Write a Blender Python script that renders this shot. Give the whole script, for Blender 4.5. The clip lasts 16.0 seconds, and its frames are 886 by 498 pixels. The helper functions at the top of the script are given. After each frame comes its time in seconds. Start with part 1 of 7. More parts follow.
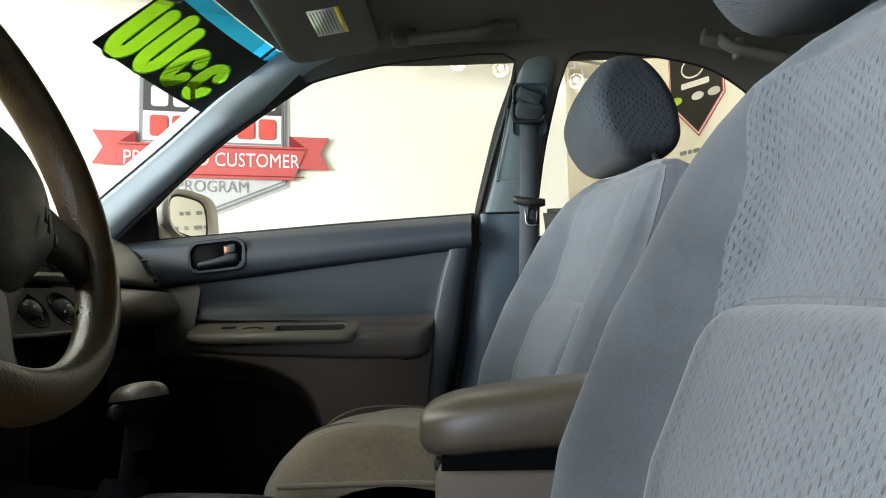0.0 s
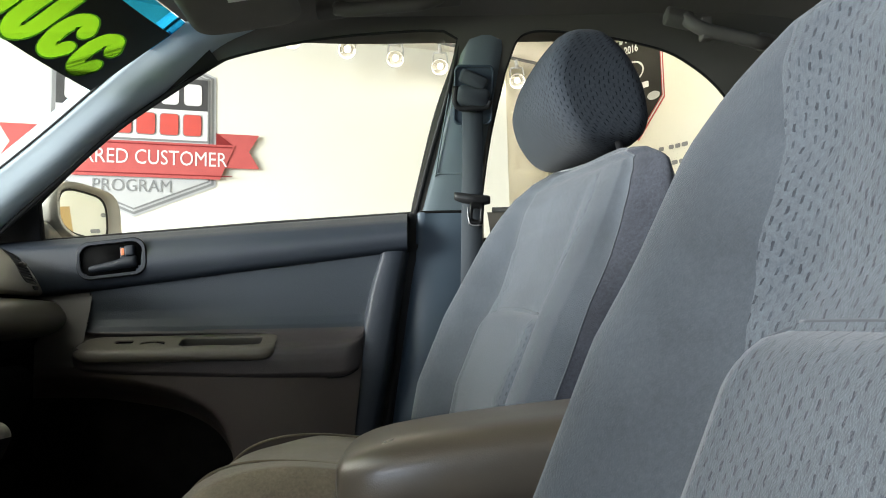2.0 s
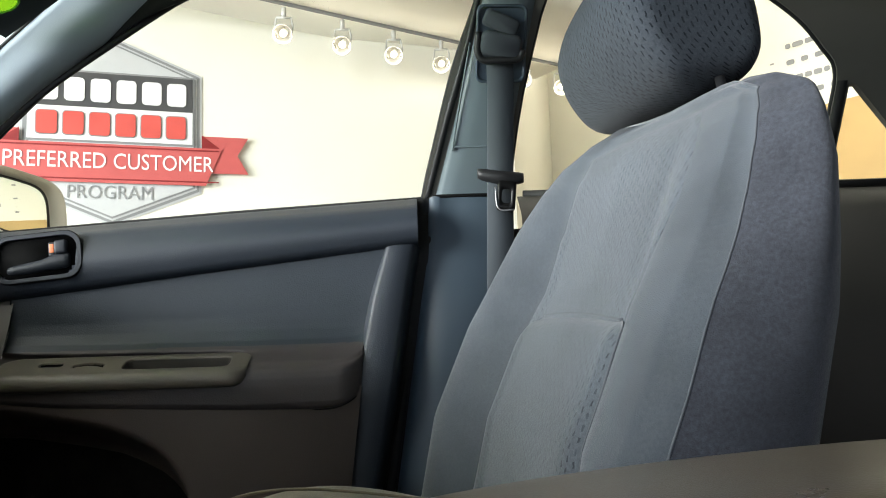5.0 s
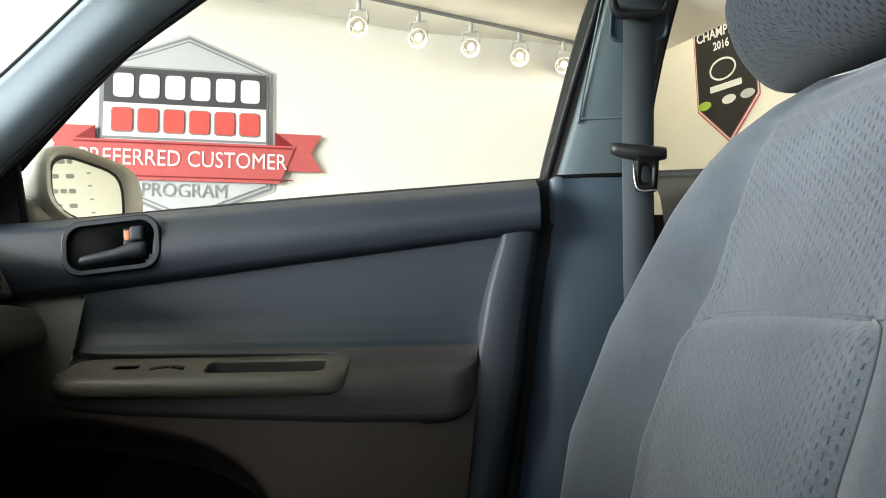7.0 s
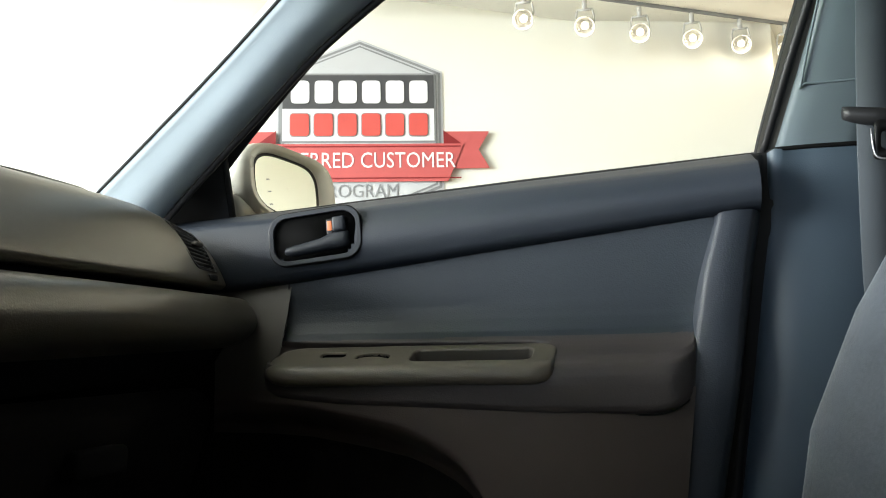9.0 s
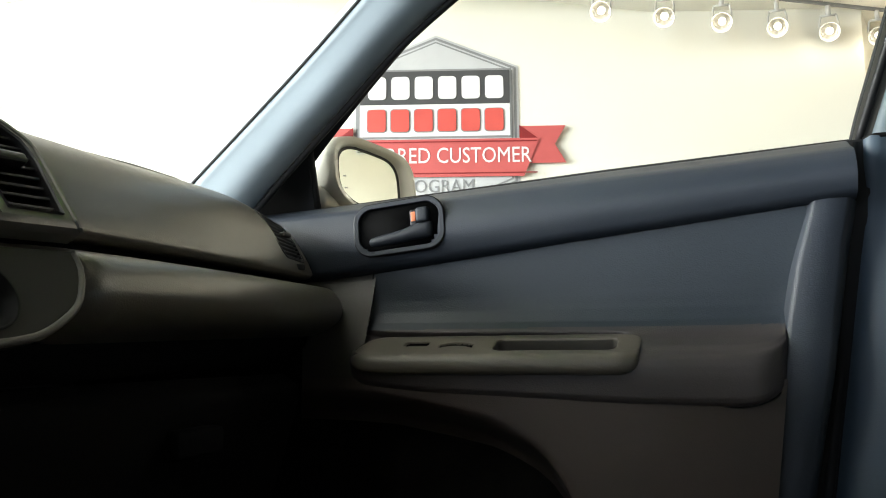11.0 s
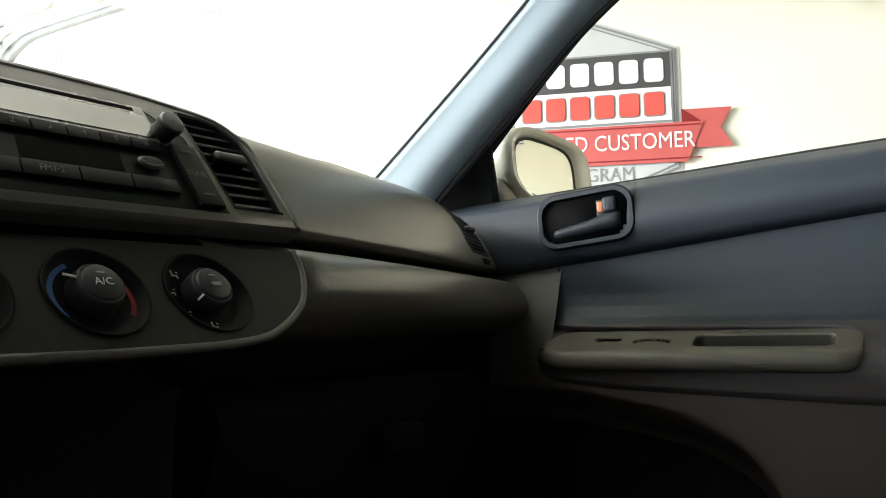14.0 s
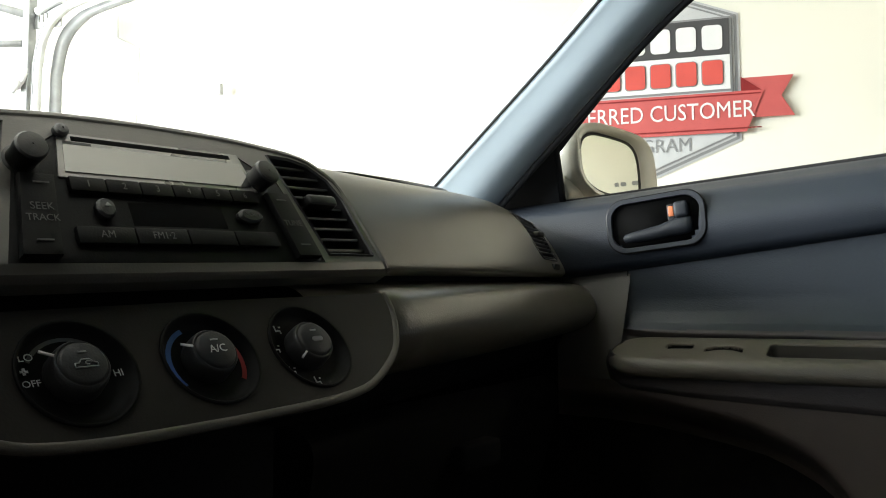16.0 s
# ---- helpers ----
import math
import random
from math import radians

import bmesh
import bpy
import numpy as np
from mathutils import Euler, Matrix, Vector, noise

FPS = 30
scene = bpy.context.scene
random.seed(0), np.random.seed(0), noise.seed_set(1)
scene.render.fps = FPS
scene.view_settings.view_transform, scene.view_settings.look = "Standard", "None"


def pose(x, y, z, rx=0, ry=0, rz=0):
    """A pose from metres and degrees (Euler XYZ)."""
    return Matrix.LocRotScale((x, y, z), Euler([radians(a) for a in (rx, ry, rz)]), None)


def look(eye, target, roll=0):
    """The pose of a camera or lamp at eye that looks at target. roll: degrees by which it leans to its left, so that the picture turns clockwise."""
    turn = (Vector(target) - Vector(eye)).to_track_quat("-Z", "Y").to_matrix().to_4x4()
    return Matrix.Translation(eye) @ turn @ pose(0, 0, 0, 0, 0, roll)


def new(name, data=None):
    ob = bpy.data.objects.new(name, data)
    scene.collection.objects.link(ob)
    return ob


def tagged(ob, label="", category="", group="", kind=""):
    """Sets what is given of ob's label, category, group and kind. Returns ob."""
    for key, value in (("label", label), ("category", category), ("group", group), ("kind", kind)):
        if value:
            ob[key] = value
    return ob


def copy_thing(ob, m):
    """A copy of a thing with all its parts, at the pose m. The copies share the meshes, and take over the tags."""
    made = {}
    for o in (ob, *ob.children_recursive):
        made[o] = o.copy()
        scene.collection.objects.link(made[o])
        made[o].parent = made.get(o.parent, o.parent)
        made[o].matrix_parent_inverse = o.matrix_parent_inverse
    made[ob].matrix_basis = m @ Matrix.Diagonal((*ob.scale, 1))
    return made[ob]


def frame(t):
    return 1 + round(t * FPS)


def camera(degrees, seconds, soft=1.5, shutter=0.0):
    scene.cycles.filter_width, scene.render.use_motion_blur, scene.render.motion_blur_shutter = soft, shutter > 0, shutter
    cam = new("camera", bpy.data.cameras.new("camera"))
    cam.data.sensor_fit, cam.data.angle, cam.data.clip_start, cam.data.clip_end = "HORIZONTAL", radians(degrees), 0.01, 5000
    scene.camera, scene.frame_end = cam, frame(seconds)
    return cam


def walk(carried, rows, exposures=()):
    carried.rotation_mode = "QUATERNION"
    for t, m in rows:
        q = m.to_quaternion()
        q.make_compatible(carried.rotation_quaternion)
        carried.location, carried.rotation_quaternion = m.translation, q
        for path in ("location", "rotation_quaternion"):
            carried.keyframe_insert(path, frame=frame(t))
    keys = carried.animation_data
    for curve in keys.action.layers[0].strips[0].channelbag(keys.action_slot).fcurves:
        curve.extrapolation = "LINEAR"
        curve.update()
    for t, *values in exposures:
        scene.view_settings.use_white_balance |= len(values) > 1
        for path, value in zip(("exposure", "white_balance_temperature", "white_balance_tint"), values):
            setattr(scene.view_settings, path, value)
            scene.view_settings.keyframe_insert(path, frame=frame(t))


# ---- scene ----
# x runs to the rear of the car, y to its passenger side, z up; y = 0 is the middle of the car
cam = camera(56.4, 16.0, soft=1.0)
# seconds, eye x y z, yaw, pitch, roll
ROWS = [
    (0, 0.0010, -0.9638, 0.7614, 2.79, 5.62, -1.12),
    (0.5, -0.0010, -0.9192, 0.7634, 1.66, 5.76, -1.12),
    (1, -0.0039, -0.8784, 0.7645, 0.41, 5.89, -1.11),
    (1.5, 0.0027, -0.8315, 0.7709, -0.29, 5.72, -1.15),
    (2, 0.0028, -0.7695, 0.7768, -1.52, 5.87, -1.33),
    (2.5, -0.0002, -0.7103, 0.7808, -1.85, 6.10, -1.55),
    (3, 0.0048, -0.6643, 0.7789, -1.98, 6.27, -1.62),
    (3.5, 0.0042, -0.6025, 0.7779, -1.82, 6.49, -1.84),
    (6, -0.0545, -0.3516, 0.7810, -1.53, 7.12, -1.83),
    (6.5, -0.0729, -0.3087, 0.7833, 0.05, 7.21, -1.62),
    (7, -0.0938, -0.2793, 0.7812, 2.68, 7.34, -1.19),
    (7.5, -0.1191, -0.2605, 0.7783, 5.58, 7.38, -1.19),
    (8, -0.1373, -0.2504, 0.7766, 8.61, 7.37, -1.24),
    (8.5, -0.1434, -0.2472, 0.7737, 11.66, 7.42, -1.07),
    (9, -0.1488, -0.2469, 0.7713, 13.84, 7.43, -1.09),
    (11.5, -0.1638, -0.2554, 0.7627, 20.07, 7.10, -0.22),
    (12, -0.1707, -0.2546, 0.7617, 21.43, 6.99, -0.12),
    (12.5, -0.1756, -0.2545, 0.7571, 23.34, 7.11, -0.02),
    (13, -0.1881, -0.2524, 0.7591, 25.27, 7.06, -0.14),
    (13.5, -0.1975, -0.2522, 0.7621, 27.40, 6.99, -0.27),
    (14, -0.2087, -0.2496, 0.7678, 29.38, 6.77, -0.37),
    (14.5, -0.2193, -0.2504, 0.7795, 30.86, 6.12, -0.30),
    (15, -0.2223, -0.2554, 0.7930, 31.50, 5.50, -0.20),
    (15.5, -0.2234, -0.2646, 0.8049, 32.05, 4.82, -0.19),
    (16, -0.2251, -0.2736, 0.8188, 32.69, 4.18, -0.24),
]
walk(cam, [(t, pose(x, y, z, 90 + pitch, 0, yaw) @ pose(0, 0, 0, 0, 0, roll)) for t, x, y, z, yaw, pitch, roll in ROWS], exposures=[(0, 0.0), (13.0, 0.0), (14.2, 0.08), (15.2, -0.02), (16, -0.18)])

# ---- world and light ----
world = bpy.data.worlds.new("sky")
scene.world = world
world.use_nodes = True
wn = world.node_tree.nodes
sky = wn.new("ShaderNodeTexSky")
sky.sky_type, sky.sun_disc, sky.sun_elevation, sky.sun_rotation = "NISHITA", False, radians(40), radians(120)
wn["Background"].inputs["Strength"].default_value = 0.05
world.node_tree.links.new(sky.outputs["Color"], wn["Background"].inputs["Color"])
scene.view_settings.exposure = 0.0


def area_lamp(name, eye, target, size, size_y, watts, colour):
    data = bpy.data.lights.new(name, "AREA")
    data.shape, data.size, data.size_y, data.energy, data.color = "RECTANGLE", size, size_y, watts, colour
    ob = new(name, data)
    ob.matrix_world = look(eye, target)
    return ob


# daylight in the wide door openings ahead of the car and on the driver's side
area_lamp("daylight_ahead", (-5.4, -1.7, 1.9), (0, 0.1, 1.15), 4.4, 2.4, 1230, (0.935, 0.967, 0.955))
area_lamp("daylight_side", (-2.2, -4.6, 1.7), (0.1, 0.3, 0.95), 2.4, 1.3, 98, (0.72, 0.83, 1.0))

# ---- materials ----


def material(name, colour, rough=0.5, metal=0.0, spots=None, grain=0.0, grain_scale=900.0, mottle=0.12, mottle_scale=14.0, sheen=0.0, spec=0.5, coat=0.0, fine=0.0, fine_scale=260.0):
    """Principled surface with a soft mottling of its colour at one scale and a fine grain in its relief at another."""
    m = bpy.data.materials.new(name)
    m.use_nodes = True
    n, l = m.node_tree.nodes, m.node_tree.links
    b = n["Principled BSDF"]
    b.inputs["Roughness"].default_value, b.inputs["Metallic"].default_value = rough, metal
    b.inputs["Specular IOR Level"].default_value = spec
    b.inputs["Sheen Weight"].default_value = sheen
    b.inputs["Coat Weight"].default_value = coat
    tc = n.new("ShaderNodeTexCoord")
    if mottle:
        t = n.new("ShaderNodeTexNoise")
        t.inputs["Scale"].default_value, t.inputs["Detail"].default_value = mottle_scale, 6
        l.new(tc.outputs["Object"], t.inputs["Vector"])
        r = n.new("ShaderNodeValToRGB")
        r.color_ramp.elements[0].position, r.color_ramp.elements[1].position = 0.3, 0.7
        r.color_ramp.elements[0].color = (*[c * (1 - mottle) for c in colour], 1)
        r.color_ramp.elements[1].color = (*[min(1, c * (1 + mottle)) for c in colour], 1)
        l.new(t.outputs["Fac"], r.inputs["Fac"])
        l.new(r.outputs["Color"], b.inputs["Base Color"])
        if fine:
            f = n.new("ShaderNodeTexNoise")
            f.inputs["Scale"].default_value, f.inputs["Detail"].default_value, f.inputs["Roughness"].default_value = fine_scale, 4, 0.7
            l.new(tc.outputs["Object"], f.inputs["Vector"])
            fr = n.new("ShaderNodeMapRange")
            fr.inputs["From Min"].default_value, fr.inputs["From Max"].default_value = 0.3, 0.7
            fr.inputs["To Min"].default_value, fr.inputs["To Max"].default_value = 1 - fine, 1 + fine
            l.new(f.outputs["Fac"], fr.inputs["Value"])
            hs = n.new("ShaderNodeHueSaturation")
            l.new(fr.outputs["Result"], hs.inputs["Value"])
            l.new(r.outputs["Color"], hs.inputs["Color"])
            l.new(hs.outputs["Color"], b.inputs["Base Color"])
        rr = n.new("ShaderNodeMapRange")
        rr.inputs["To Min"].default_value, rr.inputs["To Max"].default_value = max(0.02, rough - 0.08), min(1, rough + 0.08)
        l.new(t.outputs["Fac"], rr.inputs["Value"])
        l.new(rr.outputs["Result"], b.inputs["Roughness"])
    else:
        b.inputs["Base Color"].default_value = (*colour, 1)
    if grain:
        g = n.new("ShaderNodeTexNoise")
        g.inputs["Scale"].default_value, g.inputs["Detail"].default_value = grain_scale, 2
        l.new(tc.outputs["Object"], g.inputs["Vector"])
        bump = n.new("ShaderNodeBump")
        bump.inputs["Strength"].default_value, bump.inputs["Distance"].default_value = grain, 0.0006
        l.new(g.outputs["Fac"], bump.inputs["Height"])
        l.new(bump.outputs["Normal"], b.inputs["Normal"])
    return m


def glowing(name, colour, strength):
    m = bpy.data.materials.new(name)
    m.use_nodes = True
    b = m.node_tree.nodes["Principled BSDF"]
    b.inputs["Base Color"].default_value = (*colour, 1)
    b.inputs["Emission Color"].default_value = (*colour, 1)
    b.inputs["Emission Strength"].default_value = strength
    return m


def glass(name, colour, ior=1.12):
    m = bpy.data.materials.new(name)
    m.use_nodes = True
    n, l = m.node_tree.nodes, m.node_tree.links
    tr, gl, mix, lw = n.new("ShaderNodeBsdfTransparent"), n.new("ShaderNodeBsdfGlossy"), n.new("ShaderNodeMixShader"), n.new("ShaderNodeFresnel")
    tr.inputs["Color"].default_value = (*colour, 1)
    gl.inputs["Roughness"].default_value = 0.02
    lw.inputs["IOR"].default_value = ior
    l.new(lw.outputs["Fac"], mix.inputs["Fac"])
    l.new(tr.outputs["BSDF"], mix.inputs[1])
    l.new(gl.outputs["BSDF"], mix.inputs[2])
    l.new(mix.outputs["Shader"], n["Material Output"].inputs["Surface"])
    return m


def woven(name, colour, dark, amount=1.0):
    """Velour with short dark stitches in staggered columns, laid out in metres by the UV map."""
    m = material(name, colour, 0.9, grain=0.8, grain_scale=900, mottle=0.14, mottle_scale=9, sheen=0.35, spec=0.15, fine=0.22, fine_scale=330)
    n, l = m.node_tree.nodes, m.node_tree.links
    b = n["Principled BSDF"]
    uv = n.new("ShaderNodeUVMap")
    sep = n.new("ShaderNodeSeparateXYZ")
    l.new(uv.outputs["UV"], sep.inputs["Vector"])

    def op(kind, a, c):
        k = n.new("ShaderNodeMath")
        k.operation = kind
        for slot, v in ((0, a), (1, c)):
            if isinstance(v, (int, float)):
                k.inputs[slot].default_value = v
            else:
                l.new(v, k.inputs[slot])
        return k.outputs["Value"]

    wob = n.new("ShaderNodeTexNoise")
    wob.inputs["Scale"].default_value, wob.inputs["Detail"].default_value = 160, 2
    l.new(uv.outputs["UV"], wob.inputs["Vector"])
    wobble = op("MULTIPLY", op("SUBTRACT", wob.outputs["Fac"], 0.5), 0.5)
    u = op("ADD", op("DIVIDE", sep.outputs["X"], 0.0066), wobble)
    column = op("FLOOR", u, 0)
    v = op("ADD", op("DIVIDE", sep.outputs["Y"], 0.0112), op("ADD", op("MULTIPLY", column, 0.5), wobble))
    du = op("ABSOLUTE", op("SUBTRACT", op("FRACT", u, 0), 0.5), 0)
    dv = op("ABSOLUTE", op("SUBTRACT", op("FRACT", v, 0), 0.5), 0)
    inside = op("MULTIPLY", op("LESS_THAN", du, 0.13), op("LESS_THAN", dv, 0.25))
    mix = n.new("ShaderNodeMix")
    mix.data_type = "RGBA"
    fade = n.new("ShaderNodeTexNoise")
    fade.inputs["Scale"].default_value, fade.inputs["Detail"].default_value = 70, 3
    l.new(uv.outputs["UV"], fade.inputs["Vector"])
    l.new(op("MULTIPLY", inside, op("MINIMUM", op("MAXIMUM", op("MULTIPLY", op("SUBTRACT", fade.outputs["Fac"], 0.25), 3.2), 0.3), amount)), mix.inputs["Factor"])
    for link in [k for k in l if k.to_socket == b.inputs["Base Color"]]:
        source = link.from_socket
        l.remove(link)
    l.new(source, mix.inputs["A"])
    mix.inputs["B"].default_value = (*dark, 1)
    l.new(mix.outputs["Result"], b.inputs["Base Color"])
    return m


TRIM = material("grey_soft_plastic", (0.069, 0.062, 0.054), 0.48, grain=0.35, grain_scale=700, mottle=0.07, mottle_scale=8)
PILLAR = material("pale_grey_plastic", (0.135, 0.170, 0.190), 0.45, grain=0.25, grain_scale=800, mottle=0.05, mottle_scale=7)
RAIL = material("warm_grey_rail_plastic", (0.112, 0.107, 0.094), 0.6, grain=0.3, grain_scale=800, mottle=0.06, mottle_scale=7, spec=0.3)
# blue daylight on the upper door is put into this colour
UPPER = material("blue_lit_door_vinyl", (0.024, 0.031, 0.042), 0.5, grain=0.45, grain_scale=600, mottle=0.07, mottle_scale=8)
DASH = material("taupe_dash_vinyl", (0.082, 0.073, 0.057), 0.33, spec=0.55, grain=0.35, grain_scale=600, mottle=0.08, mottle_scale=9, fine=0.05)
# warm shade on the lower door is put into this brown
LOWER = material("warm_shaded_door_plastic", (0.076, 0.060, 0.052), 0.5, grain=0.4, grain_scale=650, mottle=0.08, mottle_scale=7)
SWITCH = material("taupe_switch_plastic", (0.120, 0.106, 0.084), 0.42, grain=0.5, grain_scale=600, mottle=0.07, mottle_scale=9)
STACK = material("satin_stack_plastic", (0.098, 0.094, 0.086), 0.33, 0.35, grain=0.25, grain_scale=700, mottle=0.06, mottle_scale=9)
HEADLINER = material("grey_headliner_cloth", (0.183, 0.173, 0.156), 0.95, grain=0.5, grain_scale=1500, mottle=0.06, spec=0.1)
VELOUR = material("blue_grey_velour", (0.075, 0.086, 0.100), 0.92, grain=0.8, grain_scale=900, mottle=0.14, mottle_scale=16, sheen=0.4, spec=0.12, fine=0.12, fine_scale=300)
# seat velour again, darkened in colour for the sides turned from the light
VELOUR_SHADED = material("shaded_velour", (0.046, 0.050, 0.062), 0.92, grain=0.8, grain_scale=900, mottle=0.2, mottle_scale=20, sheen=0.3, spec=0.12, fine=0.3, fine_scale=300)
# same fabric as the seat back, with the warm light put into its taupe
CUSHION = material("warm_lit_velour", (0.185, 0.154, 0.108), 0.92, grain=0.8, grain_scale=900, mottle=0.16, mottle_scale=16, sheen=0.3, spec=0.12, fine=0.2, fine_scale=300)
WEAVE = woven("stitched_velour", (0.089, 0.102, 0.118), (0.032, 0.036, 0.046))
WEAVE_DARK = woven("stitched_headrest_velour", (0.045, 0.052, 0.062), (0.010, 0.012, 0.016))
WEAVE_DARK.node_tree.nodes["Principled BSDF"].inputs["Sheen Weight"].default_value = 0.08
BLACK = material("black_plastic", (0.007, 0.007, 0.007), 0.36, grain=0.2, mottle=0.15, spec=0.2)
DARK = material("charcoal_plastic", (0.018, 0.018, 0.019), 0.45, grain=0.3, mottle=0.12, spec=0.35)
RUBBER = material("black_rubber", (0.012, 0.012, 0.012), 0.7, grain=0.2, mottle=0.2)
A_PILLAR = material("light_grey_pillar_plastic", (0.37, 0.44, 0.48), 0.75, spec=0.25, grain=0.3, grain_scale=700, mottle=0.05, mottle_scale=7)
# pillar plastic with the blue of the daylight put into its colour
PILLAR_BLUE_LIT = material("blue_lit_plastic", (0.058, 0.083, 0.108), 0.5, grain=0.3, grain_scale=700, mottle=0.06, mottle_scale=7)
# the dash taupe, darkened to hold the shade on the heater panel
PANEL = material("shaded_taupe_panel", (0.018, 0.0160, 0.0140), 0.5, spec=0.15, grain=0.2, grain_scale=700, mottle=0.06, mottle_scale=9)
# for black parts, and for hollows whose shade is held in the colour
MATTE = material("matte_black_and_shade", (0.005, 0.005, 0.005), 0.95, mottle=0.1, spec=0.08)
LID = material("taupe_armrest_vinyl", (0.126, 0.105, 0.079), 0.30, spec=0.7, grain=0.35, grain_scale=700, mottle=0.1, mottle_scale=12)
LEATHER = material("worn_brown_grey_leather", (0.011, 0.0085, 0.0065), 0.45, spec=0.3, grain=0.6, grain_scale=800, mottle=0.3, mottle_scale=18)
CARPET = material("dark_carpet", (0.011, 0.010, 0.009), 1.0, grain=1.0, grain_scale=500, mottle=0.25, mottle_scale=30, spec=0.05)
BELT = material("grey_webbing", (0.064, 0.074, 0.083), 0.75, grain=0.4, grain_scale=1200, mottle=0.06, spec=0.2)
MIRROR = material("mirror_glass", (0.72, 0.75, 0.72), 0.015, 1.0, mottle=0)
PAINT = material("champagne_car_paint", (0.54, 0.52, 0.46), 0.3, 0.0, mottle=0.04, coat=0.6)
WALL = material("warm_white_wall_paint", (0.775, 0.757, 0.668), 0.85, grain=0.15, grain_scale=300, mottle=0.02, mottle_scale=2)
# tones of unseen walls, chosen to limit light bounced into the cabin
DIM_WALL = material("fill_cutting_charcoal_paint", (0.07, 0.068, 0.065), 0.8, grain=0.15, grain_scale=300, mottle=0.03, mottle_scale=2)
WARM_WALL = material("fill_toned_tan_paint", (0.20, 0.175, 0.13), 0.85, grain=0.15, grain_scale=300, mottle=0.03, mottle_scale=2)
CEIL = material("white_ceiling_paint", (0.90, 0.885, 0.83), 0.9, grain=0.15, grain_scale=200, mottle=0.02, mottle_scale=2)
# unseen floor, its colour warmed to bounce light onto the seats
FLOOR = material("warm_bounce_floor", (0.135, 0.112, 0.080), 0.4, grain=0.3, grain_scale=120, mottle=0.12, mottle_scale=3)
CLEAR = glass("side_glass", (0.95, 0.97, 0.95))

# ---- mesh helpers ----


def mesh_of(bm, smooth=True):
    me = bpy.data.meshes.new("mesh")
    bm.to_mesh(me)
    bm.free()
    for p in me.polygons:
        p.use_smooth = smooth
    return me


def part(name, shape, mat, parent=None, label="", sharp=None):
    """Links a bmesh or a mesh as one object under parent."""
    me = shape if isinstance(shape, bpy.types.Mesh) else mesh_of(shape)
    me.materials.append(mat)
    if sharp:
        me.set_sharp_from_angle(angle=radians(sharp))
    ob = new(name, me)
    ob.parent = parent
    if label:
        ob["label"] = label
    return ob


def thing(name, label, category, group="", kind=""):
    return tagged(new(name), label, category, group, kind)


def grid(points, close_u=False, close_v=False, flip=False, caps=False, uv=None):
    """A quad sheet over an array of rows of places. uv: an array of rows of pairs, in metres."""
    p = np.asarray(points, float)
    n, m = p.shape[:2]
    bm = bmesh.new()
    v = [[bm.verts.new(p[i, j]) for j in range(m)] for i in range(n)]
    layer = bm.loops.layers.uv.new("UVMap") if uv is not None else None
    for i in range(n if close_u else n - 1):
        for j in range(m if close_v else m - 1):
            q = [(i, j), ((i + 1) % n, j), ((i + 1) % n, (j + 1) % m), (i, (j + 1) % m)]
            if flip:
                q.reverse()
            try:
                f = bm.faces.new([v[a][b] for a, b in q])
            except ValueError:
                continue
            if layer:
                for loop, (a, b) in zip(f.loops, q):
                    loop[layer].uv = uv[a][b]
    if caps:
        for row in (v[0], v[-1]):
            try:
                bm.faces.new(row)
            except ValueError:
                pass
    bmesh.ops.recalc_face_normals(bm, faces=bm.faces[:])
    return bm


def box(lo, hi, r=0.0, seg=3):
    """A box from corner to corner with rounded edges."""
    bm = bmesh.new()
    bmesh.ops.create_cube(bm, size=1.0)
    lo, hi = Vector(lo), Vector(hi)
    for v in bm.verts:
        v.co = Vector((lo[k] + (v.co[k] + 0.5) * (hi[k] - lo[k]) for k in range(3)))
    if r:
        bmesh.ops.bevel(bm, geom=bm.edges[:], offset=r, segments=seg, profile=0.5, affect="EDGES")
    return bm


def turned(bm, m):
    bmesh.ops.transform(bm, matrix=m, verts=bm.verts[:])
    return bm


def joined(*bms):
    out = bmesh.new()
    for b in bms:
        me = bpy.data.meshes.new("piece")
        b.to_mesh(me)
        b.free()
        out.from_mesh(me)
        bpy.data.meshes.remove(me)
    return out


def smooth_path(points, n):
    """n places along a soft curve through the points (Catmull-Rom)."""
    p = np.asarray(points, float)
    p = np.vstack([2 * p[0] - p[1], p, 2 * p[-1] - p[-2]])
    out = []
    for s in np.linspace(0, len(p) - 3 - 1e-6, n):
        i, t = int(s), s - int(s)
        a, b, c, d = p[i : i + 4]
        out.append(0.5 * (2 * b + (c - a) * t + (2 * a - 5 * b + 4 * c - d) * t * t + (3 * b - a - 3 * c + d) * t**3))
    return np.array(out)


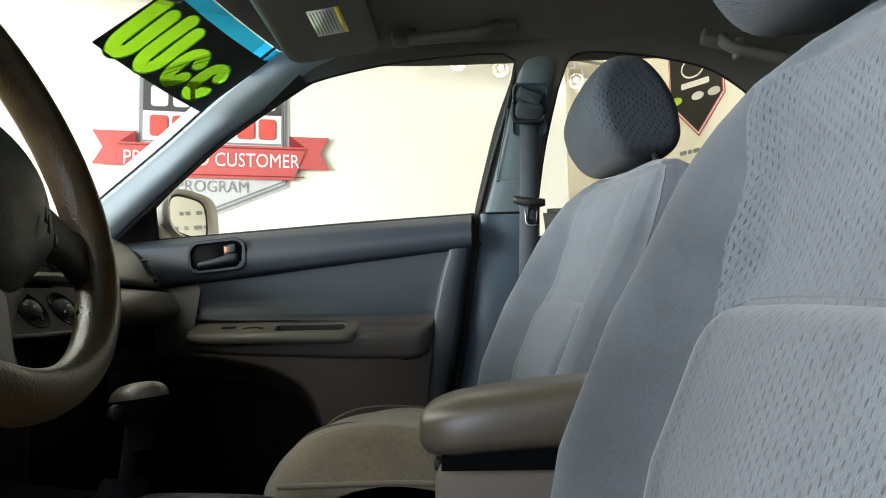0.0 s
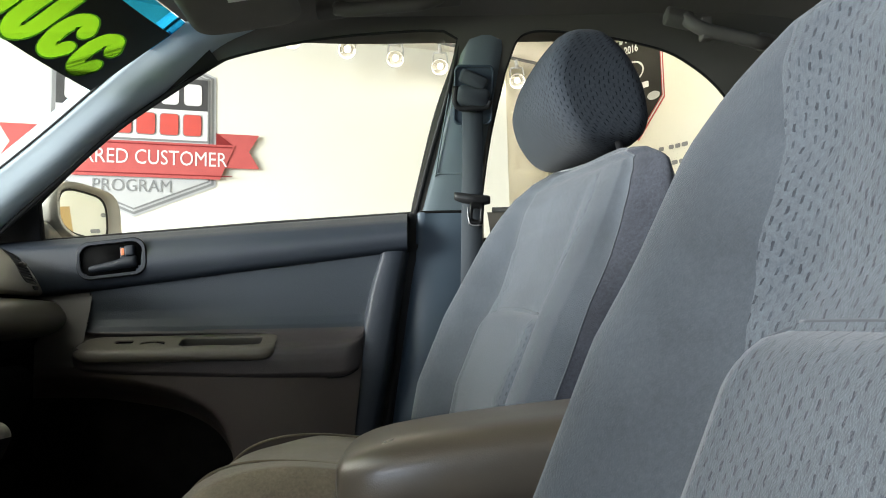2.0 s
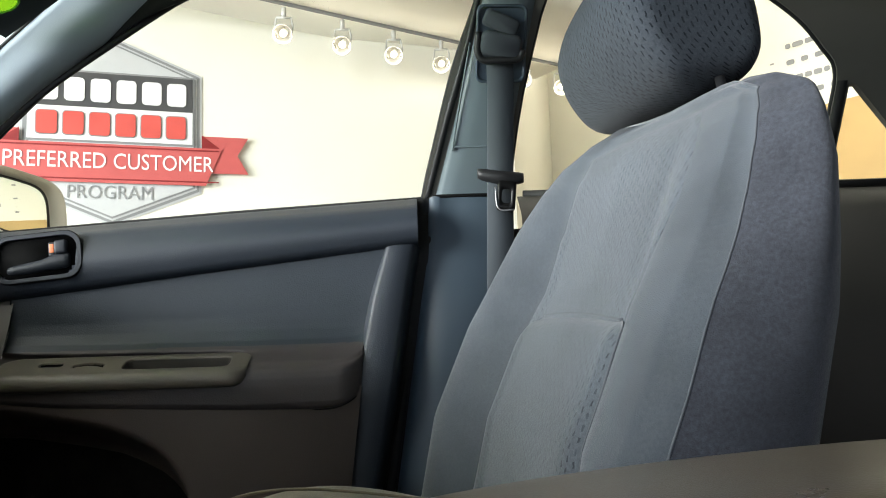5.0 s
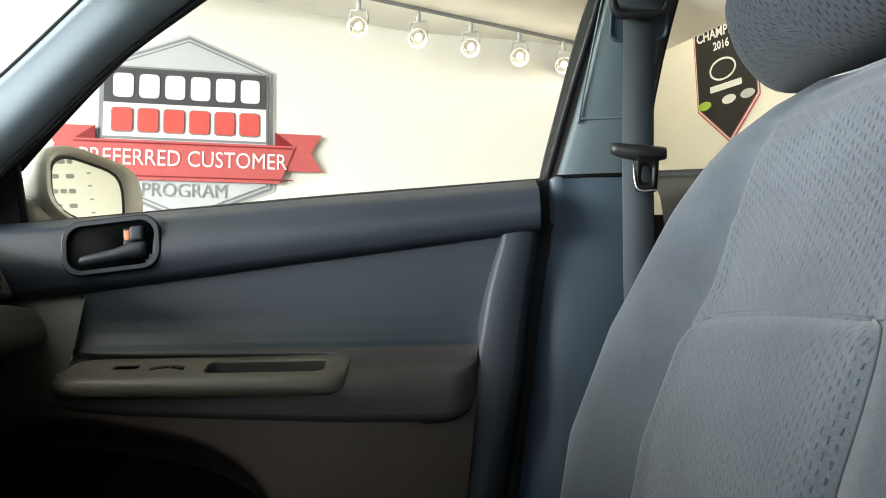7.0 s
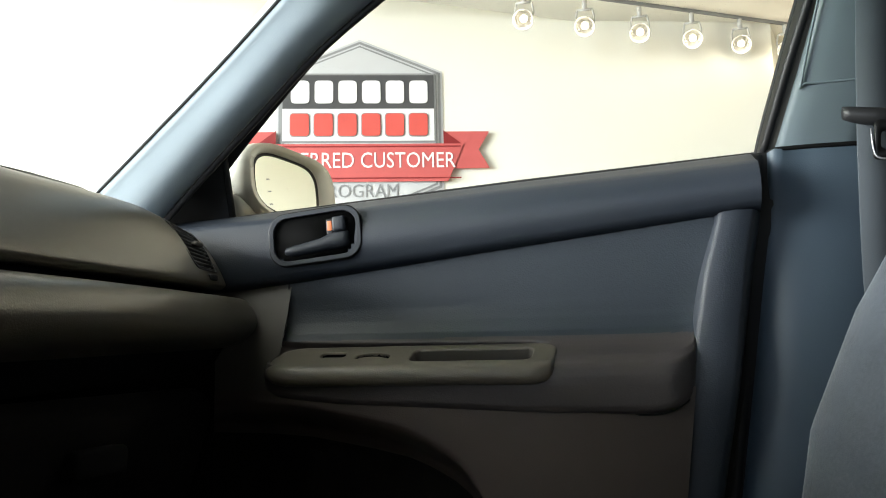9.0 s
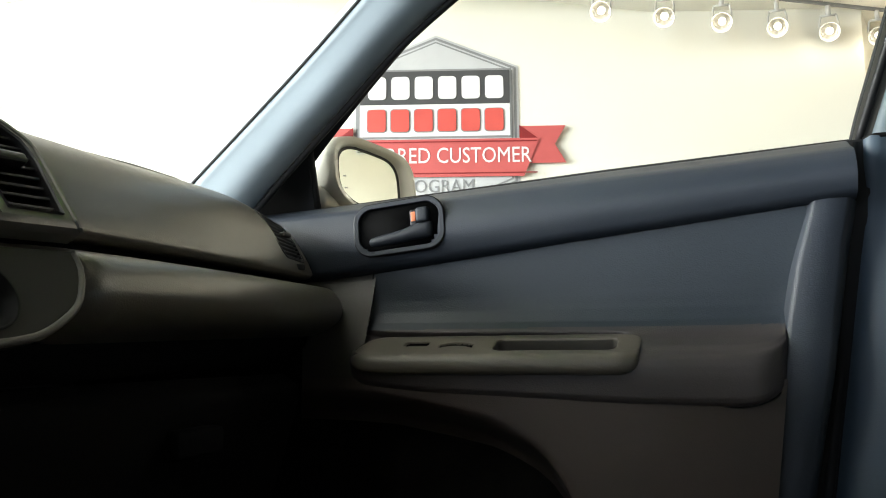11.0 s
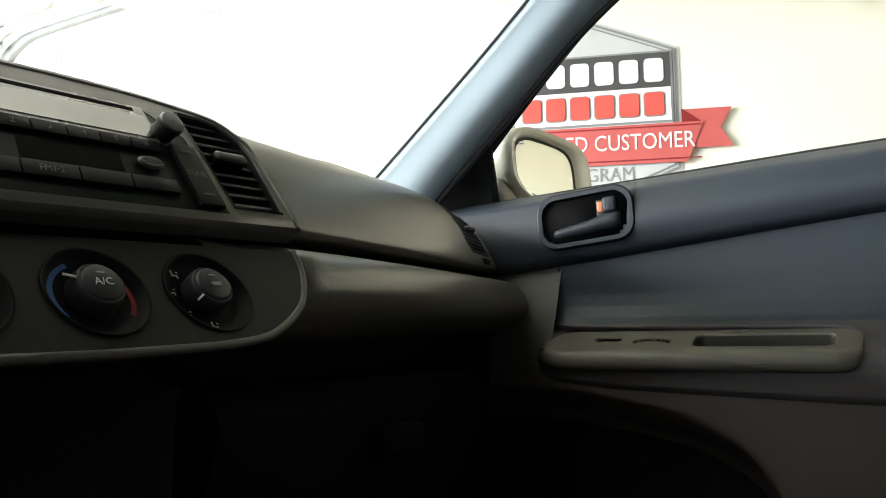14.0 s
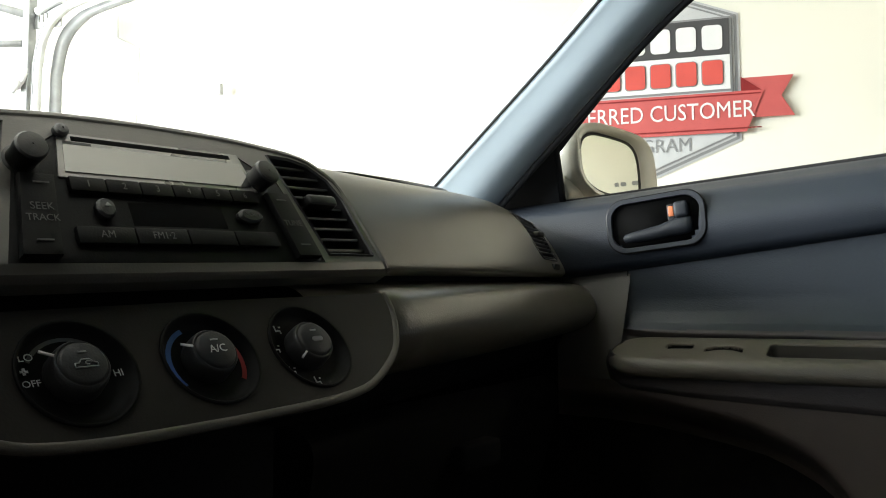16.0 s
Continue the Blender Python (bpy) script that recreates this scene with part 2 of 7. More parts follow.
def tube(points, r, sides=10, n=0, close=False, caps=True):
    """A round bar along a path. r: one radius or one for each place."""
    p = smooth_path(points, n) if n else np.asarray(points, float)
    r = np.broadcast_to(np.asarray(r, float), (len(p),)) if not n or np.ndim(r) == 0 else np.interp(np.linspace(0, 1, n), np.linspace(0, 1, len(r)), r)
    d = np.gradient(p, axis=0) if not close else np.roll(p, -1, 0) - np.roll(p, 1, 0)
    d /= np.linalg.norm(d, axis=1)[:, None] + 1e-12
    ref = np.array([0, 0, 1.0]) if abs(d[:, 2]).mean() < 0.8 else np.array([0, 1.0, 0])
    a = np.cross(d, ref)
    a /= np.linalg.norm(a, axis=1)[:, None] + 1e-12
    b = np.cross(d, a)
    t = np.linspace(0, 2 * np.pi, sides, endpoint=False)
    ring = p[:, None] + r[:, None, None] * (np.cos(t)[None, :, None] * a[:, None] + np.sin(t)[None, :, None] * b[:, None])
    return grid(ring, close_u=close, close_v=True, caps=caps and not close)


def slab(outline, depth, frame_matrix, r=0.0):
    """A flat plate with the given outline of (u, v), from 0 to depth along its normal, placed by a matrix. r: a soft upper edge."""
    bm = bmesh.new()
    low = [bm.verts.new((u, v, 0)) for u, v in outline]
    f = bm.faces.new(low)
    if f.normal.z < 0:
        f.normal_flip()
    top = bmesh.ops.extrude_face_region(bm, geom=[f])
    vs = [g for g in top["geom"] if isinstance(g, bmesh.types.BMVert)]
    bmesh.ops.translate(bm, vec=(0, 0, depth), verts=vs)
    if r:
        fs = [g for g in top["geom"] if isinstance(g, bmesh.types.BMFace)]
        bmesh.ops.bevel(bm, geom=list({e for k in fs for e in k.edges}), offset=r, segments=2, profile=0.6, affect="EDGES")
    bmesh.ops.recalc_face_normals(bm, faces=bm.faces[:])
    return turned(bm, frame_matrix)


def rounded(w, h, r, n=5, cx=0.0, cy=0.0):
    """The outline of a rectangle w by h with round corners."""
    out = []
    for k, (sx, sy) in enumerate(((1, 1), (-1, 1), (-1, -1), (1, -1))):
        for a in np.linspace(k * 90, k * 90 + 90, n):
            out.append((cx + sx * (w / 2 - r) + r * math.cos(radians(a)), cy + sy * (h / 2 - r) + r * math.sin(radians(a))))
    return out


def disc(r, n=40, rx=None):
    return [((rx or r) * math.cos(a), r * math.sin(a)) for a in np.linspace(0, 2 * math.pi, n, endpoint=False)]


def ramp(x, xs, ys):
    return float(np.interp(x, xs, ys))


def ease(a, b, x):
    t = min(1.0, max(0.0, (x - a) / (b - a)))
    return t * t * (3 - 2 * t)


def frame_at(origin, right, up):
    """A matrix whose x, y and z are right, up and their normal."""
    r, u = Vector(right).normalized(), Vector(up)
    n = r.cross(u).normalized()
    u = n.cross(r)
    m = Matrix((r, u, n)).transposed().to_4x4()
    m.translation = Vector(origin)
    return m


def lettering(name, text, size, mat, parent, m, depth=0.0008, squeeze=1.0, bold=0.0, align="CENTER", label=""):
    """Raised lettering as a mesh, centred on the matrix."""
    cu = bpy.data.curves.new(name, "FONT")
    cu.body, cu.size, cu.extrude, cu.offset, cu.align_x, cu.align_y = text, size, depth, bold, align, "CENTER"
    cu.resolution_u = 3
    tmp = new("tmp", cu)
    me = bpy.data.meshes.new_from_object(tmp)
    bpy.data.objects.remove(tmp)
    me.transform(m @ Matrix.Diagonal((squeeze, 1, 1, 1)))
    return part(name, me, mat, parent, label)


def plate(outline, holes, depth, m):
    """A flat plate of the given depth with holes through it, as a mesh; its back lies on the matrix."""
    cu = bpy.data.curves.new("plate", "CURVE")
    cu.dimensions, cu.fill_mode, cu.extrude = "2D", "BOTH", depth / 2
    for loop in (outline, *holes):
        sp = cu.splines.new("POLY")
        sp.points.add(len(loop) - 1)
        for q, (u, v) in zip(sp.points, loop):
            q.co = (u, v, 0, 1)
        sp.use_cyclic_u = True
    tmp = new("tmp", cu)
    me = bpy.data.meshes.new_from_object(tmp)
    bpy.data.objects.remove(tmp)
    bm = bmesh.new()
    bm.from_mesh(me)
    bmesh.ops.remove_doubles(bm, verts=bm.verts[:], dist=1e-6)
    bm.to_mesh(me)
    bm.free()
    me.transform(m @ Matrix.Translation((0, 0, depth / 2)))
    return me

# ---- the showroom ----
WA = radians(17.04)
WU, WN = Vector((math.cos(WA), math.sin(WA), 0)), Vector((-math.sin(WA), math.cos(WA), 0))
WALL_AT = 3.85


def on_wall(u, z, off=0.0):
    return WU * u + WN * (WALL_AT - off) + Vector((0, 0, z))


def wall_panel(name, a, b, z0, z1, thick, mat=WALL):
    """An upright wall from plan point a to b; its thickness lies on the right-hand side of a to b."""
    a, b = Vector((*a, 0)), Vector((*b, 0))
    side = (b - a).cross(Vector((0, 0, 1))).normalized() * thick
    bm = bmesh.new()
    low = [bm.verts.new(p + Vector((0, 0, z0))) for p in (a, b, b + side, a + side)]
    f = bm.faces.new(low)
    ext = bmesh.ops.extrude_face_region(bm, geom=[f])
    bmesh.ops.translate(bm, vec=(0, 0, z1 - z0), verts=[g for g in ext["geom"] if isinstance(g, bmesh.types.BMVert)])
    bmesh.ops.recalc_face_normals(bm, faces=bm.faces[:])
    return tagged(part(name, mesh_of(bm, False), mat), kind="structure", category="wall")


tagged(wall_panel("wall_sign", tuple(on_wall(-5.2, 0)[:2]), tuple(on_wall(1.75, 0)[:2]), 0, 4.0, -0.15), "warm white painted showroom wall with a large emblem")
P0, PT = Vector((1.70, 6.50, 0)), Vector((0.602, -0.799, 0))
PN = Vector((-0.799, -0.602, 0))
tagged(wall_panel("wall_banner", tuple((P0 - PT * 0.75)[:2]), tuple((P0 + PT * 7.0)[:2]), 0, 4.0, -0.15), "warm white wall with a black pennant and lettering")
tagged(wall_panel("wall_recess", tuple(on_wall(1.75, 0)[:2]), tuple((P0 - PT * 0.75)[:2]), 0, 4.0, -0.15), "plain white return wall")
# unseen walls, added to close the room and keep fill light low
tagged(wall_panel("wall_rear", tuple((P0 + PT * 7.0)[:2]), (5.9, -4.9), 0, 4.0, -0.15, WARM_WALL), "unseen plain tan wall behind the car, toned to control the fill light")
tagged(wall_panel("wall_side_low", (-0.8, -4.9), (-3.6, -4.9), 0, 1.0, -0.15, DIM_WALL), "unseen charcoal wall under the side window, cuts stray light")
tagged(wall_panel("wall_side_high", (-0.8, -4.9), (-3.6, -4.9), 2.4, 4.0, -0.15, DIM_WALL), "unseen charcoal wall above the side window, cuts stray light")
tagged(wall_panel("wall_side_rear", (5.9, -4.9), (-0.8, -4.9), 0, 4.0, -0.15, DIM_WALL), "unseen charcoal wall behind the side window, cuts stray light")
tagged(wall_panel("wall_side_front", (-3.6, -4.9), (-6.0, -4.9), 0, 4.0, -0.15, DIM_WALL), "unseen plain charcoal wall on the driver side, cuts stray light")
tagged(wall_panel("wall_front_high", (-6.0, -4.9), tuple(on_wall(-5.2, 0)[:2]), 3.05, 4.0, -0.15), "white wall above the raised garage door opening")
tagged(part("floor", mesh_of(box((-7, -6, -0.1), (7, 9, 0.0)), False), FLOOR), "unseen concrete garage floor, toned warm to bounce light up", "floor", kind="structure")
tagged(part("ceiling", mesh_of(box((-6.6, -5.2, 4.0), (7, 9, 4.1)), False), CEIL), "white painted showroom ceiling", "ceiling", kind="structure")
tagged(part("ground", mesh_of(box((-400, -400, -0.3), (400, 400, -0.12)), False), material("pale_concrete_yard", (0.42, 0.41, 0.39), 0.9, mottle=0.15, mottle_scale=0.6)), "pale concrete yard outside the openings", "ground", kind="structure")

# ---- emblem on the wall ----
E_GREY = material("pale_grey_vinyl_print", (0.504, 0.512, 0.521), 0.6, mottle=0.03)
E_MID = material("mid_grey_vinyl_print", (0.235, 0.239, 0.244), 0.6, mottle=0.03)
E_BLACK = material("black_vinyl_print", (0.060, 0.060, 0.062), 0.5, mottle=0.05)
E_WHITE = material("white_vinyl_print", (0.722, 0.722, 0.722), 0.55, mottle=0.02)
E_RED = material("red_vinyl_print", (0.504, 0.097, 0.092), 0.5, mottle=0.05)
E_DEEP = material("dark_red_vinyl_print", (0.218, 0.012, 0.013), 0.5, mottle=0.05)
E_BRIGHT = material("bright_red_vinyl_print", (0.588, 0.084, 0.067), 0.5, mottle=0.1, mottle_scale=5)

emblem = thing("wall_emblem", "large grey shield emblem with a red ribbon on a white wall", "wall sign")


def on_sign(name, outline, off, mat, label=""):
    """A thin sheet on the sign wall with its outline in metres along the wall and up."""
    m = frame_at(on_wall(0, 0, off), WU, (0, 0, 1))
    return part(name, mesh_of(slab(outline, 0.002, m), False), mat, emblem, label)


SC = -0.392


def shield(s):
    return [(SC + (u - SC) * s, 1.90 + (z - 1.90) * s) for u, z in ((0.023, 2.207), (SC, 2.375), (-0.808, 2.207), (-0.808, 1.60), (SC, 1.426), (0.023, 1.60))]


for k, (s, mat, lab) in enumerate(((1.0, E_GREY, "pale outer edge of the shield"), (0.975, E_MID, "mid grey line of the shield"), (0.945, E_GREY, "pale line of the shield"), (0.925, E_MID, "thin grey line of the shield"), (0.905, E_GREY, "pale grey field of the shield"))):
    on_sign("shield_band", shield(s), 0.003 + 0.003 * k, mat, lab)
on_sign("name_frame", [(-0.786, 1.834), (-0.012, 1.834), (-0.012, 2.192), (-0.786, 2.192)], 0.018, E_MID)
on_sign("name_field", [(-0.776, 2.010), (-0.022, 2.010), (-0.022, 2.182), (-0.776, 2.182)], 0.021, E_BLACK, "black field of the emblem")
on_sign("name_field", [(-0.776, 1.844), (-0.022, 1.844), (-0.022, 2.008), (-0.776, 2.008)], 0.021, E_WHITE, "white field of the emblem")
for k in range(6):
    u = -0.735 + k * 0.118
    on_sign("letter_block", rounded(0.092, 0.118, 0.02, 4, u + 0.046, 2.094), 0.0245, E_WHITE, "plain white block in place of a letter")
    on_sign("letter_block", rounded(0.10, 0.122, 0.018, 4, u + 0.044, 1.925), 0.0245, E_MID, "grey edge of a block")
    on_sign("letter_block", rounded(0.092, 0.114, 0.016, 4, u + 0.044, 1.925), 0.0275, E_BRIGHT, "plain red block in place of a letter")
for s in (1, -1):
    tail = [(SC + s * a, z) for a, z in ((0.415, 1.889), (0.645, 1.889), (0.590, 1.795), (0.645, 1.700), (0.45, 1.700))]
    on_sign("ribbon_tail", tail, 0.0245, E_RED, "red swallow-tail end of the ribbon")
    on_sign("ribbon_fold", [(SC + s * a, z) for a, z in ((0.415, 1.894), (0.505, 1.826), (0.415, 1.826))], 0.0275, E_DEEP, "dark red fold of the ribbon")
on_sign("ribbon_band", [(SC - 0.53, 1.826), (SC + 0.515, 1.826), (SC + 0.435, 1.634), (SC - 0.45, 1.634)], 0.0305, E_RED, "red band of the ribbon")
for z in (1.812, 1.652):
    on_sign("ribbon_line", [(SC - 0.51, z - 0.003), (SC + 0.50, z - 0.003), (SC + 0.50, z + 0.003), (SC - 0.51, z + 0.003)], 0.0335, E_DEEP)
lettering("ribbon_lettering", "PREFERRED CUSTOMER", 0.112, E_WHITE, emblem, frame_at(on_wall(SC - 0.007, 1.738, 0.0345), WU, (0, 0, 1)), 0.001, 0.815, label="thin white capitals")
lettering("shield_lettering", "PROGRAM", 0.094, E_MID, emblem, frame_at(on_wall(SC - 0.008, 1.587, 0.0195), WU, (0, 0, 1)), 0.001, 0.90, label="thin grey capitals")

# ---- pennant and lettering on the far wall ----


def on_far(t, z, off=0.0):
    return P0 + PT * t + PN * off + Vector((0, 0, z))


FARM = frame_at(on_far(0.05, 0, 0.004), PT, (0, 0, 1))
pennant = thing("wall_pennant", "black pointed pennant banner with a red edge on a wall", "banner")
PEN = [(0.0, 2.725), (0.30, 2.40), (0.595, 2.725), (0.595, 3.60), (0.0, 3.60)]


B_CLOTH = material("black_banner_cloth", (0.026, 0.025, 0.023), 0.7, mottle=0.08, spec=0.2)


def inset(s):
    return [(0.2975 + (a - 0.2975) * s, 3.0 + (z - 3.0) * s) for a, z in PEN]


for k, (s, mat) in enumerate(((1.0, E_RED), (0.965, E_WHITE), (0.94, E_RED), (0.92, B_CLOTH))):
    part("pennant_layer", mesh_of(slab(inset(s), 0.002, FARM @ Matrix.Translation((0, 0, 0.003 * k))), False), mat, pennant)
FARTOP = FARM @ Matrix.Translation((0, 0, 0.0125))
lettering("pennant_lettering", "CHAMPION", 0.115, E_WHITE, pennant, FARTOP @ Matrix.Translation((0.275, 3.335, 0)), 0.001, 0.78, 0.002, label="bold white capitals")
lettering("pennant_year", "2016", 0.095, E_WHITE, pennant, FARTOP @ Matrix.Translation((0.273, 3.224, 0)), 0.001, 0.8, 0.002, label="white numerals")
part("pennant_bar", mesh_of(slab(rounded(0.42, 0.035, 0.005, 3, 0.2875, 3.435), 0.002, FARTOP), False), E_WHITE, pennant, "white bar in place of small lettering")
part("pennant_bar", mesh_of(slab(rounded(0.30, 0.052, 0.01, 3, 0.293, 2.875), 0.002, FARTOP), False), E_WHITE, pennant, "white bar in place of a name")
for r, rx in ((0.093, 0.127),):
    ring = [[(0.275 + (rx - w) * math.cos(a), 3.022 + (r - w) * math.sin(a), 0.001) for a in np.linspace(0, 2 * math.pi, 40, endpoint=False)] for w in (0, 0.016)]
    part("pennant_ring", turned(grid(ring, close_v=True), FARTOP), E_WHITE, pennant, "white oval ring")
for a, mat in ((0.08, material("lime_print", (0.35, 0.5, 0.05), 0.6, mottle=0.1)), (0.315, E_WHITE), (0.488, E_GREY)):
    part("pennant_badge", mesh_of(slab([(a + x, 2.76 + y) for x, y in disc(0.036, 24, 0.065)], 0.002, FARTOP), False), mat, pennant)


def wall_bar(t, z, w, h):
    tagged(part("wall_lettering", mesh_of(slab(rounded(w, h, h * 0.3, 3, t, z), 0.002, FARM), False), E_MID), "dark grey bar of small wall lettering", "wall lettering", "wall lettering")


for z, t0, t1 in ((2.285, 0.08, 0.98), (2.15, 0.12, 0.98), (2.02, 0.55, 0.99), (2.86, 1.55, 2.0), (2.74, 1.55, 2.0), (2.62, 1.55, 2.0), (2.50, 1.55, 1.9)):
    k = t0
    while k < t1:
        w = random.choice((0.04, 0.05, 0.06, 0.08))
        wall_bar(k + w / 2, z, w, 0.036)
        k += w + random.choice((0.014, 0.014, 0.05))
for z in (2.766, 2.66, 2.55, 2.442):
    wall_bar(1.44, z, 0.03, 0.012)

# brown board and a small vent on the far wall
BOARD = material("tan_board", (0.50, 0.33, 0.13), 0.6, grain=0.2, grain_scale=60, mottle=0.1, mottle_scale=2)
board = part("wall_board", mesh_of(slab([(1.21, 0.0), (2.45, 0.0), (2.45, 2.36), (1.21, 2.36)], 0.05, FARM), False), BOARD)
tagged(board, "tall tan board standing against the far wall", "board")
vent_w = thing("wall_vent", "small white louvred vent high on the wall", "wall vent")
for k in range(7):
    part("louvre", mesh_of(slab(rounded(0.13, 0.012, 0.003, 2, 1.235, 2.97 + k * 0.026), 0.008, FARM), False), E_MID, vent_w)
part("vent_frame", mesh_of(slab(rounded(0.15, 0.20, 0.01, 3, 1.235, 3.048), 0.003, FARM), False), E_WHITE, vent_w)

# ---- track lamps along the wall ----
WHITE_METAL = material("white_lamp_enamel", (0.52, 0.51, 0.48), 0.4, mottle=0.03)
BULB = glowing("warm_bulb", (1.0, 0.90, 0.70), 3.0)
T0, T1 = Vector((-0.64, 3.41, 2.45)), Vector((0.355, 4.05, 2.45))
TD = (T1 - T0).normalized()
track = part("lamp_track", turned(box((-2.2, -0.005, 0.012), (1.22, 0.005, 0.03), 0.002), frame_at(T0 + TD * 0.6, TD, Vector((0, 0, 1)).cross(TD))), E_MID)
tagged(track, "thin grey ceiling track carrying small spot lamps", "lamp track")
CEIL2 = part("ceiling_low", turned(box((-5.0, -0.65, 0.03), (1.25, 0.30, 0.9)), frame_at(T0 + TD * 0.6, TD, Vector((0, 0, 1)).cross(TD))), CEIL)
tagged(CEIL2, "white lowered ceiling strip along the wall", "ceiling", kind="structure")


def track_lamp(place):
    lamp = thing("track_lamp", "small white track spot lamp with a lit warm bulb", "lamp", "lamps on the ceiling track")
    part("stem", tube([(0, 0, 0), (0, 0, -0.05)], 0.012), WHITE_METAL, lamp)
    part("yoke", tube([(-0.035, 0, -0.05), (-0.043, 0.0, -0.10), (-0.03, 0, -0.15)], 0.005, n=10), WHITE_METAL, lamp)
    part("yoke", tube([(0.035, 0, -0.05), (0.043, 0.0, -0.10), (0.03, 0, -0.15)], 0.005, n=10), WHITE_METAL, lamp)
    part("yoke_bar", tube([(-0.036, 0, -0.05), (0.036, 0, -0.05)], 0.006), WHITE_METAL, lamp)
    axis = Vector((-0.05, -0.8, -0.55)).normalized()
    prof = [(0.012, -0.045), (0.022, -0.04), (0.034, -0.01), (0.043, 0.03), (0.045, 0.036), (0.041, 0.036), (0.036, 0.02)]
    ring = [[(r * math.cos(a), r * math.sin(a), z) for a in np.linspace(0, 2 * math.pi, 24, endpoint=False)] for r, z in [(1.12 * r, 1.1 * z) for r, z in prof]]
    side = axis.cross(Vector((0, 0, 1))).normalized()
    m = Matrix((side, axis.cross(side), axis)).transposed().to_4x4()
    m.translation = Vector((0, 0, -0.125))
    part("shade", turned(grid(ring, close_v=True), m), WHITE_METAL, lamp, "white open lamp shade")
    part("bulb", turned(slab(disc(0.018, 24), 0.012, Matrix.Translation((0, 0, 0.012)), 0.004), m), BULB, lamp, "glowing warm bulb")
    lamp.matrix_world = Matrix.Translation(place)
    return lamp


first = track_lamp(T0)
span = (T1 - T0) / 4


def lamp_place(k):
    """Lamps hang a little unevenly along the track."""
    return T0 + span * k + TD * (0.0, 0.022, 0.028, 0.034, 0.030, 0.020, 0.020)[k] + Vector((0, 0, 0.003 * k))


for k in range(1, 7):
    copy_thing(first, Matrix.Translation(lamp_place(k)))

for k in range(7):
    glow = bpy.data.lights.new("spot_glow", "POINT")
    glow.energy, glow.color, glow.shadow_soft_size = 0.6 if k < 6 else 1.2, (1.0, 0.89, 0.70), 0.03
    new("spot_glow", glow).location = lamp_place(k) + Vector((-0.01, -0.07, -0.18))

# lamps of this kind, added unseen under the ceiling to brighten the pennant wall
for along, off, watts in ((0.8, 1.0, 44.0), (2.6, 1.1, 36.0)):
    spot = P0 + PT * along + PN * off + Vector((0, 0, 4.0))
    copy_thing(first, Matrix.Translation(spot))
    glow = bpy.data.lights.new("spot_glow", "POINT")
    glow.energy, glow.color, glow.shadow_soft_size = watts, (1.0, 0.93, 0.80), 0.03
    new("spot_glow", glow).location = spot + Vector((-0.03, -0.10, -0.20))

# ---- the car's body seen from inside ----


def side_y(z):
    return 0.80 - 0.60 * (z - 1.0)


def side_sheet(name, outline, holes, inward, thick, mat):
    """Trim that follows the leaning side of the cabin, cut out of one sheet with its window openings."""
    bm = bmesh.new()
    edges = []
    for loop in (outline, *holes):
        vs = [bm.verts.new((x, side_y(z) - inward, z)) for x, z in loop]
        edges += [bm.edges.new((vs[k], vs[(k + 1) % len(vs)])) for k in range(len(vs))]
    bmesh.ops.triangle_fill(bm, use_beauty=True, use_dissolve=False, edges=edges)
    bmesh.ops.recalc_face_normals(bm, faces=bm.faces[:])
    ret = bmesh.ops.extrude_face_region(bm, geom=bm.faces[:])
    bmesh.ops.translate(bm, vec=(0, thick, 0), verts=[g for g in ret["geom"] if isinstance(g, bmesh.types.BMVert)])
    bmesh.ops.recalc_face_normals(bm, faces=bm.faces[:])
    me = mesh_of(bm, False)
    return part(name, me, mat)


FW = smooth_path([(-0.795, 0.955), (-0.715, 1.03), (-0.565, 1.140), (-0.445, 1.214), (-0.355, 1.255), (-0.24, 1.280), (-0.118, 1.294), (0.005, 1.300), (0.05, 1.299)], 40).tolist() + smooth_path([(0.074, 1.287), (0.066, 1.25), (0.045, 1.20), (0.027, 1.15), (0.004, 1.07), (-0.010, 1.02), (-0.022, 0.96)], 18).tolist()
RW = smooth_path([(0.110, 0.96), (0.130, 1.12), (0.156, 1.235)], 8).tolist() + smooth_path([(0.166, 1.262), (0.176, 1.283), (0.196, 1.295), (0.236, 1.297), (0.32, 1.289), (0.39, 1.277), (0.455, 1.260), (0.520, 1.225), (0.562, 1.190), (0.588, 1.160), (0.590, 1.10), (0.586, 0.96)], 48).tolist()
QW = [(0.606, 0.96), (0.610, 1.142), (0.620, 1.142), (0.72, 1.055), (0.80, 0.975), (0.80, 0.96)]
cabin = side_sheet("cabin_side_trim", [(-0.90, 0.90), (-0.50, 1.262), (-0.34, 1.318), (-0.1, 1.34), (0.5, 1.335), (0.8, 1.29), (1.15, 1.05), (1.15, 0.90)], [FW, RW, QW], 0.012, 0.012, RAIL)
tagged(cabin, "grey plastic pillar and roof-rail trim round the side windows", "car trim", kind="structure")
# black rubber round the openings
for loop in (FW, RW):
    seal = part("window_seal", tube([(x, side_y(z) - 0.006, z) for x, z in loop], 0.0034, 8), RUBBER)
    tagged(seal, "black rubber seal round a side window", "window seal", "window seals")

# black door frame beside the windscreen pillar
band = [(x, z) for x, z in FW if z > 0.965 and x < -0.33][:40]
band = part("door_frame_band", grid([[(x + 0.004, side_y(z) - 0.010, z - 0.003), (x, side_y(z) - 0.0165, z), (x - 0.012, side_y(z + 0.018) - 0.018, z + 0.018), (x - 0.024, side_y(z + 0.036) - 0.016, z + 0.036)] for x, z in band]), RUBBER)
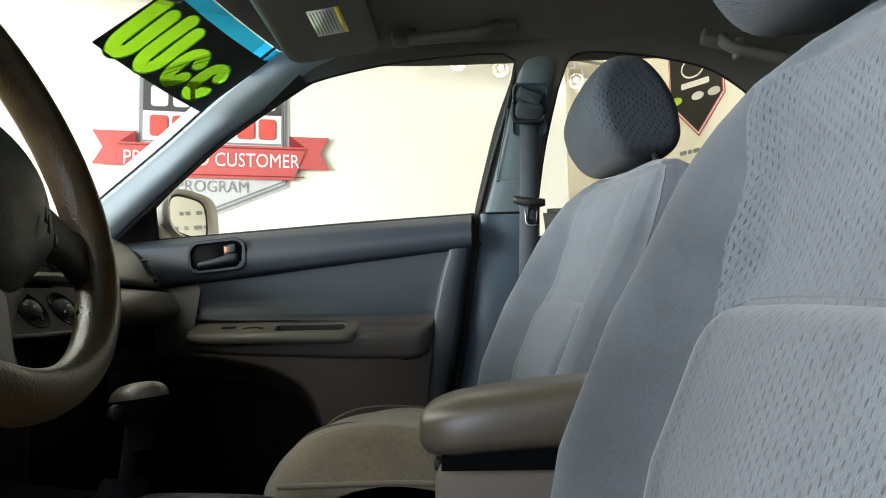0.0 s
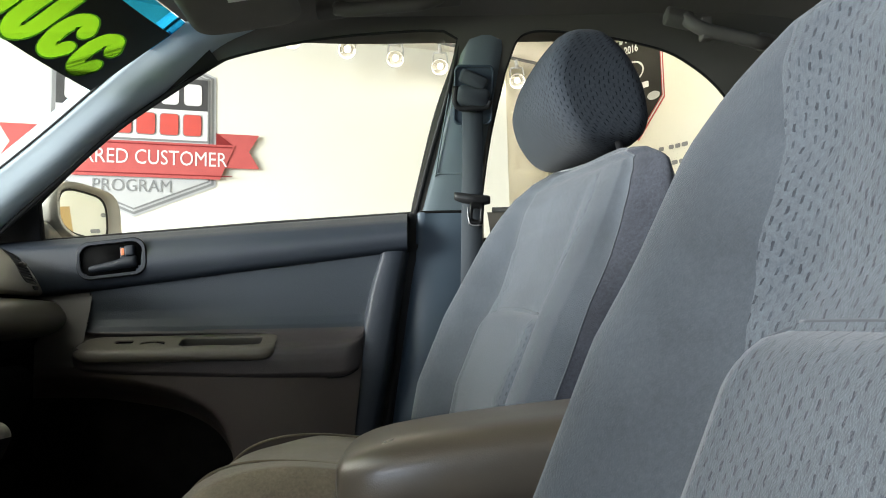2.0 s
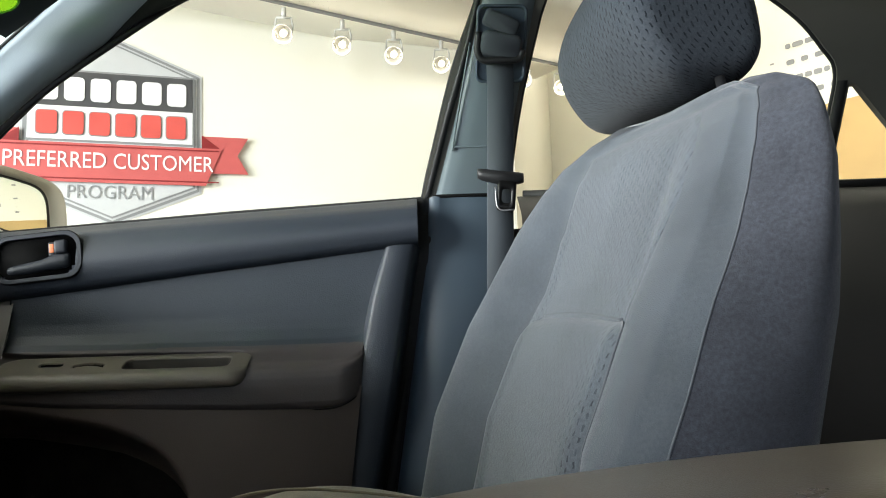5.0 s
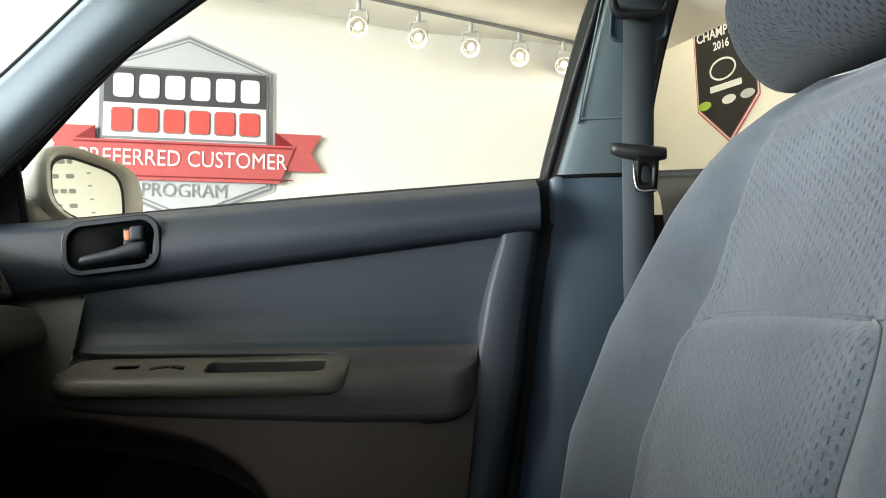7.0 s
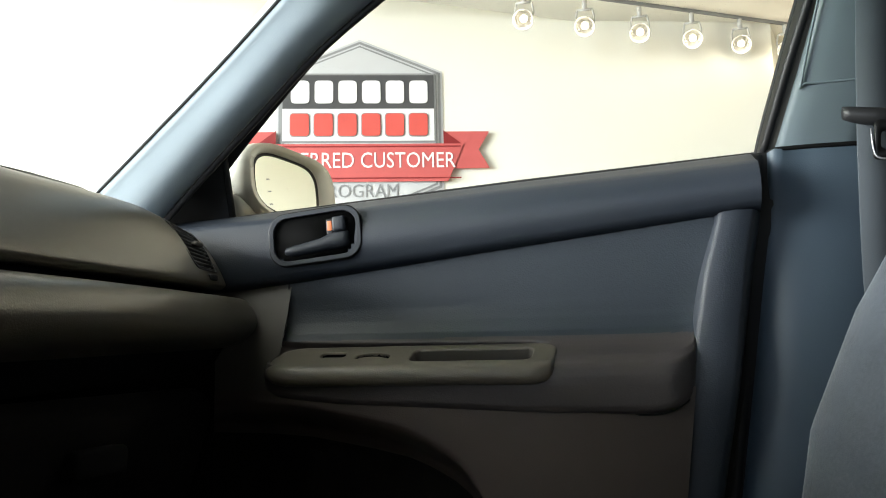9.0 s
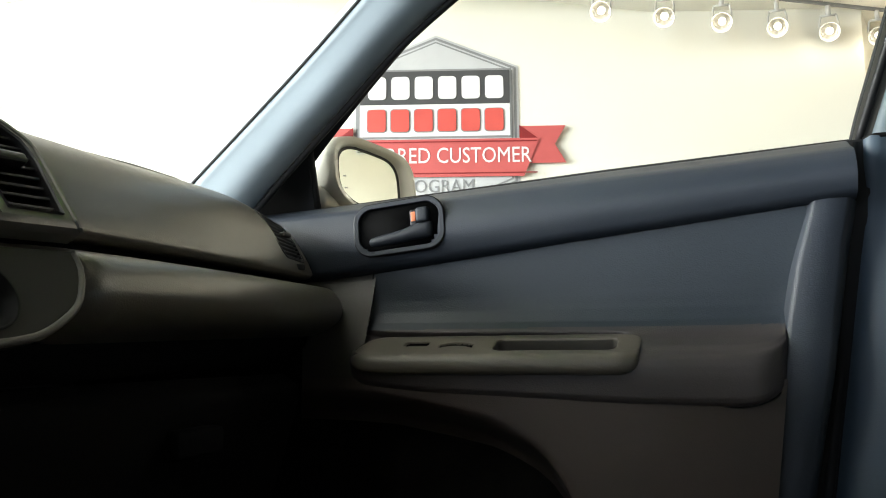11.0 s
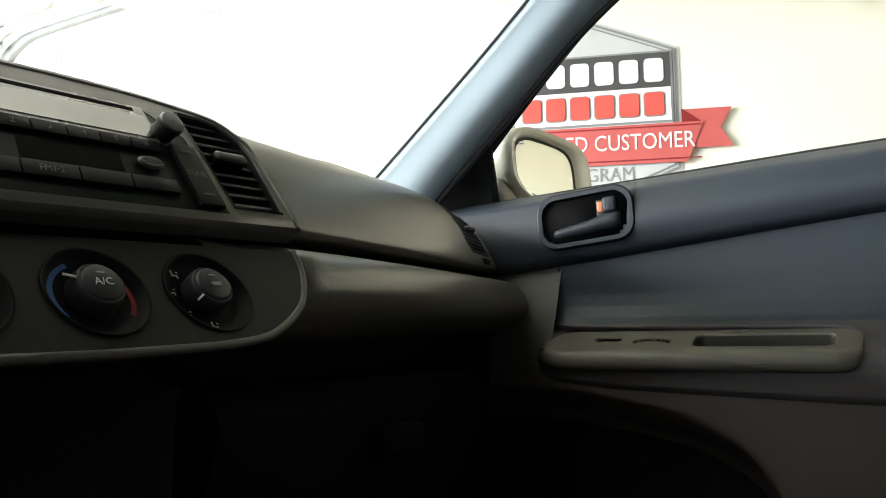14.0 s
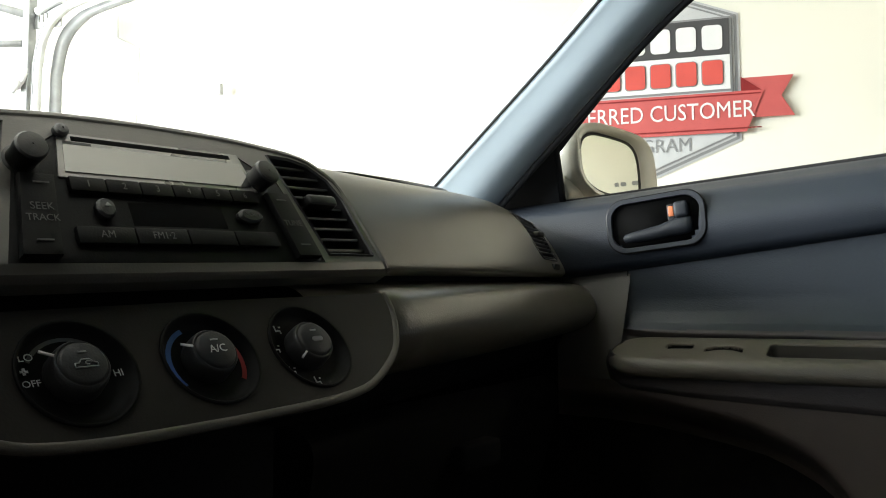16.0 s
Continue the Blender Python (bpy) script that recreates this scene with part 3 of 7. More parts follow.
tagged(band, "black door frame along the windscreen pillar", "door frame", kind="structure")

# roof lining: from the windscreen's upper edge to the rear window
def header(y):
    k = 1 - (y / 0.6) ** 2
    return -0.385 - 0.09 * k, 1.305 + 0.02 * k


def roof_z(x, y):
    return 1.385 - 0.075 * (abs(y) / 0.62) ** 3.2 - 0.16 * max(0.0, (x - 0.5) / 0.7) ** 2


rows = []
for k in np.concatenate([np.linspace(0, 0.25, 16), np.linspace(0.28, 1, 16)]):
    row = []
    for y in np.linspace(-0.66, 0.66, 45):
        hx, hz = header(y)
        x = hx + 0.004 + (1.25 - hx) * k
        f = 1 - ease(0.0, 0.30, x - hx)
        row.append((x, y, roof_z(x, y) * (1 - f) + min(hz + 0.003, roof_z(x, y) + 0.01) * f))
    rows.append(row)
top = [[(x, y, z + 0.03) for x, y, z in r] for r in rows]
lining = part("headliner", joined(grid(rows), grid(top)), HEADLINER)
tagged(lining, "grey cloth roof lining of the car", "headliner", kind="structure")
roof = [[(x * 1.02, y * 1.1, z + 0.06) for x, y, z in r] for r in rows]
tagged(part("roof_panel", joined(grid(roof), grid([[(x, y, z + 0.004) for x, y, z in r] for r in roof])), PAINT), "champagne painted car roof", "car roof", kind="structure")

# windscreen pillar
E1 = smooth_path([(-0.33, 0.55, 1.335), (-0.397, 0.583, 1.308), (-0.508, 0.610, 1.230), (-0.638, 0.643, 1.136), (-0.758, 0.670, 1.053), (-0.888, 0.698, 0.963), (-0.958, 0.713, 0.908)], 40)
E2 = smooth_path([(-0.262, 0.632, 1.300), (-0.341, 0.646, 1.269), (-0.436, 0.660, 1.215), (-0.531, 0.673, 1.155), (-0.626, 0.693, 1.082), (-0.726, 0.718, 1.007), (-0.816, 0.738, 0.932), (-0.85, 0.745, 0.905)], 40)


def pillar_rows(flip):
    out = []
    for a, b in zip(E1, E2):
        row = []
        for s in np.linspace(0, 1, 13):
            p = a * (1 - s) + b * s
            bulge = 0.015 * math.sin(math.pi * s**1.6) ** 0.8
            row.append((p[0] + bulge * 0.5, flip * (p[1] - bulge), p[2] - bulge * 0.15))
        back = [(b[0] - 0.03, flip * (b[1] + 0.05), b[2]), (a[0] - 0.04, flip * (a[1] + 0.05), a[2] + 0.03)]
        out.append(row + back)
    return out


for flip in (1, -1):
    pil = part("windscreen_pillar", grid(pillar_rows(flip), close_v=True, caps=True), A_PILLAR)
    tagged(pil, "pale grey plastic trim on the slanting windscreen pillar", "pillar trim", "windscreen pillars", kind="structure")
    line = part("pillar_seal", tube([(p[0] + 0.002, flip * (p[1] + 0.004), p[2] - 0.004) for p in E2[4:]], 0.0045, 8), RUBBER)
    tagged(line, "black rubber line along the pillar trim", "window seal", "windscreen seals")
    edge = part("windscreen_seal", tube([(p[0] - 0.004, flip * (p[1] + 0.002), p[2] + 0.005) for p in E1], 0.0022, 8), RUBBER)
    tagged(edge, "black windscreen edge along the pillar", "window seal", "windscreen seals")

# windscreen, bowed forward in the middle


def screen(y, s, off=0.0):
    """A place on the windscreen: s = 0 at the roof edge, 1 at the cowl."""
    x0, z0 = -0.385 - 0.09 * (1 - (y / 0.6) ** 2), 1.305 + 0.02 * (1 - (y / 0.6) ** 2)
    x, z = x0 - 0.62 * s, z0 - 0.38 * s
    y = y * (1 + 0.18 * s)
    return (x - 0.52 * off, y, z + 0.85 * off)


pane = part("windscreen", grid([[screen(y, s) for y in np.linspace(-0.6, 0.6, 25)] for s in np.linspace(0, 1, 12)]), glass("screen_glass", (0.97, 0.98, 0.97), 1.05))
pane.visible_shadow = False
tagged(pane, "clear curved car windscreen", "windscreen", kind="structure")

# ---- passenger door ----
door = thing("passenger_door", "closed grey car door trim with armrest and black glass seal", "car door")


def sill_z(x):
    return ramp(x, [-0.9, -0.57, -0.30, -0.015, 0.05], [0.953, 0.973, 0.9895, 1.0035, 1.006])


def crease_z(x):
    return ramp(x, [-0.9, -0.65, -0.579, -0.338, -0.03, 0.0], [0.846, 0.862, 0.869, 0.897, 0.929, 0.932])


def plan_y(x):
    """How the inner face of the door bows in plan."""
    return 0.012 * ((x + 0.30) / 0.4) ** 2


HX, HZ = -0.545, 0.9228  # middle of the handle recess


def bolster(x):
    s, c = sill_z(x), crease_z(x)
    p = [(0.797, s - 0.012), (0.793, s - 0.001), (0.782, s + 0.001), (0.765, s - 0.004), (0.742, s - 0.014)]
    for k in np.linspace(0, 1, 14):
        z = (s - 0.022) * (1 - k) + (c + 0.004) * k
        p.append((0.727 - 0.020 * math.sin(math.pi * (0.15 + 0.7 * k)) - 0.008 * k, z))
    p += [(0.716, c + 0.0005), (0.722, c - 0.002), (0.732, c - 0.003)]
    return [(x, y - plan_y(x), z) for y, z in p]


def recessed(x, z):
    """Whether a place lies in the opening for the handle."""
    tilt = 0.10
    u, v = (x - HX), (z - HZ) - tilt * (x - HX)
    return abs(u) < 0.053 and abs(v) < 0.0265 and math.hypot(max(0.0, abs(u) - 0.035), max(0.0, abs(v) - 0.0085)) < 0.018


bm = grid([bolster(x) for x in np.linspace(-0.86, -0.022, 200)])
bmesh.ops.delete(bm, geom=[f for f in bm.faces if recessed(*f.calc_center_median().xz)], context="FACES")
part("upper_trim", bm, UPPER, door, "smooth grey upper door trim")


def front_edge(z):
    return ramp(z, [0.70, 0.735, 0.755, 0.785, 0.80, 0.83, 0.93], [-0.598, -0.604, -0.608, -0.600, -0.592, -0.5865, -0.585])


def rear_line(z):
    return ramp(z, [0.70, 0.735, 0.79, 0.86, 0.922, 0.94], [-0.101, -0.101, -0.098, -0.084, -0.066, -0.060])


def moulding(t, k):
    """The door insert flowing into the armrest: t runs rearwards, k from the upper joint down to the lower seam."""
    x = -0.60 + 0.52 * t
    for _ in range(3):
        c = crease_z(x) - 0.0015
        low_end = ramp(x, [-0.6, -0.5, -0.26, -0.13], [0.727, 0.717, 0.706, 0.706])
        a, b = max(0.0, min(1.0, (x + 0.152) / 0.050)), max(0.0, min(1.0, (-0.555 - x) / 0.052))
        low_end += 0.034 * (1 - math.sqrt(1 - a * a)) + 0.014 * (1 - math.sqrt(1 - b * b))
        z = c + (0.82 - c) * k / 0.42 if k < 0.42 else 0.82 + (low_end - 0.82) * (k - 0.42) / 0.58
        x = front_edge(z) + (rear_line(z) - front_edge(z)) * t
    zz = 0.82 + (z - 0.82) * 0.112 / (0.82 - low_end) if z < 0.82 else z
    full = ramp(zz, [0.708, 0.7085, 0.712, 0.718, 0.74, 0.750, 0.758, 0.7625, 0.7655, 0.7715, 0.7755, 0.7795, 0.7845, 0.790, 0.80, 0.815, 0.83, 0.88, 0.94], [0.672, 0.662, 0.6535, 0.650, 0.648, 0.6485, 0.651, 0.655, 0.662, 0.670, 0.680, 0.689, 0.698, 0.7045, 0.7130, 0.7190, 0.7225, 0.7250, 0.724])
    full += (0.72 - full) * ramp(x, [-0.27, -0.22, -0.16, -0.10], [0.0, 0.03, 0.14, 0.24])
    plain = ramp(z, [0.70, 0.735, 0.76, 0.80, 0.84, 0.94], [0.699, 0.701, 0.703, 0.712, 0.7215, 0.724])
    s1, s2 = min(1.0, max(0.0, (x - front_edge(z)) / 0.055)), min(1.0, max(0.0, (rear_line(z) - x) / 0.035))
    p = math.sqrt(1 - (1 - s1) ** 2) * math.sqrt(1 - (1 - s2) ** 2)
    seat_ = 0.016 * ease(-0.262, -0.28, x) * ease(0.7535, 0.7575, zz) * ease(0.788, 0.782, zz) * (1 if x > -0.57 else 0.5 + 0.5 * s1)
    return (x, plain * (1 - p) + full * p + seat_ - plan_y(x) * ease(0.80, 0.86, z), z - 0.4 * seat_)


SPREAD = np.concatenate([0.12 * np.linspace(0, 1, 22) ** 2, np.linspace(0.125, 0.90, 76), 1 - 0.09 * np.linspace(1, 0, 20) ** 2])
DROP = np.concatenate([np.linspace(0, 0.42, 18), np.linspace(0.43, 0.985, 62), [0.992, 0.997, 1.0]])
# one door vinyl in two colours: brown holds shade, blue holds daylight
ARM_VINYL = material("warm_shaded_armrest_vinyl", (0.058, 0.050, 0.049), 0.50, grain=0.5, grain_scale=520, mottle=0.08, mottle_scale=6, fine=0.05)
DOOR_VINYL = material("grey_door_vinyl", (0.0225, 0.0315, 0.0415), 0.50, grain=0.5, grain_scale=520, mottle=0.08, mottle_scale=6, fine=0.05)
rest_bm = grid([[moulding(t, k) for k in DROP] for t in SPREAD])


def front_piece(x):
    """The plain trim ahead of the insert."""
    c = crease_z(x) - 0.0015
    return [(x - 0.015 * k * k * ease(-0.68, -0.585, x), 0.724 - 0.03 * k - plan_y(x) - 0.004 * math.sin(math.pi * k), c * (1 - k) + 0.727 * k) for k in np.linspace(0, 1, 20)]


part("front_trim", grid([front_piece(x) for x in np.linspace(-0.86, -0.5835, 24)]), TRIM, door)
# upright trim behind the insert, turning in at its edge
rear = []
for k in np.linspace(0, 1, 40):
    z = 0.9275 * (1 - k) + 0.37 * k
    xa = ramp(z, [0.37, 0.60, 0.735, 0.79, 0.86, 0.922], [-0.165, -0.125, -0.108, -0.098, -0.084, -0.066])
    xb = ramp(z, [0.37, 0.60, 0.735, 0.87, 0.93], [-0.13, -0.085, -0.058, -0.036, -0.024])
    yy = 0.712 - 0.0188 * min(1.0, (0.9275 - z) / 0.1925) + 0.0267 * max(0.0, 0.735 - z) - 0.006 * ease(0.80, 0.76, z) * ease(0.66, 0.72, z)
    rear.append([(xa - 0.007, yy + 0.016, z), (xa - 0.003, yy + 0.006, z), (xa, yy + 0.0015, z), (xa + 0.004, yy, z), (xa * 0.55 + xb * 0.45, yy - 0.001, z), (xb - 0.008, yy + 0.001, z), (xb - 0.003, yy + 0.004, z), (xb, yy + 0.011, z), (xb + 0.006, 0.745, z), (xb + 0.008, 0.79, z)])
part("rear_trim", grid(rear), UPPER, door, "pale upright edge of the door trim")

part("edge_cover", grid([[(ramp(z, [0.36, 0.60, 0.735, 0.87, 0.93], [-0.13, -0.083, -0.056, -0.034, -0.022]) + 0.3 * max(0.0, z - 0.93) + o, y + 0.03 * ease(0.93, 1.0, z), z) for o, y in ((-0.025, 0.743), (0.0, 0.744), (0.02, 0.752), (0.06, 0.77))] for z in np.linspace(1.004, 0.36, 22)]), RUBBER, door, "black rear edge of the door")
# seam tubes between the pieces
part("seam", tube([(x, 0.728 - plan_y(x), crease_z(x) - 0.001) for x in np.linspace(-0.84, -0.03, 40)], 0.0032, 6), BLACK, door, "dark joint under the upper trim")
part("seam", tube([(front_edge(z) - 0.001, ramp(z, [0.76, 0.80, 0.84, 0.87], [0.701, 0.7095, 0.716, 0.718]), z) for z in np.linspace(0.868, 0.765, 14)], 0.0020, 6), BLACK, door, "dark joint ahead of the insert")

# lower trim with the hollow towards the footwell
def low_face(x):
    return ramp(x, [-0.86, -0.62, -0.56, -0.27, -0.22, -0.16, -0.1], [0.690, 0.680, 0.654, 0.653, 0.656, 0.667, 0.684])


low = []
for x in np.linspace(-0.86, -0.045, 90):
    edge = ramp(x, [-0.86, -0.528, -0.44, -0.39, -0.361, -0.330, -0.308, -0.285, -0.27, -0.25, -0.22], [0.722, 0.718, 0.704, 0.694, 0.683, 0.668, 0.652, 0.625, 0.595, 0.52, 0.38])
    row = []
    for z in np.concatenate([np.linspace(0.735, edge, 12), edge - 0.006 * np.arange(1, 6), np.linspace(edge - 0.04, min(0.36, edge - 0.045), 14)]):
        hollow = 0.055 * ease(-0.004, 0.038, edge - z)
        xe = -0.86 + (x + 0.86) * (ramp(z, [0.36, 0.60, 0.735], [-0.160, -0.120, -0.103]) + 0.86) / 0.815
        row.append((xe, low_face(xe) + hollow + 0.030 * (0.735 - z) / 0.375, z))
    low.append(row)
part("lower_trim", grid([r[:18] for r in low]), LOWER, door, "plain lower door trim, browner for its warm shade")
# carpet colour stands in for the shade inside the trim's hollow
part("door_pocket", grid([r[17:] for r in low]), CARPET, door, "hollow of the door by the footwell, coloured dark for its shade")

seam_line = [moulding(t, 0.995) for t in np.linspace(0.015, 0.995, 60)]
part("seam", tube([(x, y + 0.001, z - 0.0005) for x, y, z in seam_line], 0.0015, 6), BLACK, door, "dark joint round the armrest")

# switch panel taupe, darkened for the shade in the pocket
POCKET = material("taupe_toned_for_light", (0.060, 0.054, 0.044), 0.5, grain=0.3, mottle=0.08)

# switch panel on the armrest, with the pull pocket sunk into it

def pocket(x, y):
    """Depth of the sunk places of the switch panel."""
    d = 0.0
    u, v = max(0.0, abs(x + 0.345) - 0.062), max(0.0, abs(y - 0.6715) - 0.0075)
    d = max(d, 0.020 * (1 - ease(0.004, 0.0085, math.hypot(u, v))))
    u = (x + 0.461) / 0.021
    v = abs(y - 0.668 - 0.007 * (1 - u * u))
    d = max(d, 0.010 * (1 - ease(0.003, 0.005, v)) * (1 - ease(0.85, 1.0, abs(u))))
    u, v = max(0.0, abs(x + 0.512) - 0.011), max(0.0, abs(y - 0.676) - 0.002)
    return max(d, 0.006 * (1 - ease(0.003, 0.005, math.hypot(u, v))))


panel = []
for x in np.concatenate([-0.5997 + 0.06 * np.linspace(0, 1, 26) ** 2, np.linspace(-0.539, -0.275, 330), np.linspace(-0.274, -0.2505, 24)]):
    s = min(1.0, max(0.006, (x + 0.6) / 0.05))
    front = (1 - (1 - s) ** 2) ** 0.5
    tail = (1 - min(1.0, max(0.0, (x + 0.275) / 0.025)) ** 2) ** 0.5
    yi = 0.69 - 0.052 * front + 0.017 * (1 - tail)
    low = 0.0125 * (1 - tail)
    back = 0.6995 - 0.015 * (1 - tail)
    row = [(x, back + 0.003, 0.782 - 0.4 * (0.6995 - back) - 0.016 * (1 - front))]
    for y in np.concatenate([np.linspace(0.6995, 0.688, 5), np.linspace(0.687, 0.657, 70), np.linspace(0.656, max(yi + 0.012, 0.650), 3)]):
        y = min(max(y, yi + 0.012), back)
        row.append((x, y + 0.4 * pocket(x, y), 0.7850 - 0.40 * (0.70 - y) - 0.9 * pocket(x, y) - 0.017 * (1 - front) - 0.0016 * (1 - tail)))
    row += [(x, yi + o, 0.762 + (z - 0.762) * max(0.1, front) + low * k) for o, z, k in ((0.005, 0.7620, 0.1), (0.001, 0.7575, 0.4), (0.0, 0.750, 0.7), (0.001, 0.7435, 1), (0.006, 0.7405, 1), (0.02, 0.739, 1))]
    panel.append(row)


def sunk(c):
    """Whether a place lies in one of the hollows of the panel."""
    return -0.56 < c.x < -0.27 and c.y > 0.655 and 0.7850 - 0.40 * (0.70 - c.y) - c.z > 0.0026


bm = grid(panel)
bmesh.ops.delete(bm, geom=[f for f in bm.faces if sunk(f.calc_center_median())], context="FACES")
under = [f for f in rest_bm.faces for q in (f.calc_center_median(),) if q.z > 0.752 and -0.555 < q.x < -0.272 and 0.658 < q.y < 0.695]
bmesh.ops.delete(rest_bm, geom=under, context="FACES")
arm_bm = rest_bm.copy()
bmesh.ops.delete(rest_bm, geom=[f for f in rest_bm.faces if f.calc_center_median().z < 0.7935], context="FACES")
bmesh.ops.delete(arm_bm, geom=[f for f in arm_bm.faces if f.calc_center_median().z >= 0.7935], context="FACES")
part("insert_panel", rest_bm, DOOR_VINYL, door, "grained vinyl door insert, tinted blue for the daylight on it")
part("armrest", arm_bm, ARM_VINYL, door, "padded vinyl door armrest, browner for its warm shade")
switch_panel = part("switch_panel", bm, SWITCH, door, "taupe plastic switch panel with a pull pocket")
bm = grid(panel)
bmesh.ops.delete(bm, geom=[f for f in bm.faces if not sunk(f.calc_center_median())], context="FACES")
small = bm.copy()
bmesh.ops.delete(bm, geom=[f for f in bm.faces if f.calc_center_median().x < -0.42], context="FACES")
bmesh.ops.delete(small, geom=[f for f in small.faces if f.calc_center_median().x >= -0.42], context="FACES")
# hollows take darker colours that stand for their shade
part("pull_pocket", bm, POCKET, switch_panel, "hollow of the pull pocket, darkened for its shade")
part("switch_hollow", small, MATTE, switch_panel, "hollows round the switch, black for their shade")
part("window_switch", turned(box((-0.012, -0.0035, -0.001), (0.012, 0.0035, 0.004), 0.0015), Matrix.Translation((-0.511, 0.676, 0.769))), BLACK, switch_panel, "black window switch")

# inner handle
HM = frame_at((HX, 0.6984, HZ), (1, 0.04, 0.10), (-0.10, 0.05, 1.0))
handle = new("door_handle")
handle.parent = door
handle["label"] = "charcoal inner door handle in a rounded recess"


def ring_loop(w, h, r, y):
    return [tuple(HM @ Vector((u, v, y))) for u, v in rounded(w, h, r, 7)]


BEZEL = material("dark_blue_grey_plastic", (0.026, 0.030, 0.037), 0.55, spec=0.3, grain=0.35, mottle=0.1)
part("bezel", grid([ring_loop(*a) for a in ((0.119, 0.066, 0.022, -0.006), (0.119, 0.066, 0.022, 0.0008), (0.1182, 0.0652, 0.0218, 0.0012), (0.109, 0.056, 0.019, 0.0010), (0.1078, 0.0548, 0.0184, 0.0004), (0.1065, 0.0535, 0.018, -0.008))], close_v=True), BEZEL, handle, "flat dark blue-grey bezel", sharp=25)
part("bezel_joint", grid([ring_loop(*a) for a in ((0.1212, 0.0682, 0.023, -0.006), (0.1212, 0.0682, 0.023, 0.0006), (0.1188, 0.0658, 0.022, 0.0006))], close_v=True), BLACK, handle, "dark joint round the bezel")
cup = grid([ring_loop(*a) for a in ((0.108, 0.055, 0.0185, -0.004), (0.102, 0.049, 0.017, -0.014), (0.09, 0.040, 0.015, -0.030), (0.05, 0.02, 0.009, -0.033))], close_v=True, caps=True)
part("cup", cup, MATTE, handle, "dark recess behind the handle, blackened further for its shade")
lever = []
for u, v, w, h in ((-0.0420, -0.0145, 0.003, 0.0030), (-0.0395, -0.0145, 0.006, 0.0055), (-0.030, -0.0143, 0.008, 0.0070), (-0.012, -0.0133, 0.009, 0.0080), (0.004, -0.0120, 0.0095, 0.0088), (0.016, -0.0096, 0.010, 0.0098), (0.026, -0.0085, 0.010, 0.0112), (0.036, -0.0080, 0.010, 0.0112), (0.0415, -0.0076, 0.0085, 0.0098), (0.0435, -0.0076, 0.005, 0.007)):
    lever.append([tuple(HM @ Vector((u, v + h * math.sin(a), -0.006 + w * math.cos(a)))) for a in np.linspace(0, 2 * math.pi, 18, endpoint=False)])
part("lever", grid(lever, close_v=True, caps=True), BEZEL, handle, "dark pull lever")
part("lock_tab", turned(box((0.0235, 0.001, -0.010), (0.041, 0.0205, 0.004), 0.004), HM), BEZEL, handle)
part("lock_base", turned(box((0.0145, -0.002, -0.014), (0.0245, 0.0195, -0.002), 0.002), HM), DARK, handle)
part("lock_mark", turned(box((0.0165, 0.004, -0.004), (0.0228, 0.0165, -0.0012), 0.0008), HM), material("orange_lock_mark", (0.72, 0.20, 0.07), 0.5, mottle=0.03), handle, "orange unlocked mark")

# glass, its outer seal and the black corner ahead of it
dglass = part("door_glass", grid([[(x, side_y(z) + 0.012, z) for x in np.linspace(-0.78, 0.06, 12)] for z in np.linspace(0.95, 1.31, 8)]), CLEAR, door, "clear door glass")
dglass.visible_shadow = False
part("belt_seal", tube([(x, 0.8, sill_z(x) + 0.002) for x in np.linspace(-0.86, 0.0, 30)], 0.006, 8), RUBBER, door, "black rubber strip along the glass")
sail = [(-0.90, 0.94), (-0.714, 0.955), (-0.699, 1.062), (-0.72, 1.066), (-0.80, 1.01)]
part("mirror_corner", mesh_of(slab([(a, b * 1.166) for a, b in sail], 0.012, frame_at((0, 1.385, 0), (1, 0, 0), (0, -0.6, 1))), False), RUBBER, door, "black corner cover by the mirror")
part("corner_post", tube([(-0.712, side_y(0.95) - 0.022, 0.95), (-0.697, side_y(1.065) - 0.022, 1.065)], 0.005, 8), RUBBER, door)
part("outer_skin", grid([[(x, 0.86 - 0.03 * abs(z - 0.75), z) for x in np.linspace(-0.9, 0.02, 12)] for z in np.linspace(0.3, 0.97, 8)]), PAINT, door)
part("rear_edge", tube([(-0.014, 0.775, 1.0), (-0.020, 0.765, 0.93), (-0.036, 0.757, 0.80), (-0.068, 0.752, 0.60), (-0.105, 0.752, 0.40)], 0.007, 8, n=24), RUBBER, door, "black seal at the rear edge of the door")
part("frame_edge", tube([(0.078, side_y(1.285) - 0.006, 1.285), (0.055, side_y(1.2) - 0.010, 1.2), (0.022, side_y(1.1) - 0.012, 1.1), (-0.008, side_y(1.0) - 0.010, 1.0)], 0.005, 8, n=20), DARK, door)

# ---- outside mirror ----
om = thing("side_mirror", "champagne painted door mirror with clear mirror glass", "car mirror")
MC = Vector((-0.68, 0.955, 1.04))
MM = frame_at(MC, (0.112, 0.99, 0), (-0.087, 0, 1))


def mirror_loop(w, h, dz, sx=0.0):
    out = []
    for a in np.linspace(0, 2 * math.pi, 36, endpoint=False):
        c, s = math.cos(a), math.sin(a)
        out.append(tuple(MM @ Vector((sx + w * math.copysign(abs(c) ** 0.55, c), h * math.copysign(abs(s) ** 0.6, s) * (1 + 0.12 * c), dz))))
    return out


part("housing", grid([mirror_loop(*a) for a in ((0.122, 0.056, 0.0, -0.014), (0.130, 0.060, 0.004, -0.014), (0.134, 0.062, -0.012, -0.014), (0.130, 0.06, -0.05, -0.014), (0.10, 0.045, -0.095, -0.01), (0.03, 0.018, -0.115))], close_v=True, caps=False), PAINT, om, "champagne painted shell")
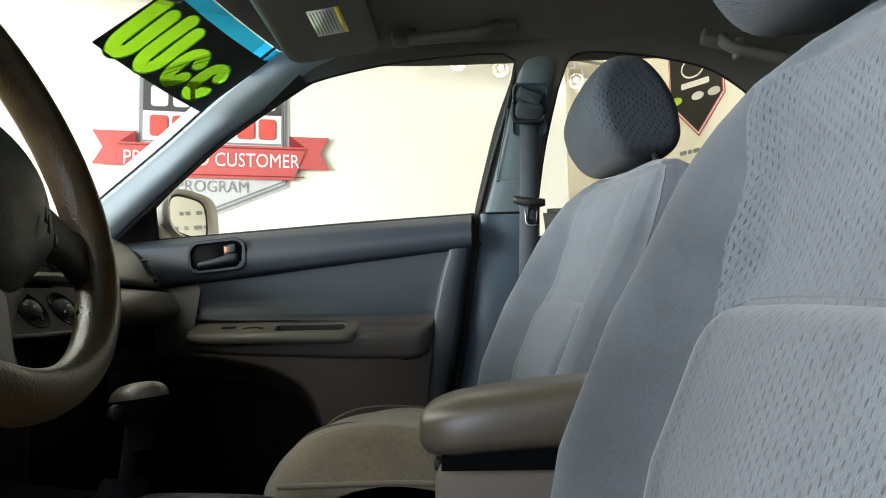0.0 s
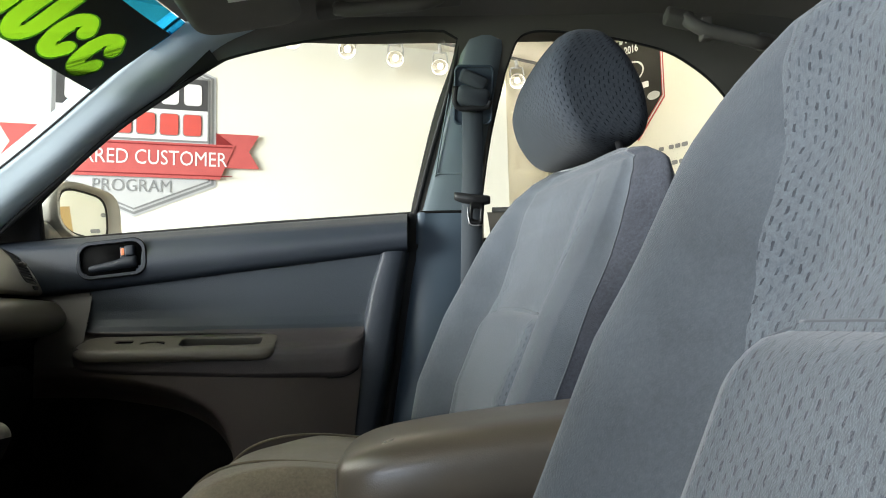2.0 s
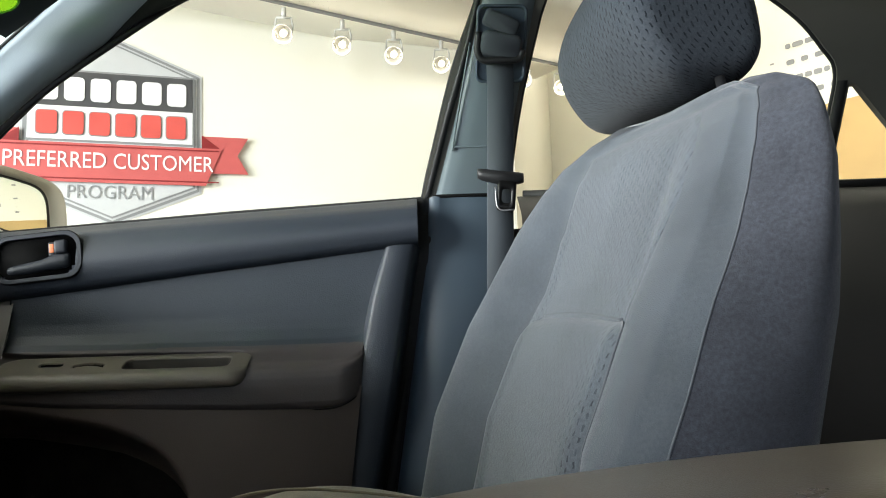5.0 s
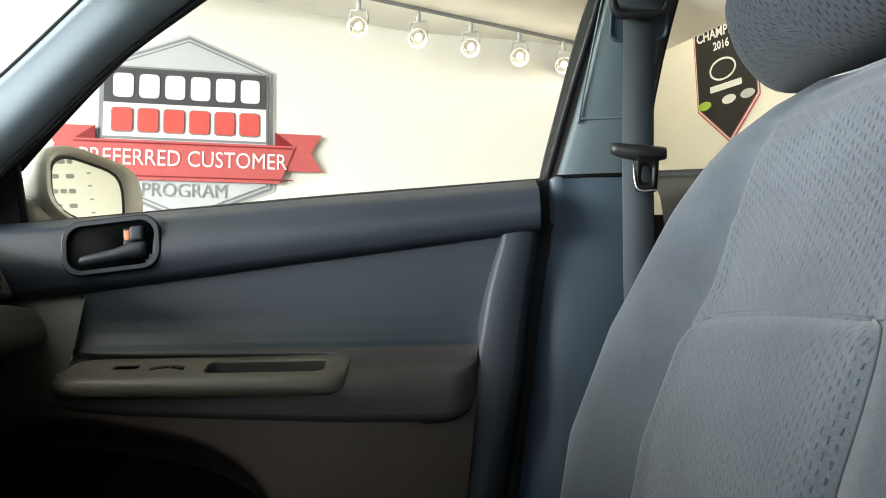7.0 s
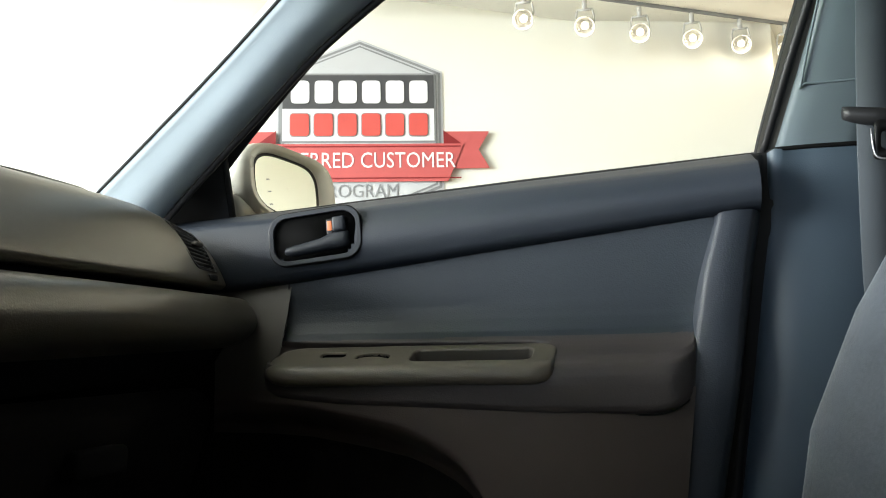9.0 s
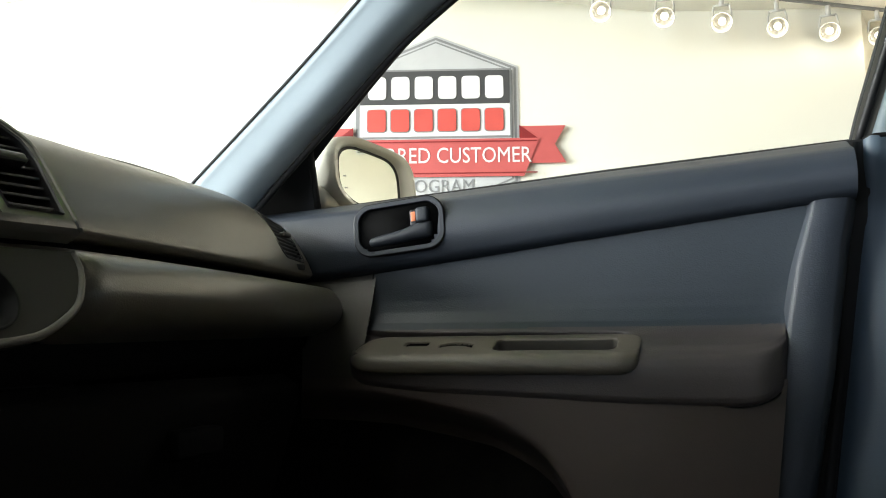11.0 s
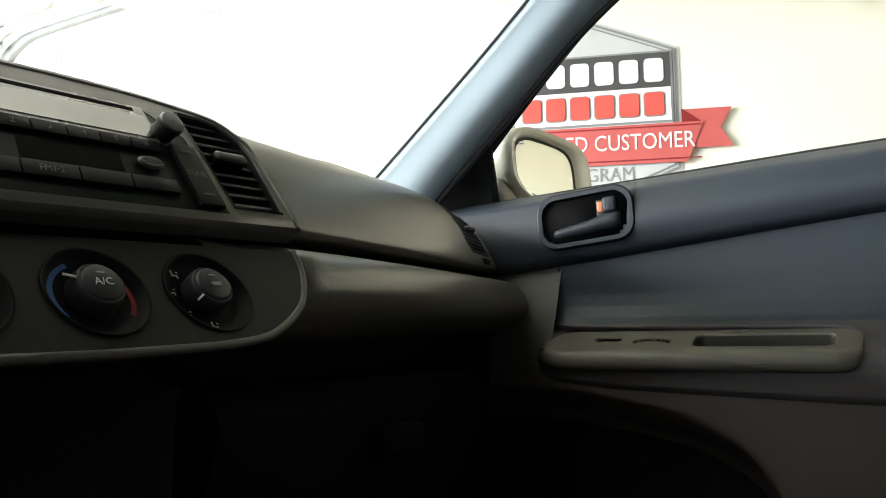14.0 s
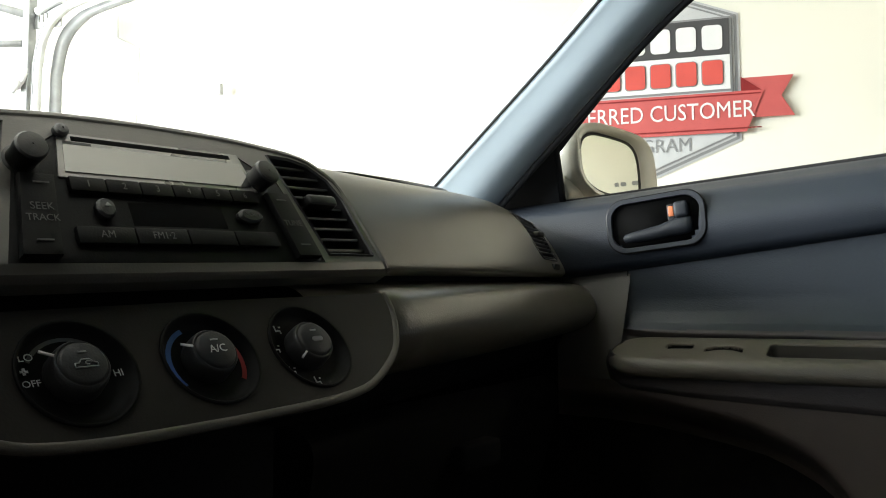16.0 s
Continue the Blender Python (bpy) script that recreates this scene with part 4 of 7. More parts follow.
part("rim", grid([mirror_loop(*a) for a in ((0.123, 0.057, 0.001, -0.014), (0.112, 0.053, 0.0, -0.015), (0.100, 0.050, -0.008, -0.018), (0.096, 0.048, -0.014, -0.019))], close_v=True), PAINT, om, "champagne inner rim")
part("mirror_edge", grid([mirror_loop(0.0985, 0.0492, -0.0085, -0.018), mirror_loop(0.0925, 0.0450, -0.0088, -0.018)], close_v=True), RUBBER, om, "thin black edge of the mirror glass")
part("mirror_pane", grid([mirror_loop(0.0955, 0.047, -0.0095, -0.018), mirror_loop(0.001, 0.001, -0.0095, -0.018)], close_v=True), MIRROR, om, "mirror glass")
part("foot", tube([(-0.73, 0.80, 0.985), (-0.72, 0.88, 1.0), (-0.715, 0.93, 1.01)], 0.024, 12, n=10), PAINT, om)

# ---- passenger-side pillar behind the door, with the belt ----
post = thing("centre_pillar", "plastic lower trim of the middle door pillar, tinted for blue daylight", "pillar trim", kind="structure")
prow = []
for z in np.linspace(1.003, 0.25, 24):
    f = (1.003 - z)
    x0 = ramp(z, [0.4, 0.6, 0.8, 0.94, 1.003], [-0.094, -0.064, -0.034, -0.013, -0.004])
    x1 = x0 + 0.128 + 0.12 * f
    g = 0.016 * ease(0.80, 1.003, z)
    prow.append([(x0 - 0.004, 0.80, z), (x0, 0.775, z), (x0 + 0.006, 0.752, z), (x0 + 0.018, 0.744 - 0.03 * f + g, z), (x0 + 0.05, 0.742 - 0.04 * f + g, z), (x1 - 0.03, 0.745 - 0.04 * f + g, z), (x1 - 0.008, 0.755 + 0.7 * g, z), (x1, 0.80, z)])
part("lower_cover", grid(prow), PILLAR_BLUE_LIT, post, "lower pillar cover with the blue daylight in its colour")
part("upper_cover", grid([[(x0 + dx, side_y(z) - o * (0.25 + 0.75 * ease(1.315, 1.255, z)), z) for dx, o in ((-0.003, 0.004), (0.0, 0.012), (0.010, 0.019), (0.03, 0.022), (x1 - x0 - 0.03, 0.022), (x1 - x0 - 0.008, 0.018), (x1 - x0, 0.006))] for z in np.linspace(1.0, 1.31, 14) for x0, x1 in ((ramp(z, [1.0, 1.1, 1.2, 1.3], [0.004, 0.034, 0.062, 0.088]), ramp(z, [1.0, 1.12, 1.3], [0.112, 0.128, 0.161])),)]), PILLAR, post, "grey upper pillar cover")
part("cover_joint", tube([(-0.002, 0.775, 1.004), (0.005, 0.762, 1.004), (0.016, 0.760, 1.004), (0.05, 0.7585, 1.004), (0.10, 0.7605, 1.004)], 0.0028, 6, n=20), BLACK, post, "dark joint between the covers")
part("slot_rib", tube([(0.105, side_y(1.072) - 0.0215, 1.072), (0.040, side_y(1.072) - 0.0215, 1.072), (0.034, side_y(1.078) - 0.0215, 1.078), (0.058, side_y(1.20) - 0.0215, 1.20)], 0.0015, 8, n=30), PILLAR, post, "raised edge of the belt slot")

belt = thing("seat_belt", "grey webbing seat belt hanging from the pillar with a black tongue", "seat belt")


def ribbon(path, width, thick, across):
    p = smooth_path(path, 40)
    a = Vector(across).normalized()
    nrm = np.cross(np.gradient(p, axis=0), a)
    nrm /= np.linalg.norm(nrm, axis=1)[:, None]
    w = np.array(a) * width / 2
    return grid([[q - w, q - w * 0.96 + m * thick, q + w * 0.96 + m * thick, q + w, q + w * 0.96 - m * thick, q - w * 0.96 - m * thick] for q, m in zip(p, nrm)], close_v=True, caps=True)


part("webbing", ribbon([(0.108, 0.652, 1.205), (0.110, 0.668, 1.15), (0.108, 0.690, 1.05), (0.105, 0.700, 0.95), (0.10, 0.695, 0.80), (0.10, 0.690, 0.5)], 0.038, 0.0012, (1, 0.1, 0)), BELT, belt, "grey woven webbing")
part("guide_frame", turned(grid([[(u, v, w) for u, v in rounded(a, b, 0.010, 6)] for a, b, w in ((0.070, 0.106, -0.006), (0.070, 0.106, 0.001), (0.067, 0.103, 0.002), (0.063, 0.099, 0.001), (0.062, 0.098, -0.006))], close_v=True), frame_at((0.112, 0.654, 1.195), (1, 0.05, 0), (0.05, -0.55, 1))), PILLAR_BLUE_LIT, belt)
part("guide_back", mesh_of(slab(rounded(0.064, 0.10, 0.01), 0.002, frame_at((0.112, 0.658, 1.195), (1, 0.05, 0), (0.05, -0.55, 1))), False), PILLAR_BLUE_LIT, belt)
GM = frame_at((0.110, 0.645, 1.197), (1, 0.05, 0), (0.05, -0.55, 1))
part("guide_plate", turned(grid([[(u, v, w) for u, v in rounded(a, b, 0.010, 6)] for a, b, w in ((0.050, 0.026, -0.006), (0.058, 0.034, -0.002), (0.058, 0.034, 0.004), (0.050, 0.026, 0.008))], close_v=True, caps=True), GM @ pose(0.0, -0.006, 0.002, 0, 0, -10)), BELT, belt, "grey plastic belt guide")
part("folded_webbing", turned(grid([[(u, v, w) for u, v in rounded(a, b, 0.006, 5)] for a, b, w in ((0.046, 0.020, -0.005), (0.050, 0.024, 0.0), (0.050, 0.024, 0.004), (0.044, 0.018, 0.006))], close_v=True, caps=True), GM @ pose(0.0, 0.024, 0.0, 0, 0, -22)), BELT, belt)
part("guide_lip", turned(tube([(-0.031, 0.012, 0.002), (-0.031, -0.016, 0.004), (-0.022, -0.026, 0.007), (0.0, -0.025, 0.009), (0.024, -0.024, 0.007), (0.031, -0.012, 0.004)], 0.005, 10, n=24), GM), DARK, belt, "dark lower lip of the guide")
part("tongue", grid([[(0.107 + u * 0.032, 0.688 + 0.004 * abs(u) - 0.010 * math.cos(a) * (1 - 0.3 * u * u), 1.015 - 0.004 * u + 0.0095 * math.sin(a) * (1 - 0.25 * u**4) + 0.003 * u * u) for a in np.linspace(0, 2 * math.pi, 12, endpoint=False)] for u in np.linspace(-1, 1, 12)], close_v=True, caps=True), DARK, belt, "dark plastic belt tongue")
part("tongue_plate", turned(grid([[(u, v, w) for u, v in rounded(a, b, 0.005, 4)] for a, b, w in ((0.026, 0.042, 0.0), (0.026, 0.042, 0.003), (0.013, 0.02, 0.003), (0.013, 0.02, 0.0))], close_v=True), frame_at((0.113, 0.682, 0.987), (1, 0, -0.1), (0.1, -0.05, 1))), BLACK, belt, "black-edged belt plate")
STEEL_DIM = material("dull_metal", (0.35, 0.35, 0.36), 0.45, 0.8, mottle=0.1)
part("tongue_edge", tube([(0.098, 0.679, 1.0), (0.099, 0.678, 0.975), (0.105, 0.677, 0.967), (0.122, 0.677, 0.967)], 0.0012, 6, n=12), STEEL_DIM, belt, "dull metal edge")
for ob in belt.children_recursive:
    ob.data.transform(Matrix.Translation((-0.011, 0, 0)))

# rear door sill and trim behind the pillar
rdoor = thing("rear_door", "dark grey rear door trim seen behind the front seats", "car door")
part("rear_trim_panel", grid([[(x, 0.79 - 0.06 * ease(0.0, 0.05, 1.004 + 0.01 * x - z), z) for z in np.linspace(1.006, 0.35, 20)] for x in np.linspace(0.13, 0.80, 16)]), TRIM, rdoor)
rg = part("rear_glass", grid([[(x, side_y(z) + 0.012, z) for x in np.linspace(0.13, 0.82, 8)] for z in np.linspace(0.95, 1.30, 6)]), CLEAR, rdoor, "clear rear door glass")
rg.visible_shadow = False
part("glass_divider", tube([(0.597, side_y(0.97) - 0.005, 0.97), (0.599, side_y(1.15) - 0.005, 1.15)], 0.010, 8), RUBBER, rdoor, "black upright bar in the rear window")
part("rear_belt_seal", tube([(0.14, 0.795, 1.009), (0.5, 0.795, 1.012), (0.8, 0.795, 1.014)], 0.007, 8), RUBBER, rdoor)

# ---- dashboard ----
dash = thing("dashboard", "taupe padded car dashboard with air vents and a dark groove", "dashboard")


def shift(y):
    """How far the face of the dash swings forward and up towards the door."""
    k = max(0.0, (y - 0.18) / 0.48)
    return -0.078 * k**1.25, 0.015 * k


def pad(y):
    dx, dz = shift(y)
    drop = 0.012 * ease(0.52, 0.70, y)
    p = [(-0.62, 0.846), (-0.585, 0.8425), (-0.574, 0.8455), (-0.573, 0.852), (-0.584, 0.874), (-0.597, 0.899), (-0.612, 0.919), (-0.634, 0.9315), (-0.668, 0.9375), (-0.72, 0.939), (-0.80, 0.936), (-0.95, 0.925), (-1.12, 0.905)]
    drop += 0.007 * ease(0.55, 0.20, y)
    return [(x + dx, y, z + dz - drop * ease(0.86, 0.93, z)) for x, z in p]


def lip(y):
    dx, dz = shift(y)
    p = [(-0.64, 0.842), (-0.60, 0.838), (-0.565, 0.8335), (-0.552, 0.829), (-0.544, 0.821), (-0.538, 0.810), (-0.5365, 0.801), (-0.541, 0.791), (-0.553, 0.781), (-0.574, 0.773), (-0.595, 0.769), (-0.63, 0.768)]
    dx -= 0.016 * ease(0.172, 0.150, y) if y > 0 else 0.0
    return [(x + dx, y, z + dz) for x, z in p]


def soft_rows(rows, n):
    return [smooth_path(r, n) for r in rows]


def vent_side(z, right):
    """The edges of the vent's opening at the door end of the pad."""
    return ramp(z, [0.877, 0.907, 0.932], [0.657, 0.664, 0.668] if right else [0.595, 0.586, 0.574])


YS = np.concatenate([np.linspace(0.176, 0.575, 40), np.linspace(0.578, 0.668, 70), [0.672, 0.676]])
pad_bm = grid(soft_rows([pad(y) for y in YS], 110))
gone = [f for f in pad_bm.faces for q in (f.calc_center_median(),) if 0.879 < q.z < 0.931 and q.x > -0.71 and vent_side(q.z, 0) + 0.001 < q.y < vent_side(q.z, 1) - 0.001]
bmesh.ops.delete(pad_bm, geom=gone, context="FACES")
part("upper_pad", pad_bm, DASH, dash, "taupe grained upper dash pad")
part("lower_pad", grid(soft_rows([lip(y) for y in np.linspace(0.10, 0.70, 48)], 46)), DASH, dash, "taupe lower dash pad over the glove box")
# black sheet holds the shade under the dash in its colour
part("under_pad", grid([[(-0.578 + shift(y)[0], y, 0.776 + shift(y)[1]), (-0.588 + shift(y)[0], y, 0.757 + shift(y)[1]), (-0.604 + shift(y)[0], y, 0.744 + shift(y)[1]), (-0.66 + shift(y)[0], y, 0.742)] for y in np.linspace(0.10, 0.70, 24)]), MATTE, dash, "underside of the dash, black for its shade")
part("groove", grid([[(-0.612 + shift(y)[0], y, 0.825), (-0.612 + shift(y)[0], y, 0.86)] for y in np.linspace(0.0, 0.70, 20)]), BLACK, dash, "dark groove along the dash")
# left half of the dash, with the hood over the dials
left = soft_rows([[(x, -y, z) for x, y, z in pad(y)] for y in np.linspace(0.125, 0.70, 36)], 46)
part("upper_pad", grid(left), DASH, dash)
part("lower_pad", grid(soft_rows([[(x - 0.02, -y, z) for x, y, z in lip(y)] for y in np.linspace(0.145, 0.70, 36)], 46)), DASH, dash)
hood = []
for a in np.linspace(0, math.pi, 24):
    c, s = math.cos(a), math.sin(a)
    hood.append([(x, -0.385 + c * (0.165 + o), 0.90 + s * (0.075 + o * 0.6)) for x, o in ((-0.80, 0.015), (-0.66, 0.012), (-0.615, 0.008), (-0.606, 0.0), (-0.612, -0.008), (-0.66, -0.012), (-0.74, -0.02))])
part("dial_hood", grid(hood), DASH, dash, "hood over the instrument dials")
part("dial_face", mesh_of(slab(rounded(0.30, 0.13, 0.05), 0.004, frame_at((-0.72, -0.385, 0.90), (0, 1, 0), (-0.35, 0, 1))), False), BLACK, dash, "dark instrument face")
part("centre_top", grid(soft_rows([[(-0.6500 + 0.065 * y, y, 0.9165), (-0.6520 + 0.065 * y, y, 0.9215), (-0.661 + 0.05 * y, y, 0.9245 - 0.003 * ease(0.18, 0.0, y)), (-0.68, y, 0.9300 - 0.006 * ease(0.18, 0.0, y)), (-0.72, y, 0.932 - 0.008 * ease(0.18, 0.0, y)), (-0.80, y, 0.930 - 0.008 * ease(0.18, 0.0, y)), (-0.95, y, 0.92 - 0.008 * ease(0.18, 0.0, y)), (-1.12, y, 0.90)] for y in np.linspace(-0.128, 0.18, 24)], 40)), DASH, dash, "taupe top of the dash over the radio")
part("stack_back", box((-0.80, -0.13, 0.76), (-0.680, 0.19, 0.912), 0.01), BLACK, dash)
# lid of the airbag, slightly proud of the pad
def airbag_front(y):
    return ramp(y, [0.20, 0.235, 0.285, 0.36, 0.45, 0.50, 0.515], [-0.735, -0.700, -0.674, -0.670, -0.688, -0.712, -0.75])


bag = []
for y in np.linspace(0.205, 0.512, 40):
    row = []
    for k in np.linspace(0, 1, 20) ** 1.8:
        x = airbag_front(y) - k * 0.16
        dx, dz = shift(y)
        z = ramp(-(x - dx), [0.634, 0.668, 0.72, 0.80, 0.95], [0.9315, 0.9375, 0.939, 0.936, 0.925]) + dz - 0.007 * ease(0.55, 0.20, y) - 0.012 * ease(0.52, 0.70, y)
        rim = min(1.0, k / 0.02) * ease(0.205, 0.212, y) * ease(0.512, 0.505, y)
        row.append((x, y, z - 0.001 + 0.0055 * rim**0.5))
    bag.append(row)
part("airbag_lid", grid(bag), DASH, dash, "taupe airbag lid set in the dash top")
# joint of the airbag cover on top of the pad
part("airbag_joint", tube([(-0.70, 0.235, 0.9370), (-0.672, 0.285, 0.9360), (-0.668, 0.36, 0.9360), (-0.685, 0.45, 0.9390), (-0.70, 0.50, 0.9390), (-0.74, 0.512, 0.9405)], 0.0010, 6, n=36), DARK, dash, "joint of the airbag cover")
part("speaker_strip", tube([(-0.80, 0.52, 0.945), (-0.80, 0.64, 0.945)], 0.004, 6), BLACK, dash)

# side vent at the door end, sunk into the pad
svent = new("side_vent")
svent.parent = dash
svent["label"] = "narrow black air vent at the door end of the dash"


def vent_at(a, b, d):
    """A place in the vent: a across, b upwards, d under the face of the pad."""
    z = 0.878 + 0.054 * b
    y = vent_side(z, 0) * (1 - a) + vent_side(z, 1) * a
    p = smooth_path(pad(y), 200)
    p = p[int(np.argmin(p[:, 2])) :]
    n = int(np.argmax(p[:, 2]))
    x = float(np.interp(z, p[: n + 1, 2], p[: n + 1, 0]))
    return (x - 0.86 * d, y, z - 0.5 * d)


def vent_ring(grow, d):
    out = []
    for u, v in rounded(1.0, 1.0, 0.12, 5, 0.5, 0.5):
        out.append(vent_at(0.5 + (u - 0.5) * (1 + 2 * grow), 0.5 + (v - 0.5) * (1 + grow), d))
    return out


part("vent_frame", grid([vent_ring(0.07, 0.001), vent_ring(0.055, -0.0012), vent_ring(0.02, -0.0012), vent_ring(0.0, 0.001), vent_ring(0.0, 0.013)], close_v=True), DARK, svent)
part("vent_back", grid([[vent_at(a, b, 0.012) for a in np.linspace(-0.02, 1.02, 8)] for b in np.linspace(-0.02, 1.02, 8)]), BLACK, svent)
for b in np.linspace(0.06, 0.95, 10):
    bars = []
    for a in np.linspace(0.0, 1.0, 8):
        hi, lo = vent_at(a, b + 0.014, 0.001), vent_at(a, b - 0.014, 0.001)
        bars.append([hi, lo, vent_at(a, b - 0.03, 0.010), vent_at(a, b - 0.002, 0.010)])
    part("slat", grid(bars, close_v=True, caps=True), DARK, svent)
part("vent_knob", turned(box((-0.004, -0.008, -0.003), (0.005, 0.008, 0.003), 0.002), Matrix.Translation(vent_at(0.55, 0.56, -0.002))), TRIM, svent, "grey vent tab")
part("vent_wheel", turned(box((-0.005, -0.008, -0.0035), (0.004, 0.008, 0.0035), 0.0015), Matrix.Translation(vent_at(0.55, -0.17, 0.0))), DARK, svent)

# ---- centre stack with the radio ----
RO = Vector((-0.6012, 0.0312, 0.8751))
RR, RU, RNM = Vector((0.0636, 0.9969, 0.0471)), Vector((-0.4524, -0.0132, 0.8917)), Vector((0.8895, -0.0780, 0.4502))
RM = Matrix((RR, RU, RNM)).transposed().to_4x4()
RM.translation = RO


def at_radio(u, v, w=0.0):
    return RM @ Matrix.Translation((u, v, w))


stack = thing("centre_console_panel", "grey plastic centre stack panel holding radio and vents", "dash panel")
half = [(0.0, 0.0545), (0.05, 0.0535), (0.085, 0.0505), (0.1192, 0.0452), (0.136, 0.034), (0.1456, 0.0204), (0.150, -0.0142), (0.1532, -0.0424)]
half = [tuple(p) for p in smooth_path(half, 24)]
outline = half + [(0.150, -0.0455)] + [(-0.150, -0.0455)] + [(-u, v) for u, v in reversed(half[1:])]
VENT = [(0.0876, 0.0438), (0.106, 0.0432), (0.1214, 0.0393), (0.1345, 0.0278), (0.1405, 0.0131), (0.1432, -0.0292), (0.1024, -0.0285), (0.0985, -0.01), (0.0955, 0.0059), (0.0905, 0.028)]


RADIO_HOLE = [(-0.0600, 0.0405), (0.0600, 0.0405), (0.086, 0.022), (0.0965, -0.0335), (-0.0965, -0.0335), (-0.086, 0.022)]
part("panel_face", plate(outline, [VENT, [(-u, v) for u, v in reversed(VENT)], RADIO_HOLE], 0.010, at_radio(0, 0, -0.006)), STACK, stack, "grey centre panel")
part("panel_edge", tube([at_radio(u, v, 0.003).translation for u, v in [(-u, v) for u, v in reversed(half)] + half[1:]], 0.0024, 8), STACK, stack)
for s in (1, -1):
    vent = new("air_vent")
    vent.parent = stack
    vent["label"] = "black air vent with level slats and a centre tab"
    loop = [(s * u, v) for u, v in VENT]
    mid = (s * 0.117, 0.006)
    part("vent_lip", grid([[tuple(at_radio(mid[0] + (u - mid[0]) * k, mid[1] + (v - mid[1]) * k, w).translation) for u, v in loop] for k, w in ((1.03, 0.003), (1.0, 0.0055), (0.965, 0.004), (0.955, -0.03))], close_v=True), DARK, vent)
    part("vent_back", mesh_of(slab(loop, 0.001, at_radio(0, 0, -0.028)), False), BLACK, vent)
    for k in range(9):
        v = 0.0375 - k * 0.0077
        a = ramp(v, [-0.029, 0.0059, 0.0438], [0.1035, 0.0965, 0.089])
        b = ramp(v, [-0.029, 0.0131, 0.0278, 0.0393, 0.0438], [0.1420, 0.1395, 0.1335, 0.1205, 0.108])
        part("slat", turned(box((min(s * a, s * b), -0.0009, -0.014), (max(s * a, s * b), 0.0009, 0.0), 0.0004, 1), at_radio(0, v, 0.001) @ pose(0, 0, 0, 28, 0, 0)), DARK, vent)
    part("vent_tab", turned(box((-0.013, -0.004, -0.004), (0.013, 0.004, 0.006), 0.0025), at_radio(s * 0.1165, 0.0095, 0.003)), BLACK, vent)

radio = thing("car_radio", "black car radio with two round knobs and rows of buttons", "car radio")
GLOSS = material("smoked_radio_window", (0.27, 0.27, 0.265), 0.05, 1.0, mottle=0)
# silvery grey stands in for the windscreen's reflection on the upper radio face
RADIO_GREY = material("reflection_grey_radio_plastic", (0.26, 0.257, 0.25), 0.28, 0.6, grain=0.15, mottle=0.05)
BUTTON = material("black_button_plastic", (0.005, 0.005, 0.005), 0.45, grain=0.2, mottle=0.12, spec=0.07)
MARK = material("pale_grey_print", (0.28, 0.28, 0.28), 0.6, mottle=0.03)
MARK_DIM = material("dim_grey_print", (0.05, 0.05, 0.05), 0.6, mottle=0.03)
part("faceplate", mesh_of(slab(RADIO_HOLE, 0.014, at_radio(0, 0, -0.010), 0.002), False), BUTTON, radio, "black faceplate")
part("upper_face", plate([(-0.060, 0.0405), (0.060, 0.0405), (0.0645, 0.0130), (-0.0645, 0.0130)], [], 0.0016, at_radio(0, 0, 0.0034)), RADIO_GREY, radio, "face leaning back round the window, grey for its reflection")
part("disc_window", mesh_of(slab([(-0.0585, 0.0085), (0.0585, 0.0085), (0.0605, -0.0085), (-0.0605, -0.0085)], 0.0006, at_radio(0, 0.0245, 0.0050)), False), GLOSS, radio, "smoked glossy window")
part("disc_slot", turned(box((-0.053, -0.0017, -0.002), (0.053, 0.0017, 0.0012), 0.0004), at_radio(0, 0.0375, 0.004)), MATTE, radio, "thin disc slot")


def button(u0, u1, v0, v1, h=0.0035, name="button", mat=BUTTON):
    return part(name, turned(box((u0, v0, -0.002), (u1, v1, h), 0.0008, 2), at_radio(0, 0, 0.0035)), mat, radio)


for k in range(6):
    button(-0.0605 + k * 0.0202, -0.0605 + k * 0.0202 + 0.0196, 0.0042, 0.0126)
for k in range(4):
    button(-0.0630 + k * 0.0316, -0.0630 + k * 0.0316 + 0.0309, -0.0247, -0.0155)
button(-0.030, 0.0315, -0.0135, 0.0015, 0.0006, "display", MATTE)
for s in (1, -1):
    part("rocker", mesh_of(slab([(s * a, b) for a, b in ((0.0685, 0.0118), (0.0858, 0.0118), (0.0915, -0.0315), (0.0730, -0.0315))], 0.005, at_radio(0, 0, 0.0035), 0.0012), False), BUTTON, radio)
    for v in (0.006, -0.0245):
        part("rocker_mark", turned(box((-0.004, -0.0004, 0), (0.004, 0.0004, 0.0003)), at_radio(s * (0.0767 if v > 0 else 0.0805), v, 0.009)), MARK_DIM, radio)
    knob = part("knob", turned(grid([[(r * math.cos(a), r * math.sin(a), z) for a in np.linspace(0, 2 * math.pi, 32, endpoint=False)] for r, z in ((0.0114, 0.0), (0.0114, 0.0025), (0.0108, 0.0034), (0.0090, 0.0042), (0.0086, 0.008), (0.0098, 0.0165), (0.0096, 0.0182), (0.0086, 0.0195), (0.0060, 0.0200), (0.0005, 0.0202))], close_v=True), at_radio(s * 0.0746 - 0.007, 0.0215, 0.001) @ Matrix.Diagonal((0.86, 0.86, 0.86, 1))), BLACK, radio, "round black rubber knob")
part("small_knob", turned(grid([[(r * math.cos(a), r * math.sin(a), z) for a in np.linspace(0, 2 * math.pi, 20, endpoint=False)] for r, z in ((0.0042, 0), (0.0042, 0.004), (0.003, 0.0055), (0.0005, 0.006))], close_v=True), at_radio(-0.058, 0.0415, 0.003)), DARK, radio)
